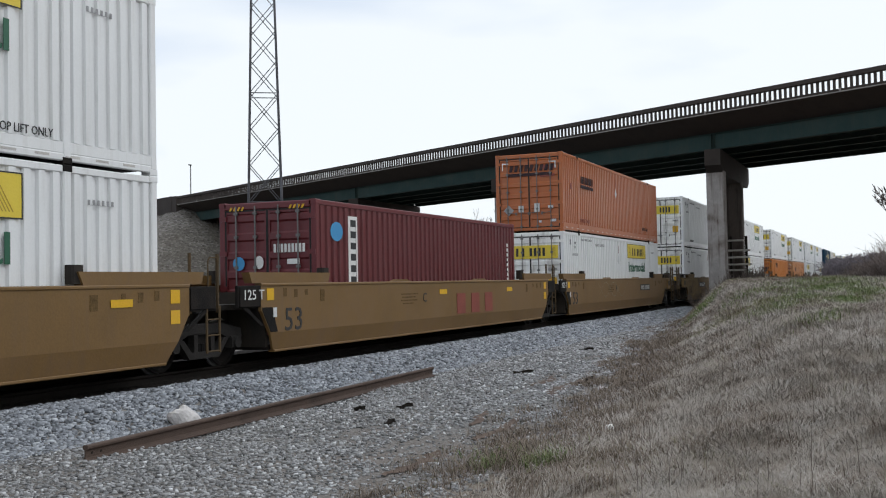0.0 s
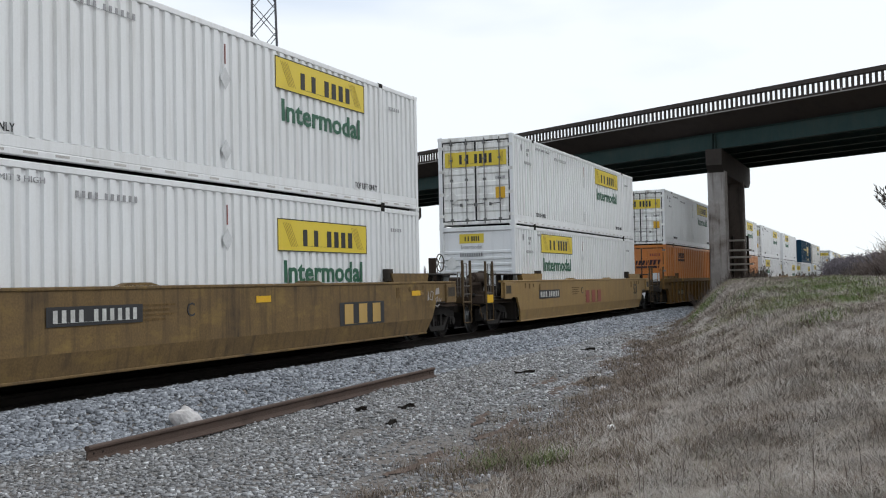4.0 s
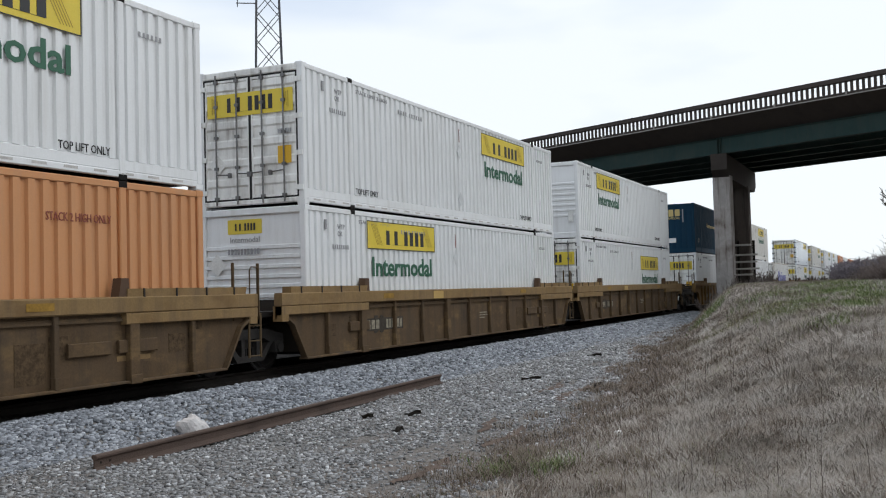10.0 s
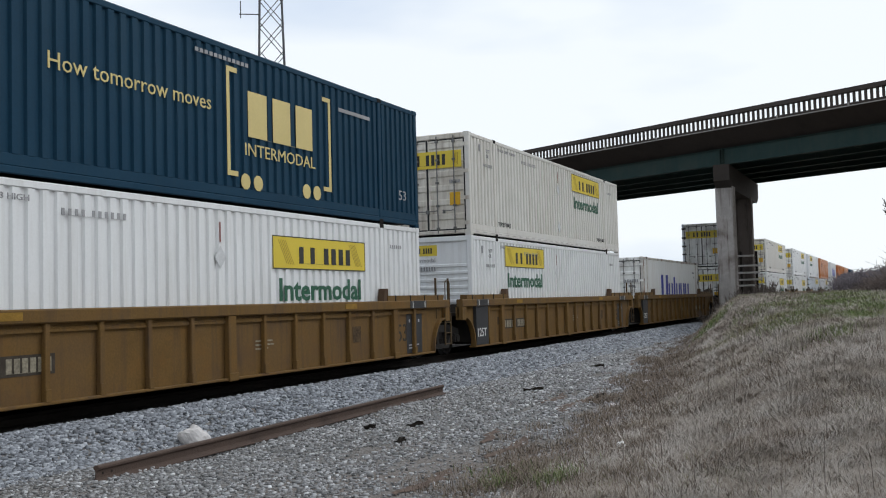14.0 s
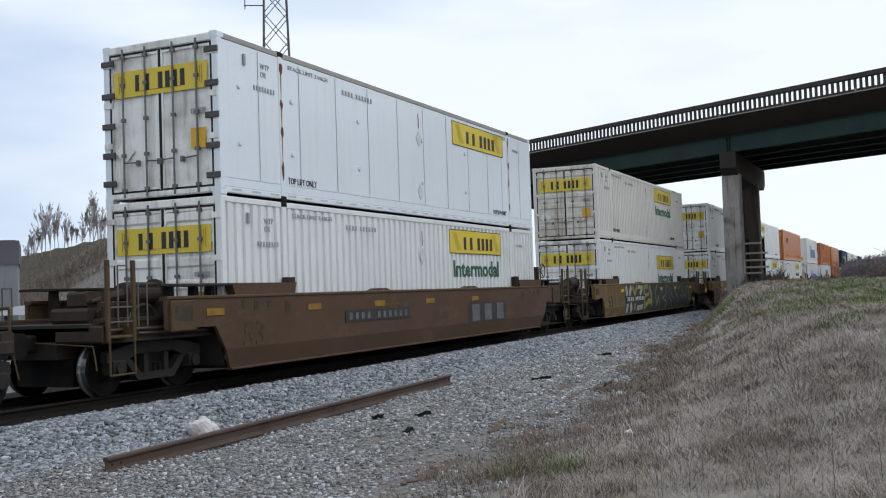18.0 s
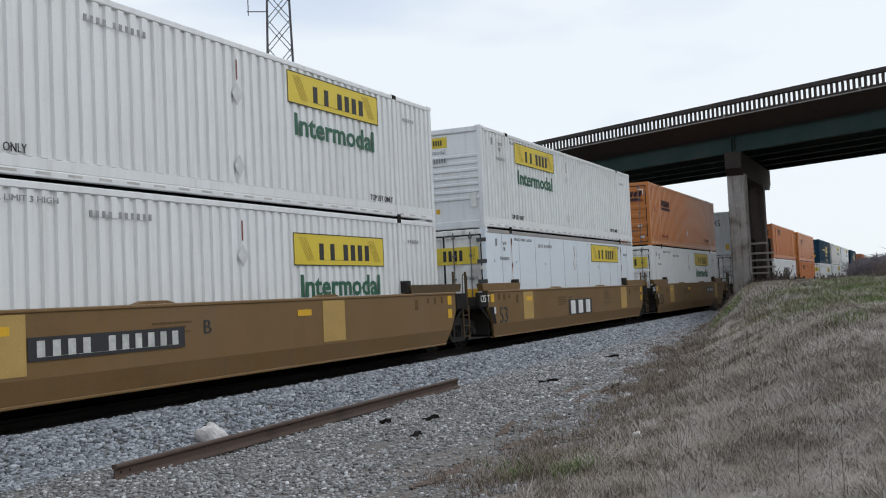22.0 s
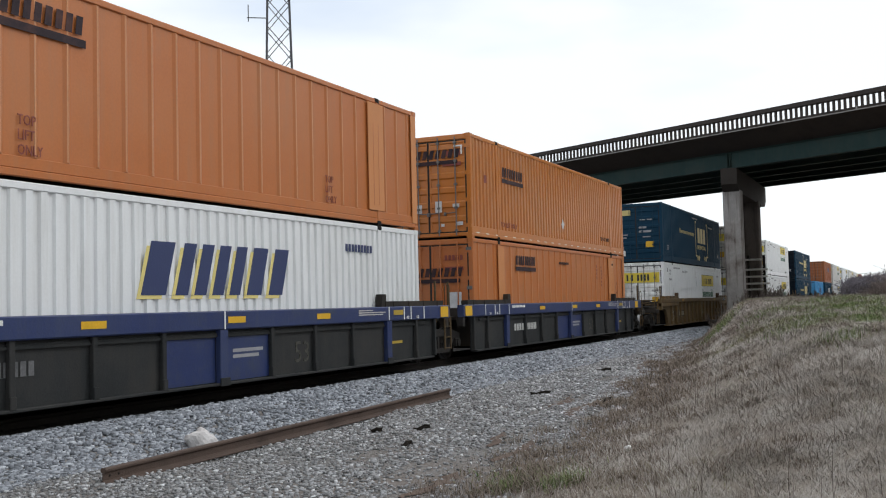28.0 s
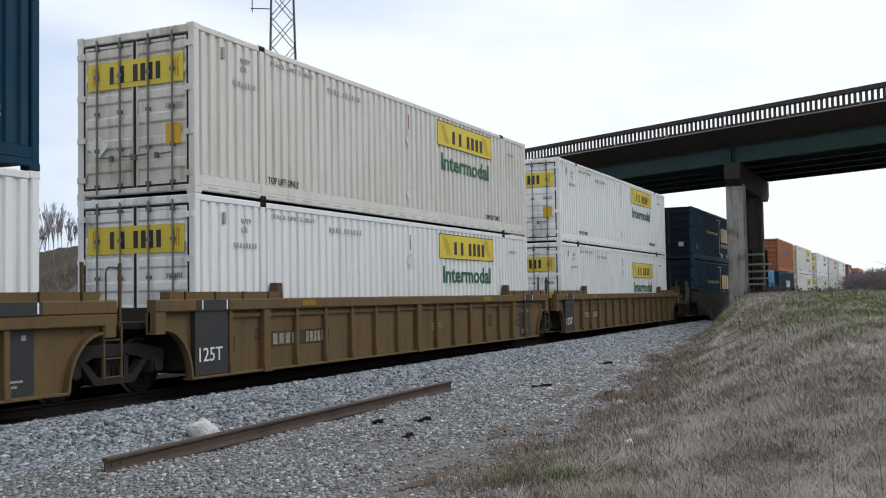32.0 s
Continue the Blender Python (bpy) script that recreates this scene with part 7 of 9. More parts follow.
        for base, sg in ((0.0, 1), (WELL, -1)):
            for d, w_, z0, z1 in ((0.24, 0.11, 1.24, 1.40), (0.62, 0.12, 1.22, 1.38), (1.02, 0.10, 1.26, 1.37), (1.62, 0.16, 1.12, 1.36)):
                part("worn_stencil", Shape().box(min(base + sg * d, base + sg * (d + w_)), max(base + sg * d, base + sg * (d + w_)), z0, z1, 0, 0.003), DIMMARK if paint is CAR_BROWN else STAINED, t, m=m)
        if not marks.get("graffiti"):
            lines = Shape()
            for k, (l0, l1) in enumerate(((0.0, 0.95), (0.05, 0.8), (0.0, 0.9), (0.1, 0.7))):
                lines.box(5.35 + l0, 5.35 + l1, 1.18 - k * 0.075, 1.21 - k * 0.075, 0, 0.003)
            tagged(part("fine_print", lines, STAINED, t, "small faded stencilled lines", m=m), kind="stuff")
        if marks.get("chalk"):
            for phase in (0.0, 3.0):
                wave = [(3.8 + 0.11 * k, 1.06 - 0.29 * math.cos(2.33 * (0.11 * k - 1.1) + phase) + 0.015 * math.sin(k * 1.7)) for k in range(36 if phase else 46)]
                part("chalk_line", ribbon(Shape(), wave, 0.011, 0.001, 0.003), DULLMARK, t, "wavering pale chalk line", m=m)
        if marks.get("tag"):
            for path in (((10.74, 1.22), (10.82, 1.36), (10.84, 1.00)), ((10.96, 1.30), (11.12, 1.34), (11.08, 1.20), (10.92, 1.04), (11.18, 1.02)), ((11.44, 1.36), (11.28, 1.32), (11.26, 1.20), (11.42, 1.18), (11.40, 1.06), (11.24, 1.02)),
                         ((10.72, 0.90), (11.12, 0.86), (11.62, 0.92))):
                part("scrawl", ribbon(Shape(), list(path), 0.013, 0.001, 0.004), BLACK, t, "small black sprayed scrawl", m=m)
        if marks.get("graffiti"):
            graffiti(t, x)
    else:
        c0, c1 = chord
        for y in ((4.75, 8.17, 11.05) if marks.get("gear") else (2.9, 12.0)):
            part("yellow_dash", Shape().box(y, y + 0.50, (c0 + c1) / 2 - 0.05, (c0 + c1) / 2 + 0.06, 0, 0.004), CAUTION if marks.get("gear") else DULLDASH, t, "yellow reflective dash", m=m)
        web = Matrix.Translation((1.404, 0, 0)) @ ON_SIDE
        y = marks.get("number_at", 2.05)
        part("number_mark", glyph_bars(Shape(), y, y + 0.85, 0.62, 0.82, [1, 1, 1, 1], gap=0.3), (FAINTMARK if not marks.get("bold") and marks.get("gear") else (NUMWHITE if marks.get("bold") else DULLMARK)), t, m=web)
        part("number_mark", glyph_bars(Shape(), y + 1.15, y + 1.98, 0.62, 0.82, [1] * 6, gap=0.3), (FAINTMARK if not marks.get("bold") and marks.get("gear") else (NUMWHITE if marks.get("bold") else DULLMARK)), t, m=web)
        if not marks.get("gear"):
            part("data_mark", Shape().box(8.9, 9.45, 0.78, 0.81, 0, 0.004).box(8.9, 9.5, 0.71, 0.74, 0, 0.004).box(8.9, 9.3, 0.64, 0.67, 0, 0.004), DULLMARK, t, m=web)
        lettering("length_mark", "53", 0.42, 0.50, DIMGREY if marks.get("gear") else DIMMARK, t, (1.404, 2.62 if marks.get("slanted") else (10.42 if marks.get("gear") else 14.62), 0.40 if marks.get("gear") else 0.52), ON_SIDE)
        for y2, z2, a, b in () if marks.get("gear") else ((0.62, 0.55, 0.3, 0.26), (1.52, 0.72, 0.2, 0.22), (15.05, 0.56, 0.42, 0.3), (12.5, 0.60, 0.36, 0.34), (15.75, 0.9, 0.16, 0.16)):
            part("worn_stencil", Shape().box(y2, y2 + a, z2, z2 + b, 0, 0.003), OLDMARK, t, m=web)
        if not marks.get("gear"):
            part("number_board", Shape().box(y - 0.05, y + 2.03, 0.58, 0.86, -0.002, 0.002), DIMMARK, t, m=web)
        if lead == "joint" and not marks.get("gear") and not marks.get("slanted"):
            part("data_panel", Shape().box(-0.27, 0.60, 0.22, c0 - 0.002, -0.084, 0.006), BLACK, t, "black panel with stencilled data", m=Matrix.Translation((1.488, 0, 0)) @ ON_SIDE)
            lettering("load_limit_mark", "125T", 0.24, 0.62, MARKWHITE, t, (1.4955, -0.17, 0.44), ON_SIDE)
        if trail == "joint" and not marks.get("gear") and not marks.get("slanted"):
            p = part("data_panel", Shape().box(15.10, 15.94, 0.22, 1.18, 0, 0.006), BLACK, t, "black panel with stencilled data", m=Matrix.Translation((1.402, 0, 0)) @ ON_SIDE)
            part("data_mark", Shape().box(15.2, 15.75, 0.40, 0.43, 0.0065, 0.008).box(15.2, 15.65, 0.33, 0.36, 0.0065, 0.008).box(15.22, 15.28, 0.95, 1.02, 0.0065, 0.008).box(15.72, 15.80, 0.95, 1.02, 0.0065, 0.008), MARKGREY, p)
        if not marks.get("gear") and not marks.get("slanted"):
            for y0, end in ((-0.27, lead), (15.08, trail)):
                if end == "joint":
                    band = part("chord_band", Shape().box(y0, y0 + 0.90, c0 + 0.012, c1 - 0.012, 0, 0.004), BLACK, t, "black painted end of the chord", m=m)
                    for d in (0.14, 0.80):
                        part("loading_tick", Shape().box(y0 + d, y0 + d + 0.03, c0 + 0.03, c1 - 0.02, 0.0045, 0.006), MARKWHITE, band)
        if marks.get("slanted") or marks.get("scrawl"):
            for y2 in (1.46, 12.82, 13.85):
                part("pocket_box", Shape().slab(1.402, 1.46, y2, y2 + 0.86, 0.62, 0.82, 0.012), CAR_UMBER, t)
            part("paint_patch", Shape().box(11.9, 12.45, 0.30, 0.86, 0, 0.003), OLDMARK, t, "blurred dark square of old stencil", m=web)
            part("paint_patch", Shape().box(13.85, 14.6, 0.50, 0.58, 0, 0.003), CAR_OLIVE, t, "patch of paler paint", m=web)
        if marks.get("gear"):
            part("blue_panel", Shape().box(6.64, 7.95, 0.22, c0 - 0.13, 0, 0.004), CAR_BLUE, t, "blue painted side panel", m=web)
            p = part("blue_panel", Shape().box(8.20, 9.53, 0.22, c0 - 0.13, 0, 0.004), CAR_BLUE, t, "blue painted side panel", m=web)
            part("data_mark", Shape().box(8.45, 9.35, 0.70, 0.76, 0.0045, 0.006).box(8.45, 9.22, 0.60, 0.66, 0.0045, 0.006), MARKGREY, p)
            part("centre_line", Shape().box(8.055, 8.095, c0 + 0.01, c1 - 0.01, 0.0045, 0.006), MARKWHITE, t, "white centre line", m=m)
        if marks.get("scrawl"):
            rnd = random.Random(3)
            for k in range(9):
                yk, zk = 0.90 + 0.14 * (k % 3), (0.30, 0.52, 0.72)[k // 3]
                pts = [(yk + rnd.uniform(-0.06, 0.08), zk + 0.055 * j + rnd.uniform(-0.03, 0.03)) for j in range(5)]
                part("scrawl", ribbon(Shape(), pts, 0.014, 0.001, 0.004), (MARKWHITE, SKYBLUE, PALE)[k % 3], t, "small sprayed scrawl", m=web)
        if marks.get("gear"):
            for e, sg in ((0.0, 1), (WELL, -1)):
                part("yellow_plate", Shape().box(min(e - sg * 1.15, e - sg * 0.70), max(e - sg * 1.15, e - sg * 0.70), c0 + 0.03, c1 - 0.03, 0, 0.006), CAUTION, t, "yellow reflective end plate", m=m)
                for d in (0.25, 0.95, 1.30, 2.05):
                    part("loading_tick", Shape().box(e + sg * d - 0.018, e + sg * d + 0.018, c0 + 0.02, c1 - 0.01, 0, 0.004), MARKWHITE, t, m=m)
                lettering("loading_note", "45", 0.07, 0.12, MARKWHITE, t, (x, e + sg * 1.12 - 0.06, c0 + 0.03), ON_SIDE)
                lettering("loading_note", "53", 0.07, 0.12, MARKWHITE, t, (x, e + sg * 0.6 - 0.06, c0 + 0.03), ON_SIDE)
            part("data_mark", glyph_bars(Shape(), 2.3, 3.4, c0 + 0.2, c0 + 0.27, [1] * 9, gap=0.3), MARKWHITE, t, m=m)
            rows = Shape()
            for k, (l0, l1) in enumerate(((12.72, 13.35), (12.72, 13.92), (12.72, 13.80))):
                rows.box(l0, l1, c1 - 0.085 - k * 0.045, c1 - 0.062 - k * 0.045, 0, 0.004)
            tagged(part("fine_print", rows, REFLECTOR, t, "small white stencilled lines", m=m), kind="stuff")
            part("orange_patch", Shape().box(14.32, 14.80, c0 + 0.13, c0 + 0.24, 0, 0.004), surface_cache("hatch_ochre"), t, "faded orange reflector", m=m)
            part("web_dash", Shape().box(14.40, 14.95, 0.58, 0.64, 0, 0.004), surface_cache("hatch_ochre"), t, "thin yellow stencilled line", m=web)
        if marks.get("slanted"):
            part("pale_patch", Shape().box(5.6, 6.2, c0 + 0.02, c1 - 0.04, 0, 0.003), PATCH, t, "patch of fresher paint", m=m)


def spray(shape, path, half, lift, x):
    """A band of paint laid along a path of (y, z) over the upper sheet and the slanting lower sheet."""
    pts = []
    for (a, b), (c, d) in zip(path[:-1], path[1:]):
        n = max(2, int(math.hypot(c - a, d - b) / 0.06))
        pts += [(a + (c - a) * k / n, b + (d - b) * k / n) for k in range(n)]
    pts.append(path[-1])
    for _ in range(2 if len(path) > 2 and half < 0.1 else 0):
        pts = [pts[0]] + [((p[0] + 2 * q[0] + r[0]) / 4, (p[1] + 2 * q[1] + r[1]) / 4) for p, q, r in zip(pts[:-2], pts[1:-1], pts[2:])] + [pts[-1]]
    n = len(pts)
    vs, m = [], 6 if half < 0.3 else 14
    for k, (a, b) in enumerate(pts):
        p, q = pts[max(0, k - 1)], pts[min(n - 1, k + 1)]
        d = Vector((q[0] - p[0], q[1] - p[1])).normalized()
        w = half * (0.75 + 0.3 * math.sin(k * 0.5 + a * 3)) if half < 0.065 else half
        for j in range(m):
            f = (2 * j / (m - 1) - 1) * w
            y, z = a - d.y * f, min(1.43, max(0.255, b + d.x * f))
            vs.append((x + lift - max(0.0, 0.57 - z) * 0.08 / 0.33, y, z))
    shape.add(vs, [(k * m + j, k * m + j + 1, (k + 1) * m + j + 1, (k + 1) * m + j) for k in range(n - 1) for j in range(m - 1)])
    return shape


def graffiti(t, x):
    """Sprayed paint over the side: a dark field, pale and ochre blocks at one end, thin green curls at the other."""
    black = surface("graffiti_black", (0.02, 0.025, 0.024), 0.6, var=0.25, size=0.5)
    paints = [surface("graffiti_white", (0.40, 0.40, 0.38), 0.65, var=0.25, size=0.4, grime=(0.2, 0.18, 0.15), dirt=0.4),
              surface("graffiti_ochre", (0.30, 0.255, 0.075), 0.65, var=0.3, size=0.4, grime=(0.15, 0.13, 0.06), dirt=0.4),
              surface("graffiti_pale_green", (0.23, 0.255, 0.17), 0.65, var=0.2, size=0.4, grime=(0.12, 0.12, 0.09), dirt=0.35),
              surface("graffiti_pale_blue", (0.16, 0.22, 0.30), 0.65, var=0.2, size=0.4)]
    base = part("graffiti_field", spray(Shape(), [(2.85, 0.84), (15.75, 0.84)], 0.62, 0.003, x), black, t, "dark sprayed graffiti field")
    blocks = [(0, 0.15, (2.98, 1.38), (3.12, 1.0)), (0, 0.13, (3.85, 1.37), (3.45, 1.03)), (0, 0.16, (3.12, 0.66), (3.12, 0.28)), (0, 0.15, (3.62, 0.66), (3.92, 0.30)),
              (0, 0.08, (4.95, 1.33), (5.8, 1.31)), (0, 0.11, (5.72, 1.28), (5.25, 1.0)), (0, 0.11, (4.75, 0.44), (5.78, 0.48)), (1, 0.12, (4.0, 1.37), (4.38, 1.05), (4.85, 1.37)),
              (1, 0.12, (4.3, 0.64), (4.42, 0.36)), (1, 0.13, (6.08, 1.38), (6.06, 0.42)), (1, 0.10, (6.05, 1.33), (6.75, 1.34)), (1, 0.08, (6.05, 0.92), (6.9, 1.02)),
              (1, 0.12, (6.1, 0.40), (6.8, 0.70), (7.2, 0.66)), (2, 0.13, (7.0, 1.38), (7.35, 1.0), (7.4, 0.45))]
    curls = [(2, 0.06, (8.62, 1.43), (8.2, 1.15), (8.33, 0.36), (8.75, 0.95), (8.95, 0.26)), (2, 0.045, (9.36, 0.98), (9.36, 1.28), (9.62, 1.24), (9.68, 1.08), (9.42, 0.98)),
             (2, 0.055, (10.42, 1.42), (10.46, 0.95), (9.62, 0.79), (10.2, 0.63), (10.52, 0.55), (10.32, 0.27)), (2, 0.05, (11.0, 1.17), (11.15, 0.75), (11.6, 0.52), (11.73, 0.28)),
             (2, 0.05, (11.35, 1.42), (11.5, 1.0), (11.96, 0.66)), (2, 0.05, (12.07, 1.42), (12.4, 1.0), (12.95, 0.8), (12.9, 0.28)), (2, 0.05, (12.5, 1.42), (12.56, 1.05)),
             (2, 0.045, (13.1, 1.42), (13.2, 1.1), (13.8, 1.40)), (2, 0.05, (14.2, 1.42), (14.1, 1.15), (14.6, 0.85), (15.0, 0.72), (15.1, 1.26), (15.74, 1.26), (15.78, 0.8), (15.45, 0.28)),
             (2, 0.045, (13.68, 0.78), (14.1, 0.82), (14.3, 0.5), (14.35, 0.27))]
    spots = [(3, 0.05, (a, b), (a + 0.12, b - 0.08)) for a, b in ((8.35, 1.25), (10.7, 1.36), (12.8, 1.36), (10.2, 0.45), (13.0, 0.58), (15.6, 0.8))]
    for k, half, *path in blocks + curls + spots:
        part("graffiti_stroke", spray(Shape(), path, half, 0.006, x), paints[k], base)


TRAIN = []        # (object, offset along the train, height)
CARS = {}


def well_car(kind, lead, trail, **marks):
    global WELL
    key = (kind, lead, trail, tuple(sorted((k, str(v)) for k, v in marks.items())))
    if key in CARS:
        return copy_thing(CARS[key], Matrix.Identity(4))
    if kind == "tan":
        ob = build_smooth_car(CAR_TAN, CAR_DARK, lead, trail, dict(label="tan smooth-sided well car with dark stencils", **marks))
    elif kind == "sand":
        ob = build_smooth_car(CAR_SAND, CAR_DARK, lead, trail, dict(label="sand-coloured smooth-sided well car with a black number board", **marks))
    elif kind == "brown":
        ob = build_smooth_car(CAR_BROWN, CAR_DARK, lead, trail, dict(label="dirty brown smooth-sided well car", **marks))
    elif kind == "dun":
        ob = build_smooth_car(CAR_DUN, CAR_DARK, lead, trail, dict(label="brown smooth-sided well car covered in sprayed graffiti" if marks.get("graffiti") else "patched dun-brown smooth-sided well car", **marks))
    elif kind == "ochre":
        ob = build_ribbed_car(CAR_OCHRE, CAR_OCHRE, CAR_DARK, lead, trail, dict(label="weathered ochre well car with upright ribs", **marks))
    elif kind == "drab":
        ob = build_ribbed_car(CAR_DRAB, CAR_DRAB, CAR_DARK, lead, trail, dict(label="drab brown well car with upright ribs", **marks))
    elif kind == "umber":
        ob = build_ribbed_car(CAR_OLIVE, CAR_UMBER, CAR_DARK, lead, trail, dict(label="grimy brown well car with ribbed sides", **marks), (1.22, 1.47))
    elif kind == "blue":
        ob = build_ribbed_car(CAR_BLUE, CAR_GREY, CAR_DARK, lead, trail, dict(label="grey ribbed well car with a blue top chord", gear=True, dark_guides=True, **marks), (1.10, 1.42))
    elif kind == "short":
        full, WELL = WELL, SHORT_WELL
        ob = build_smooth_car(CAR_TAN, CAR_DARK, lead, trail, dict(label="short tan well car for 40-foot containers", **marks))
        WELL = full
    else:
        ob = build_smooth_car(CAR_DARK, CAR_DARK, lead, trail, dict(label="dark grey smooth-sided well car", **marks))
    CARS[key] = ob
    return ob


# offset of the well's leading end, kind of car, its ends, lower and upper container, marks
E_, J_ = "coupler", "joint"
CONSIST = [
    (-2.75, "tan", E_, J_, "W", "W", dict(dashes=(11.4, 14.8))),
    (16.55, "tan", J_, J_, "T", "", dict(brand_at=8.6, brand_size=(2.9, 1.32), dashes=(7.6, 12.6))),
    (35.85, "tan", J_, E_, "W", "O", dict(chalk=True, letter="A", number_at=11.2, brand=None, dashes=())),
    (59.15, "dun", E_, E_, "w", "W", dict(brand=PATCH, brand_at=11.8, brand_box=True, number_at=3.6, scraps=True, dashes=(8.6, 15.2))),
    (82.40, "sand", E_, E_, "N", "W", dict(number_at=1.7, number_size=(2.05, 0.88, 1.16), brand_at=7.05, brand_size=(2.35, 1.24), low53=False, dashes=())),
    (105.65, "ochre", E_, E_, "p", "W", dict()),
    (128.65, "umber", E_, J_, "F", "W", dict(slanted=True)),
    (148.10, "umber", J_, J_, "N", "W", dict(slanted=True)),
    (167.40, "umber", J_, E_, "w", "N", dict(slanted=True)),
    (191.00, "ochre", E_, J_, "w", "B", dict()),
    (210.50, "ochre", J_, J_, "N", "C", dict()),
    (230.10, "ochre", J_, E_, "M", "", dict(number_at=12.2)),
    (253.60, "brown", E_, E_, "W", "S", dict(brand=FAINTMARK, brand_at=10.4, brand_size=(2.5, 1.22), brand_box=True, dark_guides=True, number_at=3.9, number_size=(2.8, 0.86, 1.10), dashes=(-0.75, 2.4, 5.1, 7.7, 10.5))),
    (277.30, "dun", E_, E_, "w", "C", dict(graffiti=True, brand=None, dark_guides=True, number_at=3.05, number_size=(3.0, 0.72, 0.98), dashes=(2.2, 9.2, 12.3, 16.0))),
    (301.00, "tan", E_, J_, "w", "W", dict(letter="B", number_at=3.0, number_size=(3.0, 0.80, 1.12), brand=None, dark_guides=True, patches=(2.05, 10.3), dashes=(2.15, 9.4))),
    (320.36, "tan", J_, J_, "S", "N", dict(tag=True, brand=MARKWHITE, brand_at=6.6, brand_size=(2.4, 1.22), brand_box=True, patches=(2.2, 13.1), dashes=(2.45,))),
    (339.90, "tan", J_, E_, "W", "A", dict(number_at=11.4, brand=None, patches=(2.3, 13.8), dashes=(2.4, 6.5))),
    (362.90, "blue", E_, J_, "K", "m", dict(number_at=2.72, bold=True)),
    (382.90, "blue", J_, J_, "V", "Q", dict()),
    (402.45, "blue", J_, E_, "P", "A", dict(number_at=2.72, bold=True)),
    (426.10, "drab", E_, J_, "w", "b", dict(scrawl=True, number_at=1.98)),
    (445.60, "drab", J_, J_, "W", "C", dict()),
    (465.10, "drab", J_, E_, "w", "W", dict()),
    (488.00, "dark", E_, E_, "D", "D", dict(brand=None, dashes=())),
    (511.30, "short", E_, J_, "G", "", dict(brand=None, dashes=())),
    (526.75, "short", J_, J_, "n", "o", dict(brand=None, dashes=())),
    (542.20, "tan", J_, E_, "w", "C", dict()),
    (565.50, "ochre", E_, J_, "w", "W", dict()),
    (585.00, "ochre", J_, J_, "w", "C", dict()),
    (604.50, "ochre", J_, E_, "w", "W", dict()),
    (627.80, "tan", E_, J_, "W", "R", dict()),
    (647.30, "tan", J_, J_, "R", "", dict()),
    (666.80, "tan", J_, E_, "W", "P", dict()),
    (690.10, "brown", E_, E_, "w", "W", dict(brand=None)),
    (713.40, "ochre", E_, J_, "w", "R", dict()),
    (732.90, "ochre", J_, J_, "P", "W", dict()),
]


def build_train():
    for u, kind, lead, trail, low, high, marks in CONSIST:
        TRAIN.append((well_car(kind, lead, trail, **marks), u, 0.0))
        for style, z in ((low, 0.353), (high, 0.353 + HIGH)):
            if style:
                TRAIN.append((container(style), u + ((SHORT_WELL if kind == "short" else WELL) - LENGTH.get(style, WELL)) / 2, z))


build_train()


def join_alike(ob):
    """A thing that stays far off: its alike pieces become one part each."""
    heaps = {}
    for o in ob.children_recursive:
        m, up = o.matrix_basis.copy(), o.parent
        while up is not ob:
            m, up = up.matrix_basis @ m, up.parent
        heaps.setdefault((o.name.split(".")[0], o.data.materials[0].name), []).append((o, m))
    for (name, paint), pieces in heaps.items():
        s = Shape()
        for o, m in pieces:
            s.add([m @ v.co for v in o.data.vertices], [p.vertices for p in o.data.polygons])
        part(name, s, bpy.data.materials[paint], ob)
    for pieces in heaps.values():
        for o, _ in pieces:
            bpy.data.objects.remove(o)


for far_thing, far_u, _ in TRAIN:
    if far_u > 505:
        join_alike(far_thing)

# ---- beyond the train ----
SHEETMETAL = surface("grey_sheet_metal", (0.24, 0.25, 0.27), 0.6, 0.1, var=0.1, size=2, grime=(0.12, 0.11, 0.10), dirt=0.3, streak=0.3)
ROOFDARK = surface("dark_fascia_metal", (0.10, 0.095, 0.11), 0.6, var=0.12, size=2)
ROOFWHITE = surface("white_roof_sheet", (0.62, 0.65, 0.70), 0.5, var=0.1, size=2, grime=(0.3, 0.3, 0.3), dirt=0.2)
# The hill colour already carries the blue of distance haze.
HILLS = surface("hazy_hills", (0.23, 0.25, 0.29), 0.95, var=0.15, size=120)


def build_depot():
    """A grey flat-roofed shed past the track."""
    t = thing("metal_shed", "grey sheet-metal shed with a dark roof band", "shed")
    t.matrix_basis = pose(-60.5, 47.0, height(-60.5, 47.0), 0, 0, 46)
    s = Shape()
    for k in range(46):
        s.box(-7 + k * 0.305, -7 + k * 0.305 + 0.12, -4.04, -4.0, 0, 4.2)
    part("wall", Shape().box(-7, 7, -4, 4, -0.5, 4.2), SHEETMETAL, t)
    part("wall_ribs", s, SHEETMETAL, t)
    part("fascia", Shape().box(-7.12, 7.12, -4.12, 4.12, 4.2, 5.75), ROOFDARK, t)
    part("roof", Shape().box(-6.9, 6.9, -3.9, 3.9, 5.75, 5.8), ROOFDARK, t)
    d = part("shed_door", Shape().box(-1.5, 1.5, -4.08, -4.045, 0, 3.0), ROOFDARK, t)


build_depot()


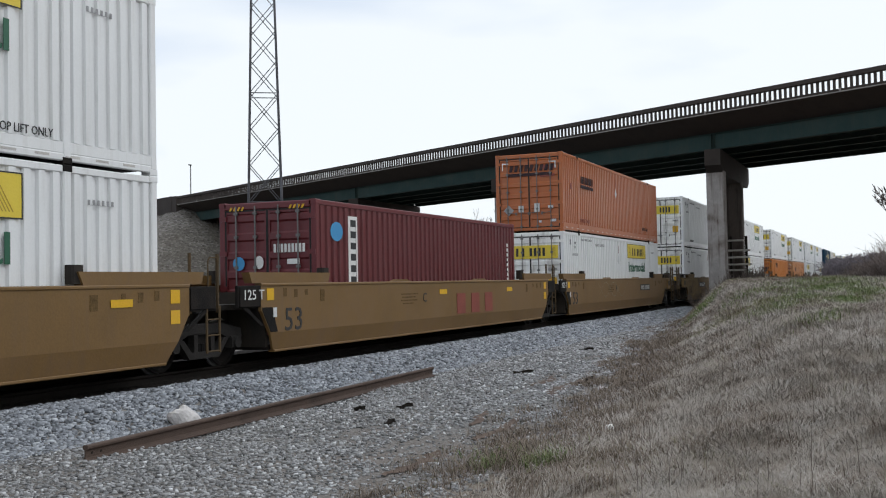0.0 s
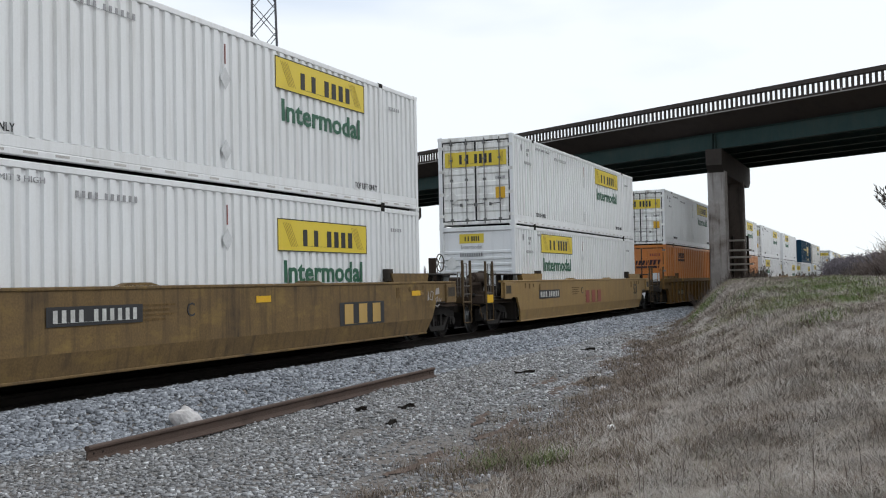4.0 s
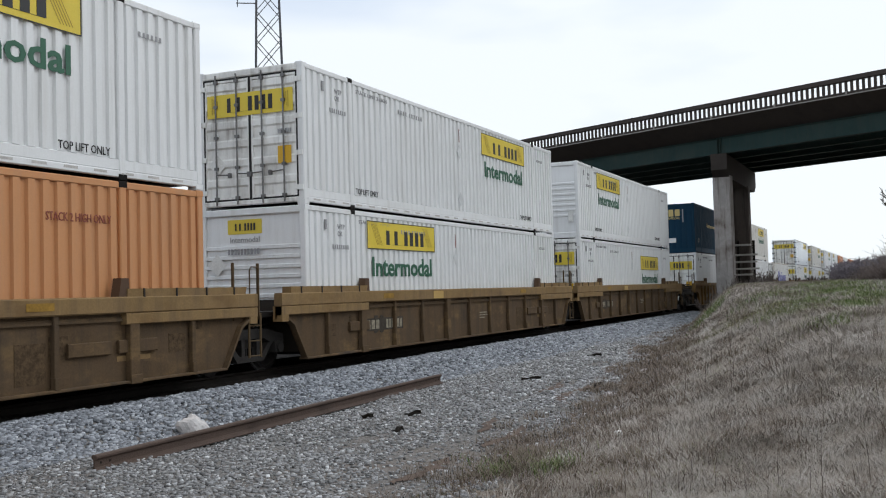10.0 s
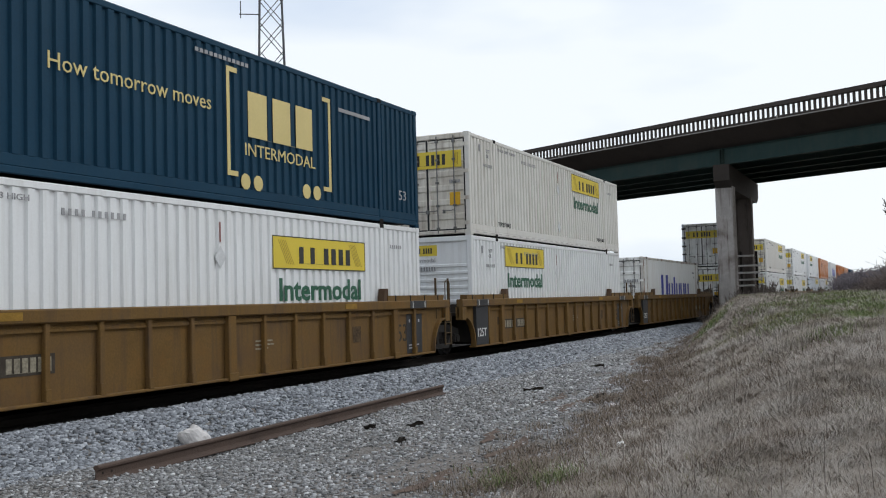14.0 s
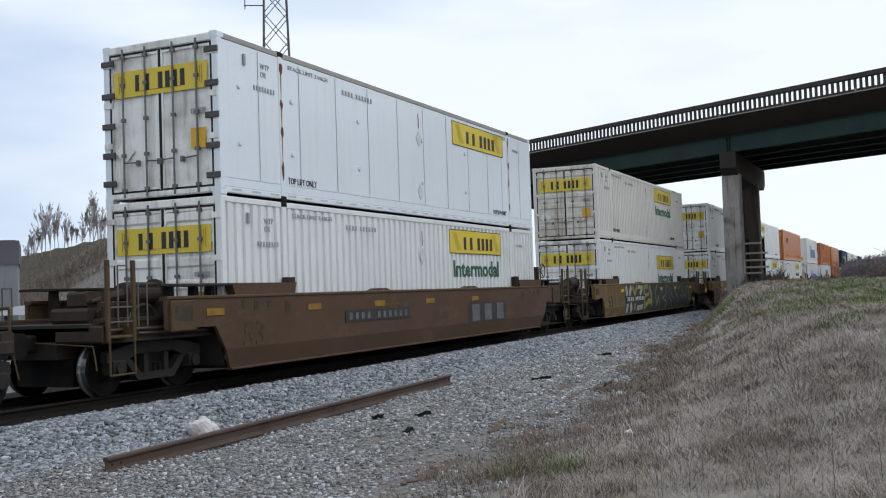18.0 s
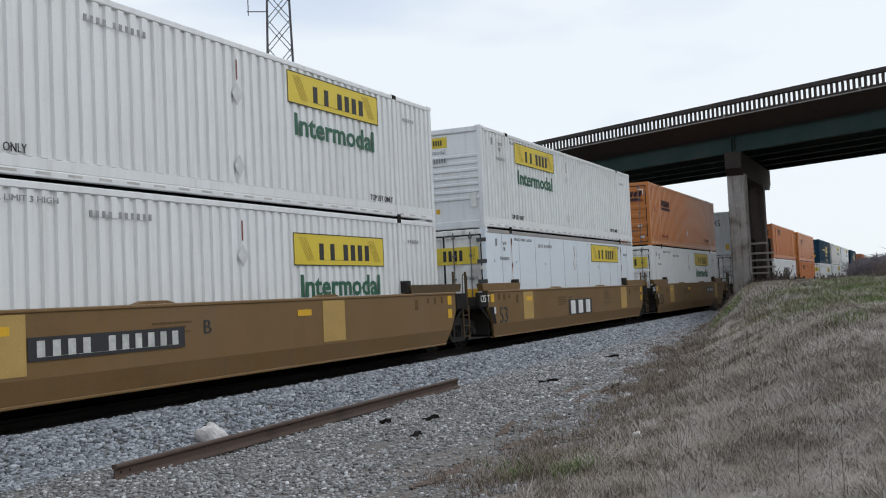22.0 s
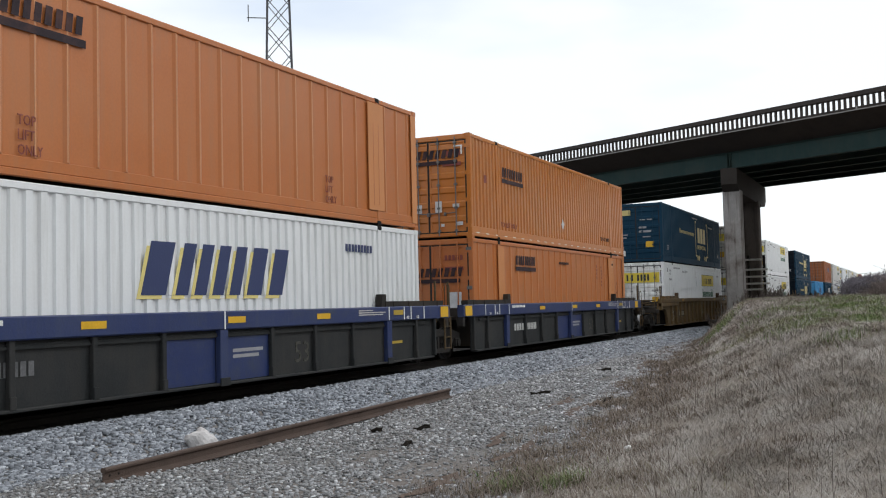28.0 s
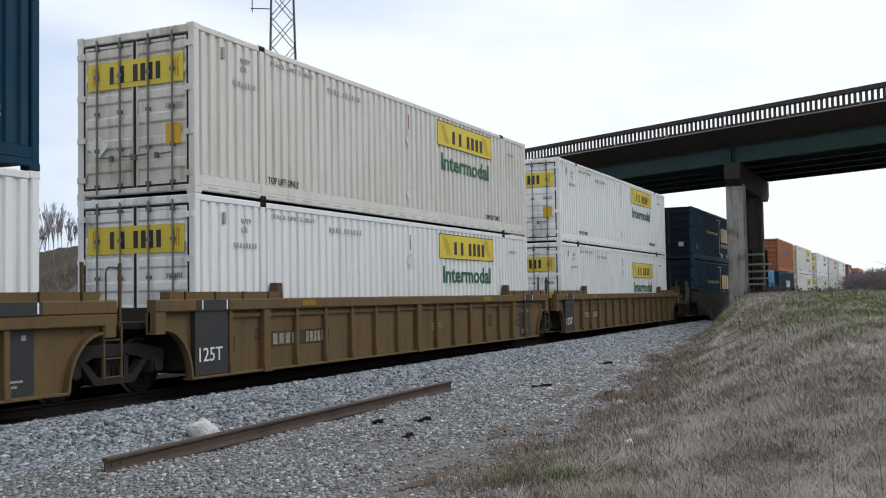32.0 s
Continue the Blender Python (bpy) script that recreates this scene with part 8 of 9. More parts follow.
def build_low_roof(x, y, yaw, w, l, h, name, label):
    """A low white vaulted shelter."""
    t = thing(name, label, "shelter")
    t.matrix_basis = pose(x, y, height(x, y), 0, 0, yaw)
    prof = [(w / 2 * math.cos(math.pi * k / 10), h + 0.45 * math.sin(math.pi * k / 10)) for k in range(11)]
    prof = prof + [(-w / 2, h - 0.12), (w / 2, h - 0.12)]
    part("roof", along_y(prof, -l / 2, l / 2), ROOFWHITE, t)
    for sx in (-1, 1):
        for sy in (-0.9, 0, 0.9):
            part("post", Shape().slab(sx * w / 2 * 0.92 - 0.06, sx * w / 2 * 0.92 + 0.06, sy * l / 2 - 0.06, sy * l / 2 + 0.06, -0.2, h - 0.1), SHEETMETAL, t)
        part("side_board", Shape().box(sx * w / 2 * 0.9 - 0.02, sx * w / 2 * 0.9 + 0.02, -l / 2, l / 2, 0.1, h - 0.12), SHEETMETAL, t)


build_low_roof(-42.5, 45.0, 44, 4.2, 7.0, 1.20, "low_shelter", "low white-roofed shelter behind the track")
build_low_roof(-48.0, 46.5, 44, 4.0, 8.0, 1.15, "low_shelter", "long low white-roofed shelter behind the track")


def bare_tree(x, y, tall, seed, material, spread_=0.5, stem=0.013, name="bare_tree", label="leafless winter tree with fine upswept twigs"):
    rnd = random.Random(seed)
    trunk, crown = Shape(), Shape()

    def grow(p, d, length, r, depth, shape):
        q = p + d * length
        shape.rod(p, q, max(r, 0.016), 5 if depth < 2 else 3, max(r * 0.6, 0.013))
        if depth >= 5 or length < 0.12:
            return
        for _ in range(3 if depth else 9):
            e = (d + Vector((rnd.uniform(-1, 1), rnd.uniform(-1, 1), rnd.uniform(-0.2, 0.9))) * spread_).normalized()
            grow(p + d * length * (rnd.uniform(0.55, 1.0) if depth else rnd.uniform(0.22, 1.0)), e, length * rnd.uniform(0.42, 0.72), r * 0.52, depth + 1, crown)

    grow(Vector((0, 0, -0.3)), Vector((rnd.uniform(-0.08, 0.08), rnd.uniform(-0.08, 0.08), 1)).normalized(), tall * 0.46, tall * stem, 0, trunk)
    t = thing(name, label, "tree", m=pose(x, y, height(x, y)))
    part("trunk", trunk, material, t)
    tagged(part("crown", crown, material, t), kind="stuff")
    return t


rnd_grove = random.Random(77)
for k in range(19):
    az, r = radians(42.6 + 0.215 * k + rnd_grove.uniform(-0.06, 0.06)), 166 + 12 * math.sin(k * 2.3)
    bare_tree(-r * math.sin(az), r * math.cos(az), (5.6 + 2.2 * math.sin(0.55 * k + 0.6)) * rnd_grove.uniform(0.8, 1.12), 30 + k, GROVETWIG, 0.27, 0.0085)
for k, (x, y, tall) in enumerate([(-44, 118, 10), (-50, 121, 11), (-39, 122, 9), (-58, 118, 9), (-63, 125, 10)]):
    bare_tree(x, y, tall, 60 + k, FARTWIG, 0.46)


def build_thicket(x, y, wide, tall, n, seed, name, label, thick=1.0, stuff=None, tangle=0.35):
    """A leafless bush: many canes fanning from the ground, each with side twigs."""
    rnd = random.Random(seed)
    canes, twigs = Shape(), Shape()
    for _ in range(n):
        a, r = rnd.uniform(0, 6.28), wide * math.sqrt(rnd.random())
        bx, by = r * math.cos(a), r * math.sin(a)
        p = Vector((bx, by, height(x + bx, y + by) - height(x, y) - 0.05))
        d = Vector((rnd.gauss(0, tangle) + bx * 0.25 / max(1, wide), rnd.gauss(0, tangle) + by * 0.25 / max(1, wide), 1)).normalized()
        ln = tall * rnd.uniform(0.35, 1.0) * (1 - 0.4 * r / wide)
        q = p + d * ln
        canes.rod(p, q, 0.014 * thick, 3, 0.005 * thick)
        for _ in range(9):
            s = p + d * ln * rnd.uniform(0.25, 1)
            e = (d + Vector((rnd.gauss(0, 0.6), rnd.gauss(0, 0.6), rnd.gauss(0.1, 0.4)))).normalized()
            twigs.rod(s, s + e * ln * rnd.uniform(0.1, 0.28), 0.006 * thick, 3, 0.003 * thick)
    t = thing(name, label, "bush", m=pose(x, y, height(x, y)))
    tagged(part("cane", canes, stuff or TWIG, t), kind="stuff")
    tagged(part("twig", twigs, stuff or TWIG, t), kind="stuff")


for k, (x, y, wide, tall, n) in enumerate([(-1.3, 41.0, 0.5, 0.42, 150), (-0.8, 40.5, 0.55, 0.80, 240), (-0.3, 40.0, 0.6, 1.30, 330),
                                           (0.3, 40.0, 0.8, 2.0, 440), (1.2, 40.5, 1.0, 2.6, 420), (2.4, 41.0, 1.2, 2.8, 380)]):
    build_thicket(x, y, wide, tall, n, 100 + k, "bramble_bush", "tangled brown leafless brush on the grassy bank", 1.1, BANKBRUSH, 0.75)
bare_tree(0.9, 47.0, 5.6, 91, TWIG, 0.6, 0.013, "bare_tree", "small leafless tree at the edge of the bank")
build_thicket(-1.0, 44.0, 0.9, 0.8, 130, 6, "bramble_bush", "low brown scrub on the bank top")
build_thicket(-8.3, 50.0, 0.5, 0.7, 60, 8, "bramble_bush", "small brown scrub beside the bridge pier")
build_thicket(-6.2, 55.0, 0.8, 0.5, 60, 9, "bramble_bush", "small brown scrub beside the bridge pier")
build_thicket(-2.6, 38.0, 0.22, 0.34, 80, 14, "bramble_bush", "small dark scrub on the bank top", 1.0, BANKBRUSH, 0.75)
build_thicket(-1.6, 38.5, 0.18, 0.28, 60, 15, "bramble_bush", "small dark scrub on the bank top", 1.0, BANKBRUSH, 0.75)
build_thicket(-3.4, 47.0, 0.45, 0.6, 60, 10, "bramble_bush", "small dark scrub on the bank top")

for k, (az, r) in enumerate([(46.6, 112), (45.7, 118), (44.9, 124), (44.2, 116), (43.5, 126), (42.9, 132), (45.2, 134), (46.2, 128)]):
    build_thicket(-r * math.sin(radians(az)), r * math.cos(radians(az)), 3.8, 1.3 + 0.3 * (k % 3), 190, 40 + k, "brushwood", "dense brown leafless brushwood on the embankment", 3.0, BRUSH)


def build_far_woods():
    rnd = random.Random(12)
    s = Shape()
    for _ in range(2600):
        y = rnd.uniform(230, 520)
        x = rnd.uniform(-0.055, 0.10) * y - 6 if rnd.random() < 0.55 else rnd.uniform(-1.0, -0.12) * y
        tall = rnd.uniform(3.5, 8.5) * (0.7 + 0.5 * noise.noise((x * 0.02, y * 0.02, 2)))
        for _ in range(3):
            dx = rnd.uniform(-1.5, 1.5)
            s.add([(x + dx - 0.5, y, -0.5), (x + dx + 0.5, y, -0.5), (x + dx + rnd.uniform(-1, 1), y, tall * rnd.uniform(0.7, 1))], [(0, 1, 2)])
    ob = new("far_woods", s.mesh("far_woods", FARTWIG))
    tagged(ob, "hazy grey leafless woods in the distance", "woods", kind="stuff")
    h = Shape()
    n = 160
    for k in range(n + 1):
        a = radians(-60 + 150 * k / n)
        x, y = -2200 * math.sin(a), 2200 * math.cos(a)
        z = 26 + 22 * noise.noise((k * 0.09, 0, 0)) + 6 * noise.noise((k * 0.5, 3, 0))
        h.v += [(x, y, -5), (x * 1.05, y * 1.05, z), (x * 1.3, y * 1.3, -5)]
    for k in range(n):
        a = 3 * k
        h.f += [(a, a + 1, a + 4, a + 3), (a + 1, a + 2, a + 5, a + 4)]
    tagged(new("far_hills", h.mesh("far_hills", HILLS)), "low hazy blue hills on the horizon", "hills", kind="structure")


build_far_woods()
build_thicket(-8.9, 56.6, 1.1, 1.5, 210, 12, "bramble_bush", "dark tangled scrub at the foot of the bridge pier", 1.6)
build_thicket(-7.4, 60.5, 0.9, 1.1, 120, 13, "bramble_bush", "low dark scrub behind the bridge pier", 1.6)


def build_side_woods():
    """Leafless woods along the right of way past the bridge, out of view, added to darken reflections: trunks, forked
    limbs and fine tops.
    """
    rnd = random.Random(44)
    s = Shape()
    for _ in range(900):
        y = 66 + 190 * rnd.random() ** 1.3
        x = rnd.uniform(0.012, 0.16) * y + 1.0 + 9 * rnd.random() ** 1.5
        tall = rnd.uniform(4.5, 9.5)
        z = 1.0
        base = Vector((x, y, z))
        top = base + Vector((rnd.gauss(0, 0.5), rnd.gauss(0, 0.5), tall * 0.62))
        s.rod(base, top, 0.10, 4, 0.05)
        for _ in range(13):
            a = base.lerp(top, rnd.uniform(0.25, 1.0))
            d = Vector((rnd.gauss(0, 0.55), rnd.gauss(0, 0.55), rnd.uniform(0.4, 1.1))).normalized()
            b = a + d * tall * rnd.uniform(0.18, 0.42)
            s.rod(a, b, 0.04, 3, 0.016)
            for _ in range(3):
                c = a.lerp(b, rnd.uniform(0.4, 1.0))
                e = (d + Vector((rnd.gauss(0, 0.5), rnd.gauss(0, 0.5), rnd.gauss(0.1, 0.3)))).normalized()
                s.rod(c, c + e * rnd.uniform(0.4, 1.3), 0.022, 3, 0.01)
    far = Shape()
    for _ in range(620):
        y = rnd.uniform(128, 200)
        f = rnd.random()
        x = y * (-0.0525 + 0.042 * f)
        tall = (0.019 * y + 0.35 + 1.2 * f) * rnd.uniform(0.72, 1.0)
        base = Vector((x, y, 0.6))
        for _ in range(5):
            foot = base + Vector((rnd.gauss(0, 0.5), rnd.gauss(0, 0.5), 0))
            top = foot + Vector((rnd.gauss(0, 0.35), rnd.gauss(0, 0.7), tall * rnd.uniform(0.55, 1.0)))
            far.rod(foot, top, 0.06, 4, 0.025)
            for _ in range(7):
                a = foot.lerp(top, rnd.uniform(0.15, 1.0))
                far.rod(a, a + Vector((rnd.gauss(0, 0.5), rnd.gauss(0, 0.5), rnd.uniform(0.0, 0.5))), 0.034, 3, 0.014)
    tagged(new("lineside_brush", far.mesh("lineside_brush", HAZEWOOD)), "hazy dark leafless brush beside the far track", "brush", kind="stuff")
    # added right of the view, for the dark reflections on the containers
    tagged(new("side_woods", s.mesh("side_woods", TWIG)), "brown leafless woods along the railway past the bridge, out of view", "woods", kind="stuff")


build_side_woods()


def build_signal(x, y):
    """A mast with two round target heads that face the camera."""
    t = thing("railway_signal", "black two-headed round target signal on a mast", "signal", m=pose(x, y, height(x, y), 0, 0, 16))
    part("mast", Shape().rod((0, 0, -0.3), (0, 0, 5.6), 0.06, 8), UNDER, t)
    part("footing", Shape().slab(-0.35, 0.35, -0.35, 0.35, -0.4, 0.12, 0.03), CONCRETE, t)
    for z in (3.72, 4.82):
        head = part("signal_disc", Shape().lathe([(-0.02, 0.30), (0.02, 0.31)], 20, "y", (0.28, -0.06, z)), UNDER, t, "round black background disc")
        part("lamp_hood", Shape().lathe([(-0.34, 0.12), (-0.06, 0.11)], 14, "y", (0.28, -0.02, z)), UNDER, head)
        part("lens", Shape().lathe([(-0.005, 0.085), (0.005, 0.085)], 14, "y", (0.28, -0.37, z)), MARKGREY, head)
        part("head_case", Shape().slab(0.14, 0.42, 0.0, 0.30, z - 0.16, z + 0.16, 0.03), UNDER, head)
        part("bracket", Shape().rod((0, 0, z), (0.2, 0.05, z), 0.025, 6), UNDER, head)
    for k in range(14):
        part("rung", Shape().rod((-0.28, 0.12, 0.5 + k * 0.33), (0.02, 0.12, 0.5 + k * 0.33), 0.012, 5), GALV, t)
    part("ladder_rail", Shape().rod((-0.28, 0.12, 0.0), (-0.28, 0.12, 5.2), 0.016, 6), GALV, t)


build_signal(-15.35, 53.6)


def build_pole(x, y, tall):
    t = thing("light_pole", "slim grey pole on the bridge approach", "pole", m=pose(x, y, height(x, y)))
    part("shaft", Shape().rod((0, 0, -0.3), (0, 0, tall), 0.07, 8, 0.05), GALV, t)
    part("head", Shape().slab(-0.12, 0.12, -0.3, 0.1, tall, tall + 0.12, 0.02), GALV, t)


build_pole(-72.5, 95.0, 5.2)

# ---- stones, grass and litter ----
GX, GY = np.arange(-14, 7.01, 0.2), np.arange(2, 72.01, 0.2)
GZ = np.array([[height(x, y) for x in GX] for y in GY])


def ground_z(x, y):
    i = np.clip((x - GX[0]) / 0.2, 0, len(GX) - 1.001)
    j = np.clip((y - GY[0]) / 0.2, 0, len(GY) - 1.001)
    i0, j0 = i.astype(int), j.astype(int)
    a, b = i - i0, j - j0
    return (GZ[j0, i0] * (1 - a) * (1 - b) + GZ[j0, i0 + 1] * a * (1 - b) + GZ[j0 + 1, i0] * (1 - a) * b + GZ[j0 + 1, i0 + 1] * a * b)


def scatter_mesh(name, verts, faces, material):
    """One mesh of many small islands; verts (n, k, 3) and one shared list of faces."""
    n, k, _ = verts.shape
    f = np.array(faces)
    me = bpy.data.meshes.new(name)
    me.vertices.add(n * k)
    me.vertices.foreach_set("co", verts.reshape(-1).astype(np.float32))
    idx = (f[None] + (np.arange(n) * k)[:, None, None]).reshape(-1)
    m = len(faces) * n
    c = len(faces[0])
    me.loops.add(m * c)
    me.loops.foreach_set("vertex_index", idx.astype(np.int32))
    me.polygons.add(m)
    me.polygons.foreach_set("loop_start", (np.arange(m) * c).astype(np.int32))
    me.update(calc_edges=True)
    me.materials.append(material)
    return new(name, me)


CUBE = np.array([(-1, -1, -1), (1, -1, -1), (1, 1, -1), (-1, 1, -1), (-1, -1, 1), (1, -1, 1), (1, 1, 1), (-1, 1, 1)], float)
CUBEF = [(3, 2, 1, 0), (4, 5, 6, 7), (0, 1, 5, 4), (1, 2, 6, 5), (2, 3, 7, 6), (3, 0, 4, 7)]


def stones(name, label, rng, x, y, size, material, sink=0.2):
    n = len(x)
    v = CUBE[None] * (1 + rng.uniform(-0.45, 0.25, (n, 8, 3)))
    v *= rng.uniform(0.55, 1.2, (n, 1, 3)) * np.array([1.35, 0.95, 0.62]) * size[:, None, None] * 0.5
    a = rng.uniform(0, 6.283, n)
    b = rng.normal(0, 0.5, n)
    c, s = np.cos(b)[:, None], np.sin(b)[:, None]
    v = np.stack([v[..., 0], v[..., 1] * c - v[..., 2] * s, v[..., 1] * s + v[..., 2] * c], -1)
    c, s = np.cos(a)[:, None], np.sin(a)[:, None]
    v = np.stack([v[..., 0] * c - v[..., 1] * s, v[..., 0] * s + v[..., 1] * c, v[..., 2]], -1)
    v += np.stack([x, y, ground_z(x, y) + size * sink], -1)[:, None]
    return tagged(scatter_mesh(name, v, CUBEF, material), label, "stones", kind="stuff")


def toe_at(y):
    return np.interp(y, [a for a, _ in TOE], [b for _, b in TOE])


def build_loose_ground():
    rng = np.random.default_rng(5)
    n = 42000
    y = 5 + 52 * rng.random(n) ** 1.6
    x = -10.72 + 1.9 * rng.random(n) ** 1.1
    stones("ballast", "angular blue-grey ballast stones on the track shoulder", rng, x, y, rng.uniform(0.030, 0.074, n) * (0.75 + y / 60), STONES)
    n = 74000
    y = 4.5 + 50 * rng.random(n) ** 1.8
    t = toe_at(y)
    x = -9.3 + (t + 0.8 + 9.3) * rng.random(n)
    thin = np.array([noise.noise((a * 1.5, b * 0.4, 4)) for a, b in zip(x, y)])
    keep = (thin + 0.6 * (x - t + 1.3 < 0) > 0.0) | (rng.random(n) < 0.25)
    x, y = x[keep], y[keep]
    stones("gravel", "loose mixed gravel beside the track", rng, x, y, rng.uniform(0.014, 0.047, len(x)) * (0.7 + y / 36), PEBBLES)


def build_bare_soil():
    """Strips of bare earth between the gravel and the grass."""
    rng = np.random.default_rng(31)
    s = Shape()
    for y0, y1, off, half in ((9.0, 10.7, -0.50, 0.10), (11.6, 13.3, -0.42, 0.09), (12.6, 14.0, -0.95, 0.06), (16.2, 19.0, -0.55, 0.14), (17.6, 19.6, -1.15, 0.08), (21.6, 25.0, -0.5, 0.16), (27.5, 32.0, -0.6, 0.2), (35.0, 41.0, -0.5, 0.22)):
        n = int((y1 - y0) / 0.12)
        y = np.linspace(y0, y1, n)
        w = half * (0.5 + rng.random(n)) * np.sin(np.pi * (np.arange(n) + 0.5) / n) ** 0.5
        c = toe_at(y) + off + 0.08 * np.sin(y * 2.1) + rng.normal(0, 0.02, n)
        k = len(s.v)
        for j in range(n):
            for f in (-1, 0, 1):
                x = c[j] + f * w[j]
                s.v.append((x, y[j], float(ground_z(np.array([x]), y[j:j + 1])[0]) + (0.03 if f == 0 else 0.012)))
        s.f += [(k + 3 * j + i, k + 3 * j + i + 1, k + 3 * j + i + 4, k + 3 * j + i + 3) for j in range(n - 1) for i in (0, 1)]
    tagged(new("bare_soil", s.mesh("bare_soil", SOIL)), "strips of bare reddish soil at the gravel edge", "soil", kind="stuff")


def blades(name, label, rng, x, y, tall, wide, lean, material, turn=None):
    n = len(x)
    a = rng.uniform(0, 6.283, n) if turn is None else turn
    d = np.stack([np.cos(a), np.sin(a)], -1)
    w = wide[:, None] * np.stack([-d[:, 1], d[:, 0]], -1)
    z = ground_z(x, y)
    base = np.stack([x, y], -1)
    tip = base + d * (lean * tall)[:, None]
    v = np.zeros((n, 6, 3))
    mid = base + d * (lean * tall * 0.38)[:, None]
    v[:, 0, :2], v[:, 0, 2] = base - w, z - 0.02
    v[:, 1, :2], v[:, 1, 2] = base + w, z - 0.02
    v[:, 2, :2], v[:, 2, 2] = mid + w * 0.8, z + tall * 0.6
    v[:, 3, :2], v[:, 3, 2] = mid - w * 0.8, z + tall * 0.6
    v[:, 4, :2], v[:, 4, 2] = tip + w * 0.2, z + tall
    v[:, 5, :2], v[:, 5, 2] = tip - w * 0.2, z + tall
    return tagged(scatter_mesh(name, v, [(0, 1, 2, 3), (3, 2, 4, 5)], material), label, "grass", kind="stuff")


def build_grass():
    rng = np.random.default_rng(8)
    n = 640000
    y = 4.4 + 56 * rng.random(n) ** 2.0
    t = toe_at(y)
    hi = np.minimum(5.0, 0.06 * y + 0.8)
    x = t - 1.1 + (hi - t + 1.1) * rng.random(n)
    gx, gy = np.meshgrid(np.arange(-12, 7, 0.12), np.arange(3, 64, 0.15))
    table = lambda f, s: np.array([noise.noise((a * f, b * f * 0.8, s)) for a, b in zip(gx.ravel(), gy.ravel())]).reshape(gx.shape)
    at = (np.clip(((y - 3) / 0.15).astype(int), 0, gx.shape[0] - 1), np.clip(((x + 12) / 0.12).astype(int), 0, gx.shape[1] - 1))
    jag, tuft, bare = table(0.9, 3)[at], table(2.4, 6)[at], table(0.45, 14)[at]
    edge = (x - t) + jag * 1.2
    keep = (edge > 0.22) & (rng.random(n) < np.clip(edge * 0.5 - 0.02, 0, 1)) & ((tuft > -0.3) | (rng.random(n) < 0.35)) & ((bare > -0.28) | (rng.random(n) < 0.3))
    x, y, tuft, edge = x[keep], y[keep], tuft[keep], edge[keep]
    tone = table(0.7, 21)[(np.clip(((y - 3) / 0.15).astype(int), 0, gx.shape[0] - 1), np.clip(((x + 12) / 0.12).astype(int), 0, gx.shape[1] - 1))] * 0.95 + 0.55 * tuft + rng.normal(0, 0.14, len(x)) - 0.22 * np.exp(-edge ** 2 / 0.7)
    green = table(0.32, 40)[(np.clip(((y - 3) / 0.15).astype(int), 0, gx.shape[0] - 1), np.clip(((x + 12) / 0.12).astype(int), 0, gx.shape[1] - 1))]
    olive = rng.random(len(x)) < np.clip((green + 0.30 * tuft - 0.02) * 2.6, 0, 0.75) * np.clip((y - 17) / 10, 0.12, 1) * np.clip(edge - 0.1, 0, 1)
    for name, label, mat, pick in (("dry_grass", "matted straw-coloured winter grass on the bank", STRAW, (tone > 0.02) & ~olive), ("brown_grass", "brown withered grass on the bank", HAY, (tone <= 0.02) & (tone > -0.27) & ~olive),
                                   ("dead_weeds", "dark brown dead weeds at the edge of the gravel", WEED, (tone <= -0.27) & ~olive), ("olive_grass", "patches of olive-green winter grass on the bank", OLIVEGRASS, olive)):
        a, b, c, e = x[pick], y[pick], tuft[pick], edge[pick]
        m = len(a)
        tall = rng.uniform(0.018, 0.085, m) * (1 + 1.5 * np.clip(c, 0, 1)) * np.clip(0.45 + e * 0.2, 0.45, 1.1) * np.clip(b / 13, 0.62, 1)
        blades(name, label, rng, a, b, tall, rng.uniform(0.0012, 0.0029, m) * (0.7 + b / 20), rng.uniform(0.6, 3.8, m), mat)
    k = 30000
    y = 8 + 42 * rng.random(k) ** 1.3
    clump = rng.integers(0, 420, k)
    cy = 8 + 40 * rng.random(420) ** 1.2
    cx = toe_at(cy) + rng.normal(0.62, 0.5, 420)
    x, y = cx[clump] + rng.normal(0, 0.10, k), cy[clump] + rng.normal(0, 0.16, k)
    blades("weed_clump", "low clumps of dark brown dead weeds", rng, x, y, rng.uniform(0.02, 0.12, k), rng.uniform(0.002, 0.0035, k) * (0.7 + y / 22), rng.uniform(0.3, 2.0, k), WEED)
    xs, ys = [], []
    for cx, cy, rx, ry, k in ((-3.25, 9.7, 0.16, 0.28, 420), (-3.8, 10.4, 0.5, 0.6, 300), (-3.75, 9.6, 0.18, 0.25, 200), (-2.2, 36, 1.3, 7, 7000), (-1.0, 32, 0.8, 5, 3000), (-8.3, 50, 0.3, 2.5, 4500), (-5.7, 33.5, 0.3, 1.6, 1100), (-2.1, 26.6, 0.35, 1.3, 1700), (-2.4, 23.6, 0.5, 1.0, 900), (-1.0, 25, 0.4, 1.1, 1000), (-1.2, 20, 0.4, 0.8, 350), (-3.6, 30, 0.7, 2.0, 900), (-1.9, 30.5, 0.7, 2.2, 2600), (-3.0, 40, 0.9, 3.0, 2600), (-0.6, 28, 0.4, 1.2, 1500), (-5.9, 35.5, 0.5, 1.6, 1500)):
        xs.append(cx + rx * rng.normal(0, 0.6, k))
        ys.append(cy + ry * rng.normal(0, 0.6, k))
    x, y = np.concatenate(xs), np.concatenate(ys)
    m = len(x)
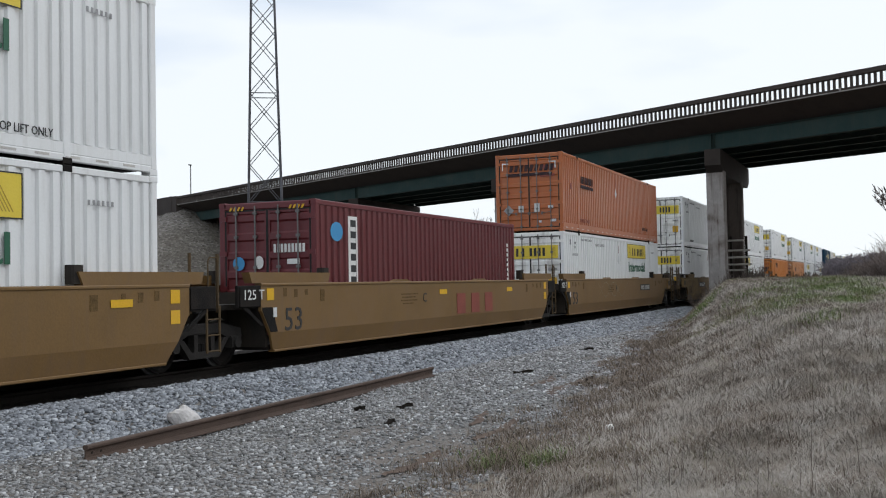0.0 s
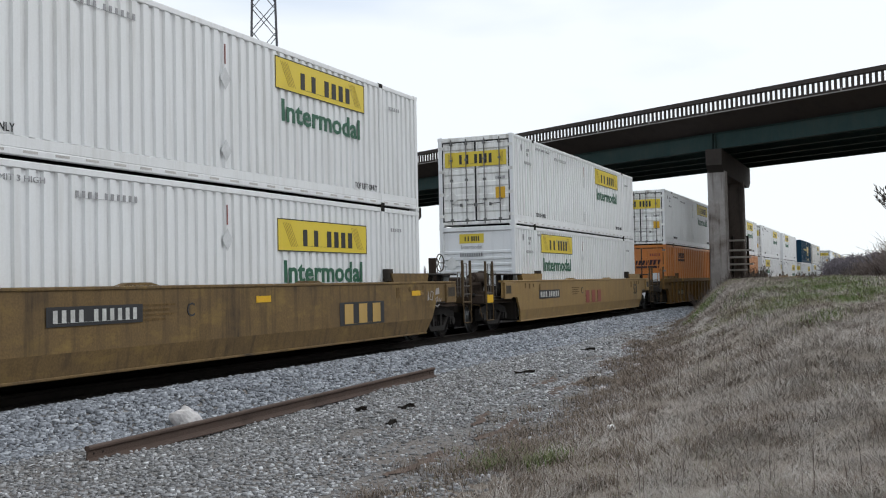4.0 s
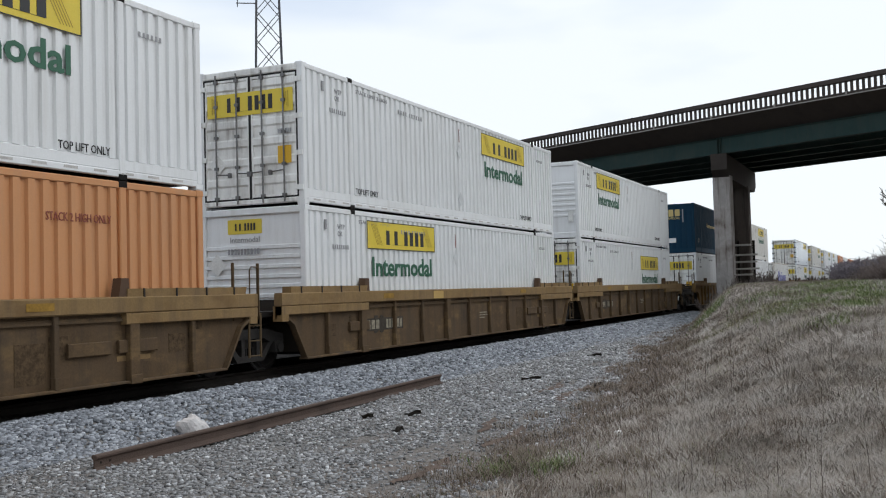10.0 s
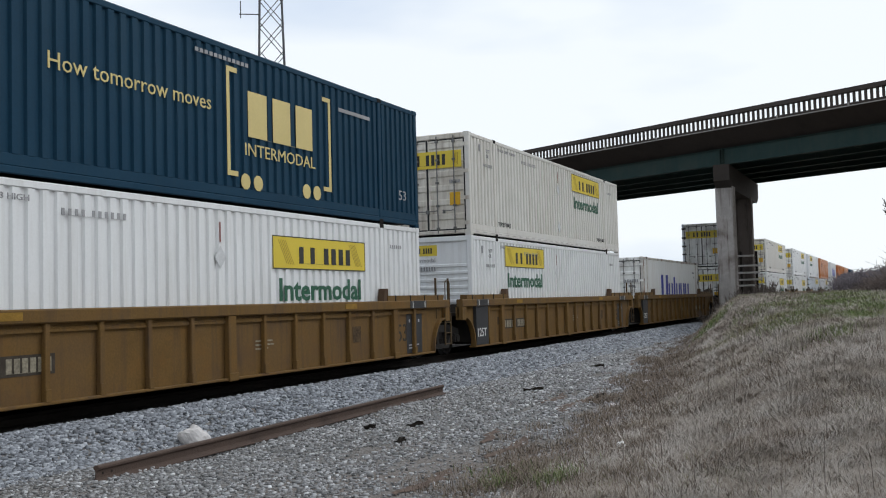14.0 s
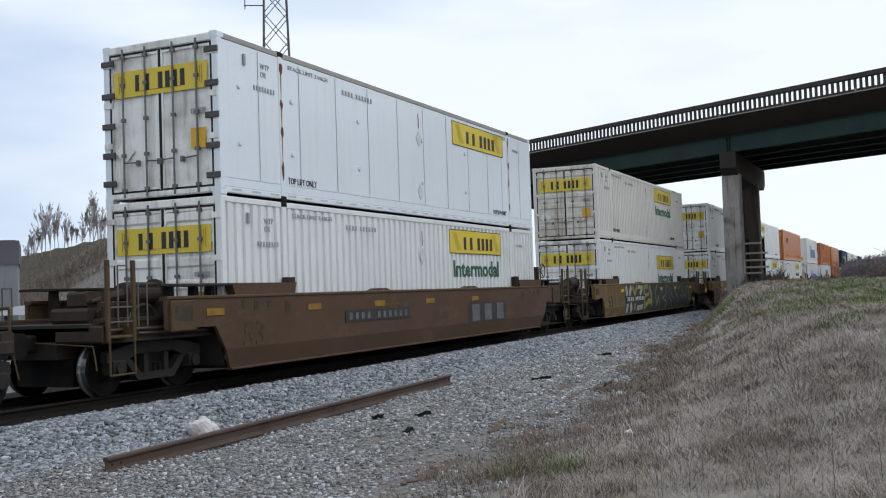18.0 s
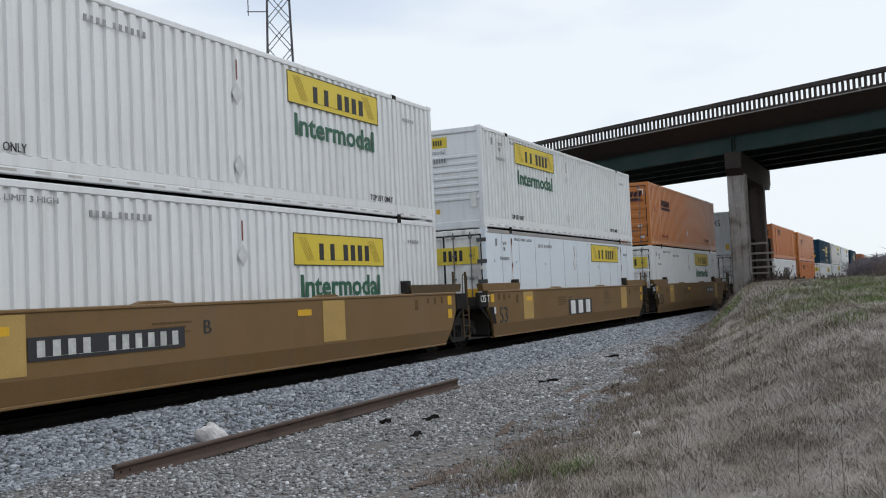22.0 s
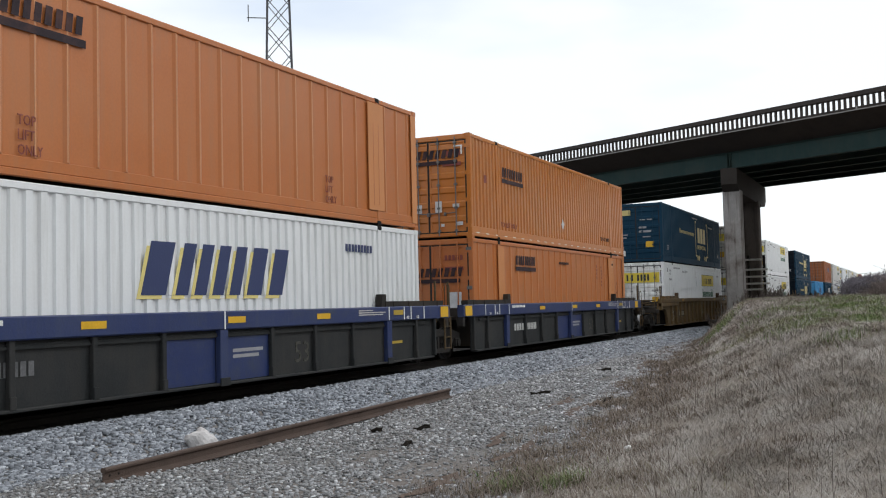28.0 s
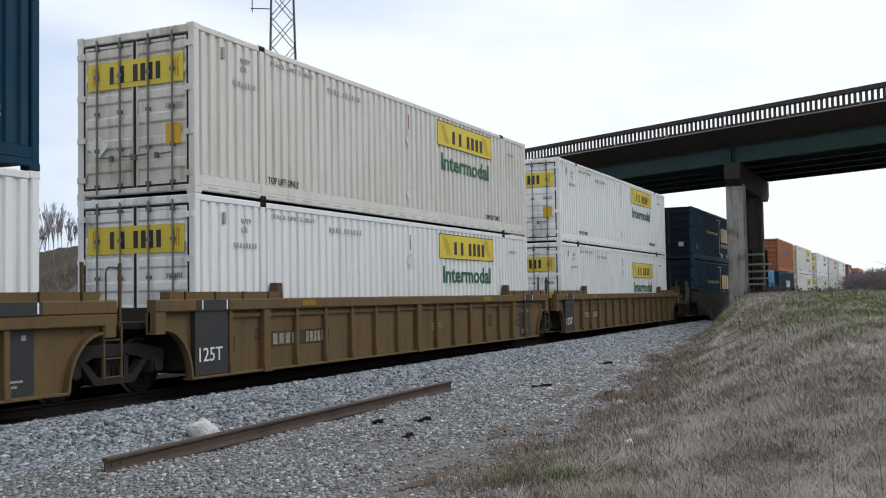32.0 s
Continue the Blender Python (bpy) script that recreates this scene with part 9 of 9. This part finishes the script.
    blades("green_grass", "fresh green tufts among the dry grass", rng, x, y, rng.uniform(0.04, 0.13, m), rng.uniform(0.0025, 0.005, m) * (0.7 + y / 20), rng.uniform(0.2, 1.2, m), SPRIG)
    n = 150
    cy = 7 + 36 * rng.random(n) ** 1.4
    t = toe_at(cy)
    cx = t + 0.2 + (np.minimum(2.6, 0.055 * cy + 0.5) - t) * rng.random(n) ** 0.8
    size = rng.uniform(0.4, 1.5, n)
    cy[:34] = 9 + 22 * rng.random(34)
    cx[:34] = toe_at(cy[:34]) + rng.normal(0.5, 0.3, 34)
    size[:34] = rng.uniform(1.2, 2.2, 34)
    pick = rng.integers(0, n, 34000)
    size = size[pick]
    x, y = cx[pick] + rng.normal(0, 0.11, len(pick)) * size, cy[pick] + rng.normal(0, 0.17, len(pick)) * size
    m = len(x)
    blades("tussock", "dark brown tussocks of dead weed on the bank", rng, x, y, rng.uniform(0.02, 0.13, m) * size, rng.uniform(0.0014, 0.003, m) * (0.7 + y / 20), rng.uniform(0.3, 2.2, m), WEED)
    n = 900
    cy = 5 + 34 * rng.random(n) ** 1.5
    t = toe_at(cy)
    cx = t + 0.5 + (np.minimum(3.0, 0.06 * cy + 0.7) - t - 0.5) * rng.random(n)
    way = rng.uniform(0, 6.283, n)
    pick = rng.integers(0, n, 36000)
    m = len(pick)
    x, y = cx[pick] + rng.normal(0, 0.13, m), cy[pick] + rng.normal(0, 0.18, m)
    blades("straw_swath", "pale bent swaths of long dead grass", rng, x, y, rng.uniform(0.05, 0.15, m), rng.uniform(0.0011, 0.0024, m) * (0.7 + y / 20), rng.uniform(0.9, 2.8, m), PALESTRAW, way[pick] + rng.normal(0, 0.45, m))
    k = 520
    y = 6 + 34 * rng.random(k) ** 1.5
    t = toe_at(y)
    x = t - 0.4 + (np.minimum(3, 0.06 * y + 0.6) - t + 0.4) * rng.random(k)
    blades("weed_stalk", "thin dead weed stalks standing in the grass", rng, x, y, rng.uniform(0.12, 0.46, k), np.full(k, 0.0016) * (0.8 + y / 14), rng.uniform(0.0, 0.35, k), TWIG)


build_loose_ground()
build_bare_soil()
build_grass()


def build_litter():
    rnd = random.Random(21)
    for k, (x, y, l, w, turn) in enumerate([(-7.05, 20.1, 0.40, 0.09, 35), (-6.75, 13.9, 0.22, 0.08, 30), (-7.25, 13.4, 0.22, 0.06, -25), (-6.2, 12.3, 0.15, 0.08, 60),
                                            (-7.7, 27.2, 0.35, 0.1, 10), (-5.3, 18.6, 0.6, 0.05, 80), (-5.05, 23.0, 0.45, 0.06, 40)]):
        bm = bmesh.new()
        bmesh.ops.create_cube(bm, size=1)
        bmesh.ops.subdivide_edges(bm, edges=bm.edges[:], cuts=2, use_grid_fill=True)
        for v in bm.verts:
            j = Vector((rnd.uniform(-1, 1), rnd.uniform(-1, 1), rnd.uniform(-1, 1))) * 0.09
            v.co = Vector(((v.co.x + j.x) * l, (v.co.y + j.y) * w, (v.co.z + j.z) * 0.05 + 0.03 * math.sin(v.co.x * 5)))
        me = bpy.data.meshes.new("wood_scrap")
        bm.to_mesh(me)
        bm.free()
        me.materials.append(TIE)
        ob = new("wood_scrap", me)
        ob.matrix_basis = pose(x, y, height(x, y) + 0.035, rnd.uniform(-8, 8), rnd.uniform(-6, 6), turn)
        tagged(ob, "dark splintered scrap of tie timber on gravel", "wood scrap")
    build_stone("white_stone", "small white stone in the dry grass", -3.15, 12.05, (0.055, 0.055, 0.05), MARKWHITE, 9)
    build_stone("pale_stone", "pale weathered stone at the edge of the gravel", -4.6, 17.2, (0.09, 0.07, 0.05), PALEROCK, 11)
    build_stone("pale_stone", "pale weathered stone at the edge of the gravel", -5.0, 21.5, (0.10, 0.08, 0.06), PALEROCK, 12)
    build_stone("pale_stone", "pale weathered stone on the gravel", -6.3, 29.0, (0.12, 0.09, 0.07), PALEROCK, 13)


build_litter()

# ---- what moves ----
SPEED = [(0, 12.95), (9, 13.1), (13, 13.6), (19, 13.75), (32, 13.8)]


def travelled(t):
    """Metres that the train has gone by t seconds."""
    d = 0.0
    for (a, va), (b, vb) in zip(SPEED[:-1], SPEED[1:]):
        if t <= a:
            break
        e = min(t, b)
        ve = va + (vb - va) * (e - a) / (b - a)
        d += (va + ve) / 2 * (e - a)
    return d


def turn_wheels():
    """The wheels roll while their car passes the place where wheels can be made out."""
    for ob, u, z in TRAIN:
        if z or u > 520:
            continue
        for wheel in [o for o in ob.children_recursive if o.name.startswith("wheelset")]:
            y, up = wheel.matrix_basis.translation.y, wheel.matrix_basis.translation.z
            near = [k for k in range(961) if 4.0 < u + y - travelled(k / FPS) < 50.0]
            rows = []
            if near:
                first = travelled(near[0] / FPS)
                rows = [(k / FPS, pose(0, y, up, math.degrees((travelled(k / FPS) - first) / 0.42))) for k in near]
                if near[0] > 0:
                    rows.insert(0, (0.0, rows[0][1]))
                if near[-1] < 960:
                    rows.append((32.0, rows[-1][1]))
                walk(wheel, rows)


def motions():
    for ob, u, z in TRAIN:
        walk(ob, [(float(t), pose(TRACK, u - travelled(t), z)) for t in range(33)])
    turn_wheels()


motions()
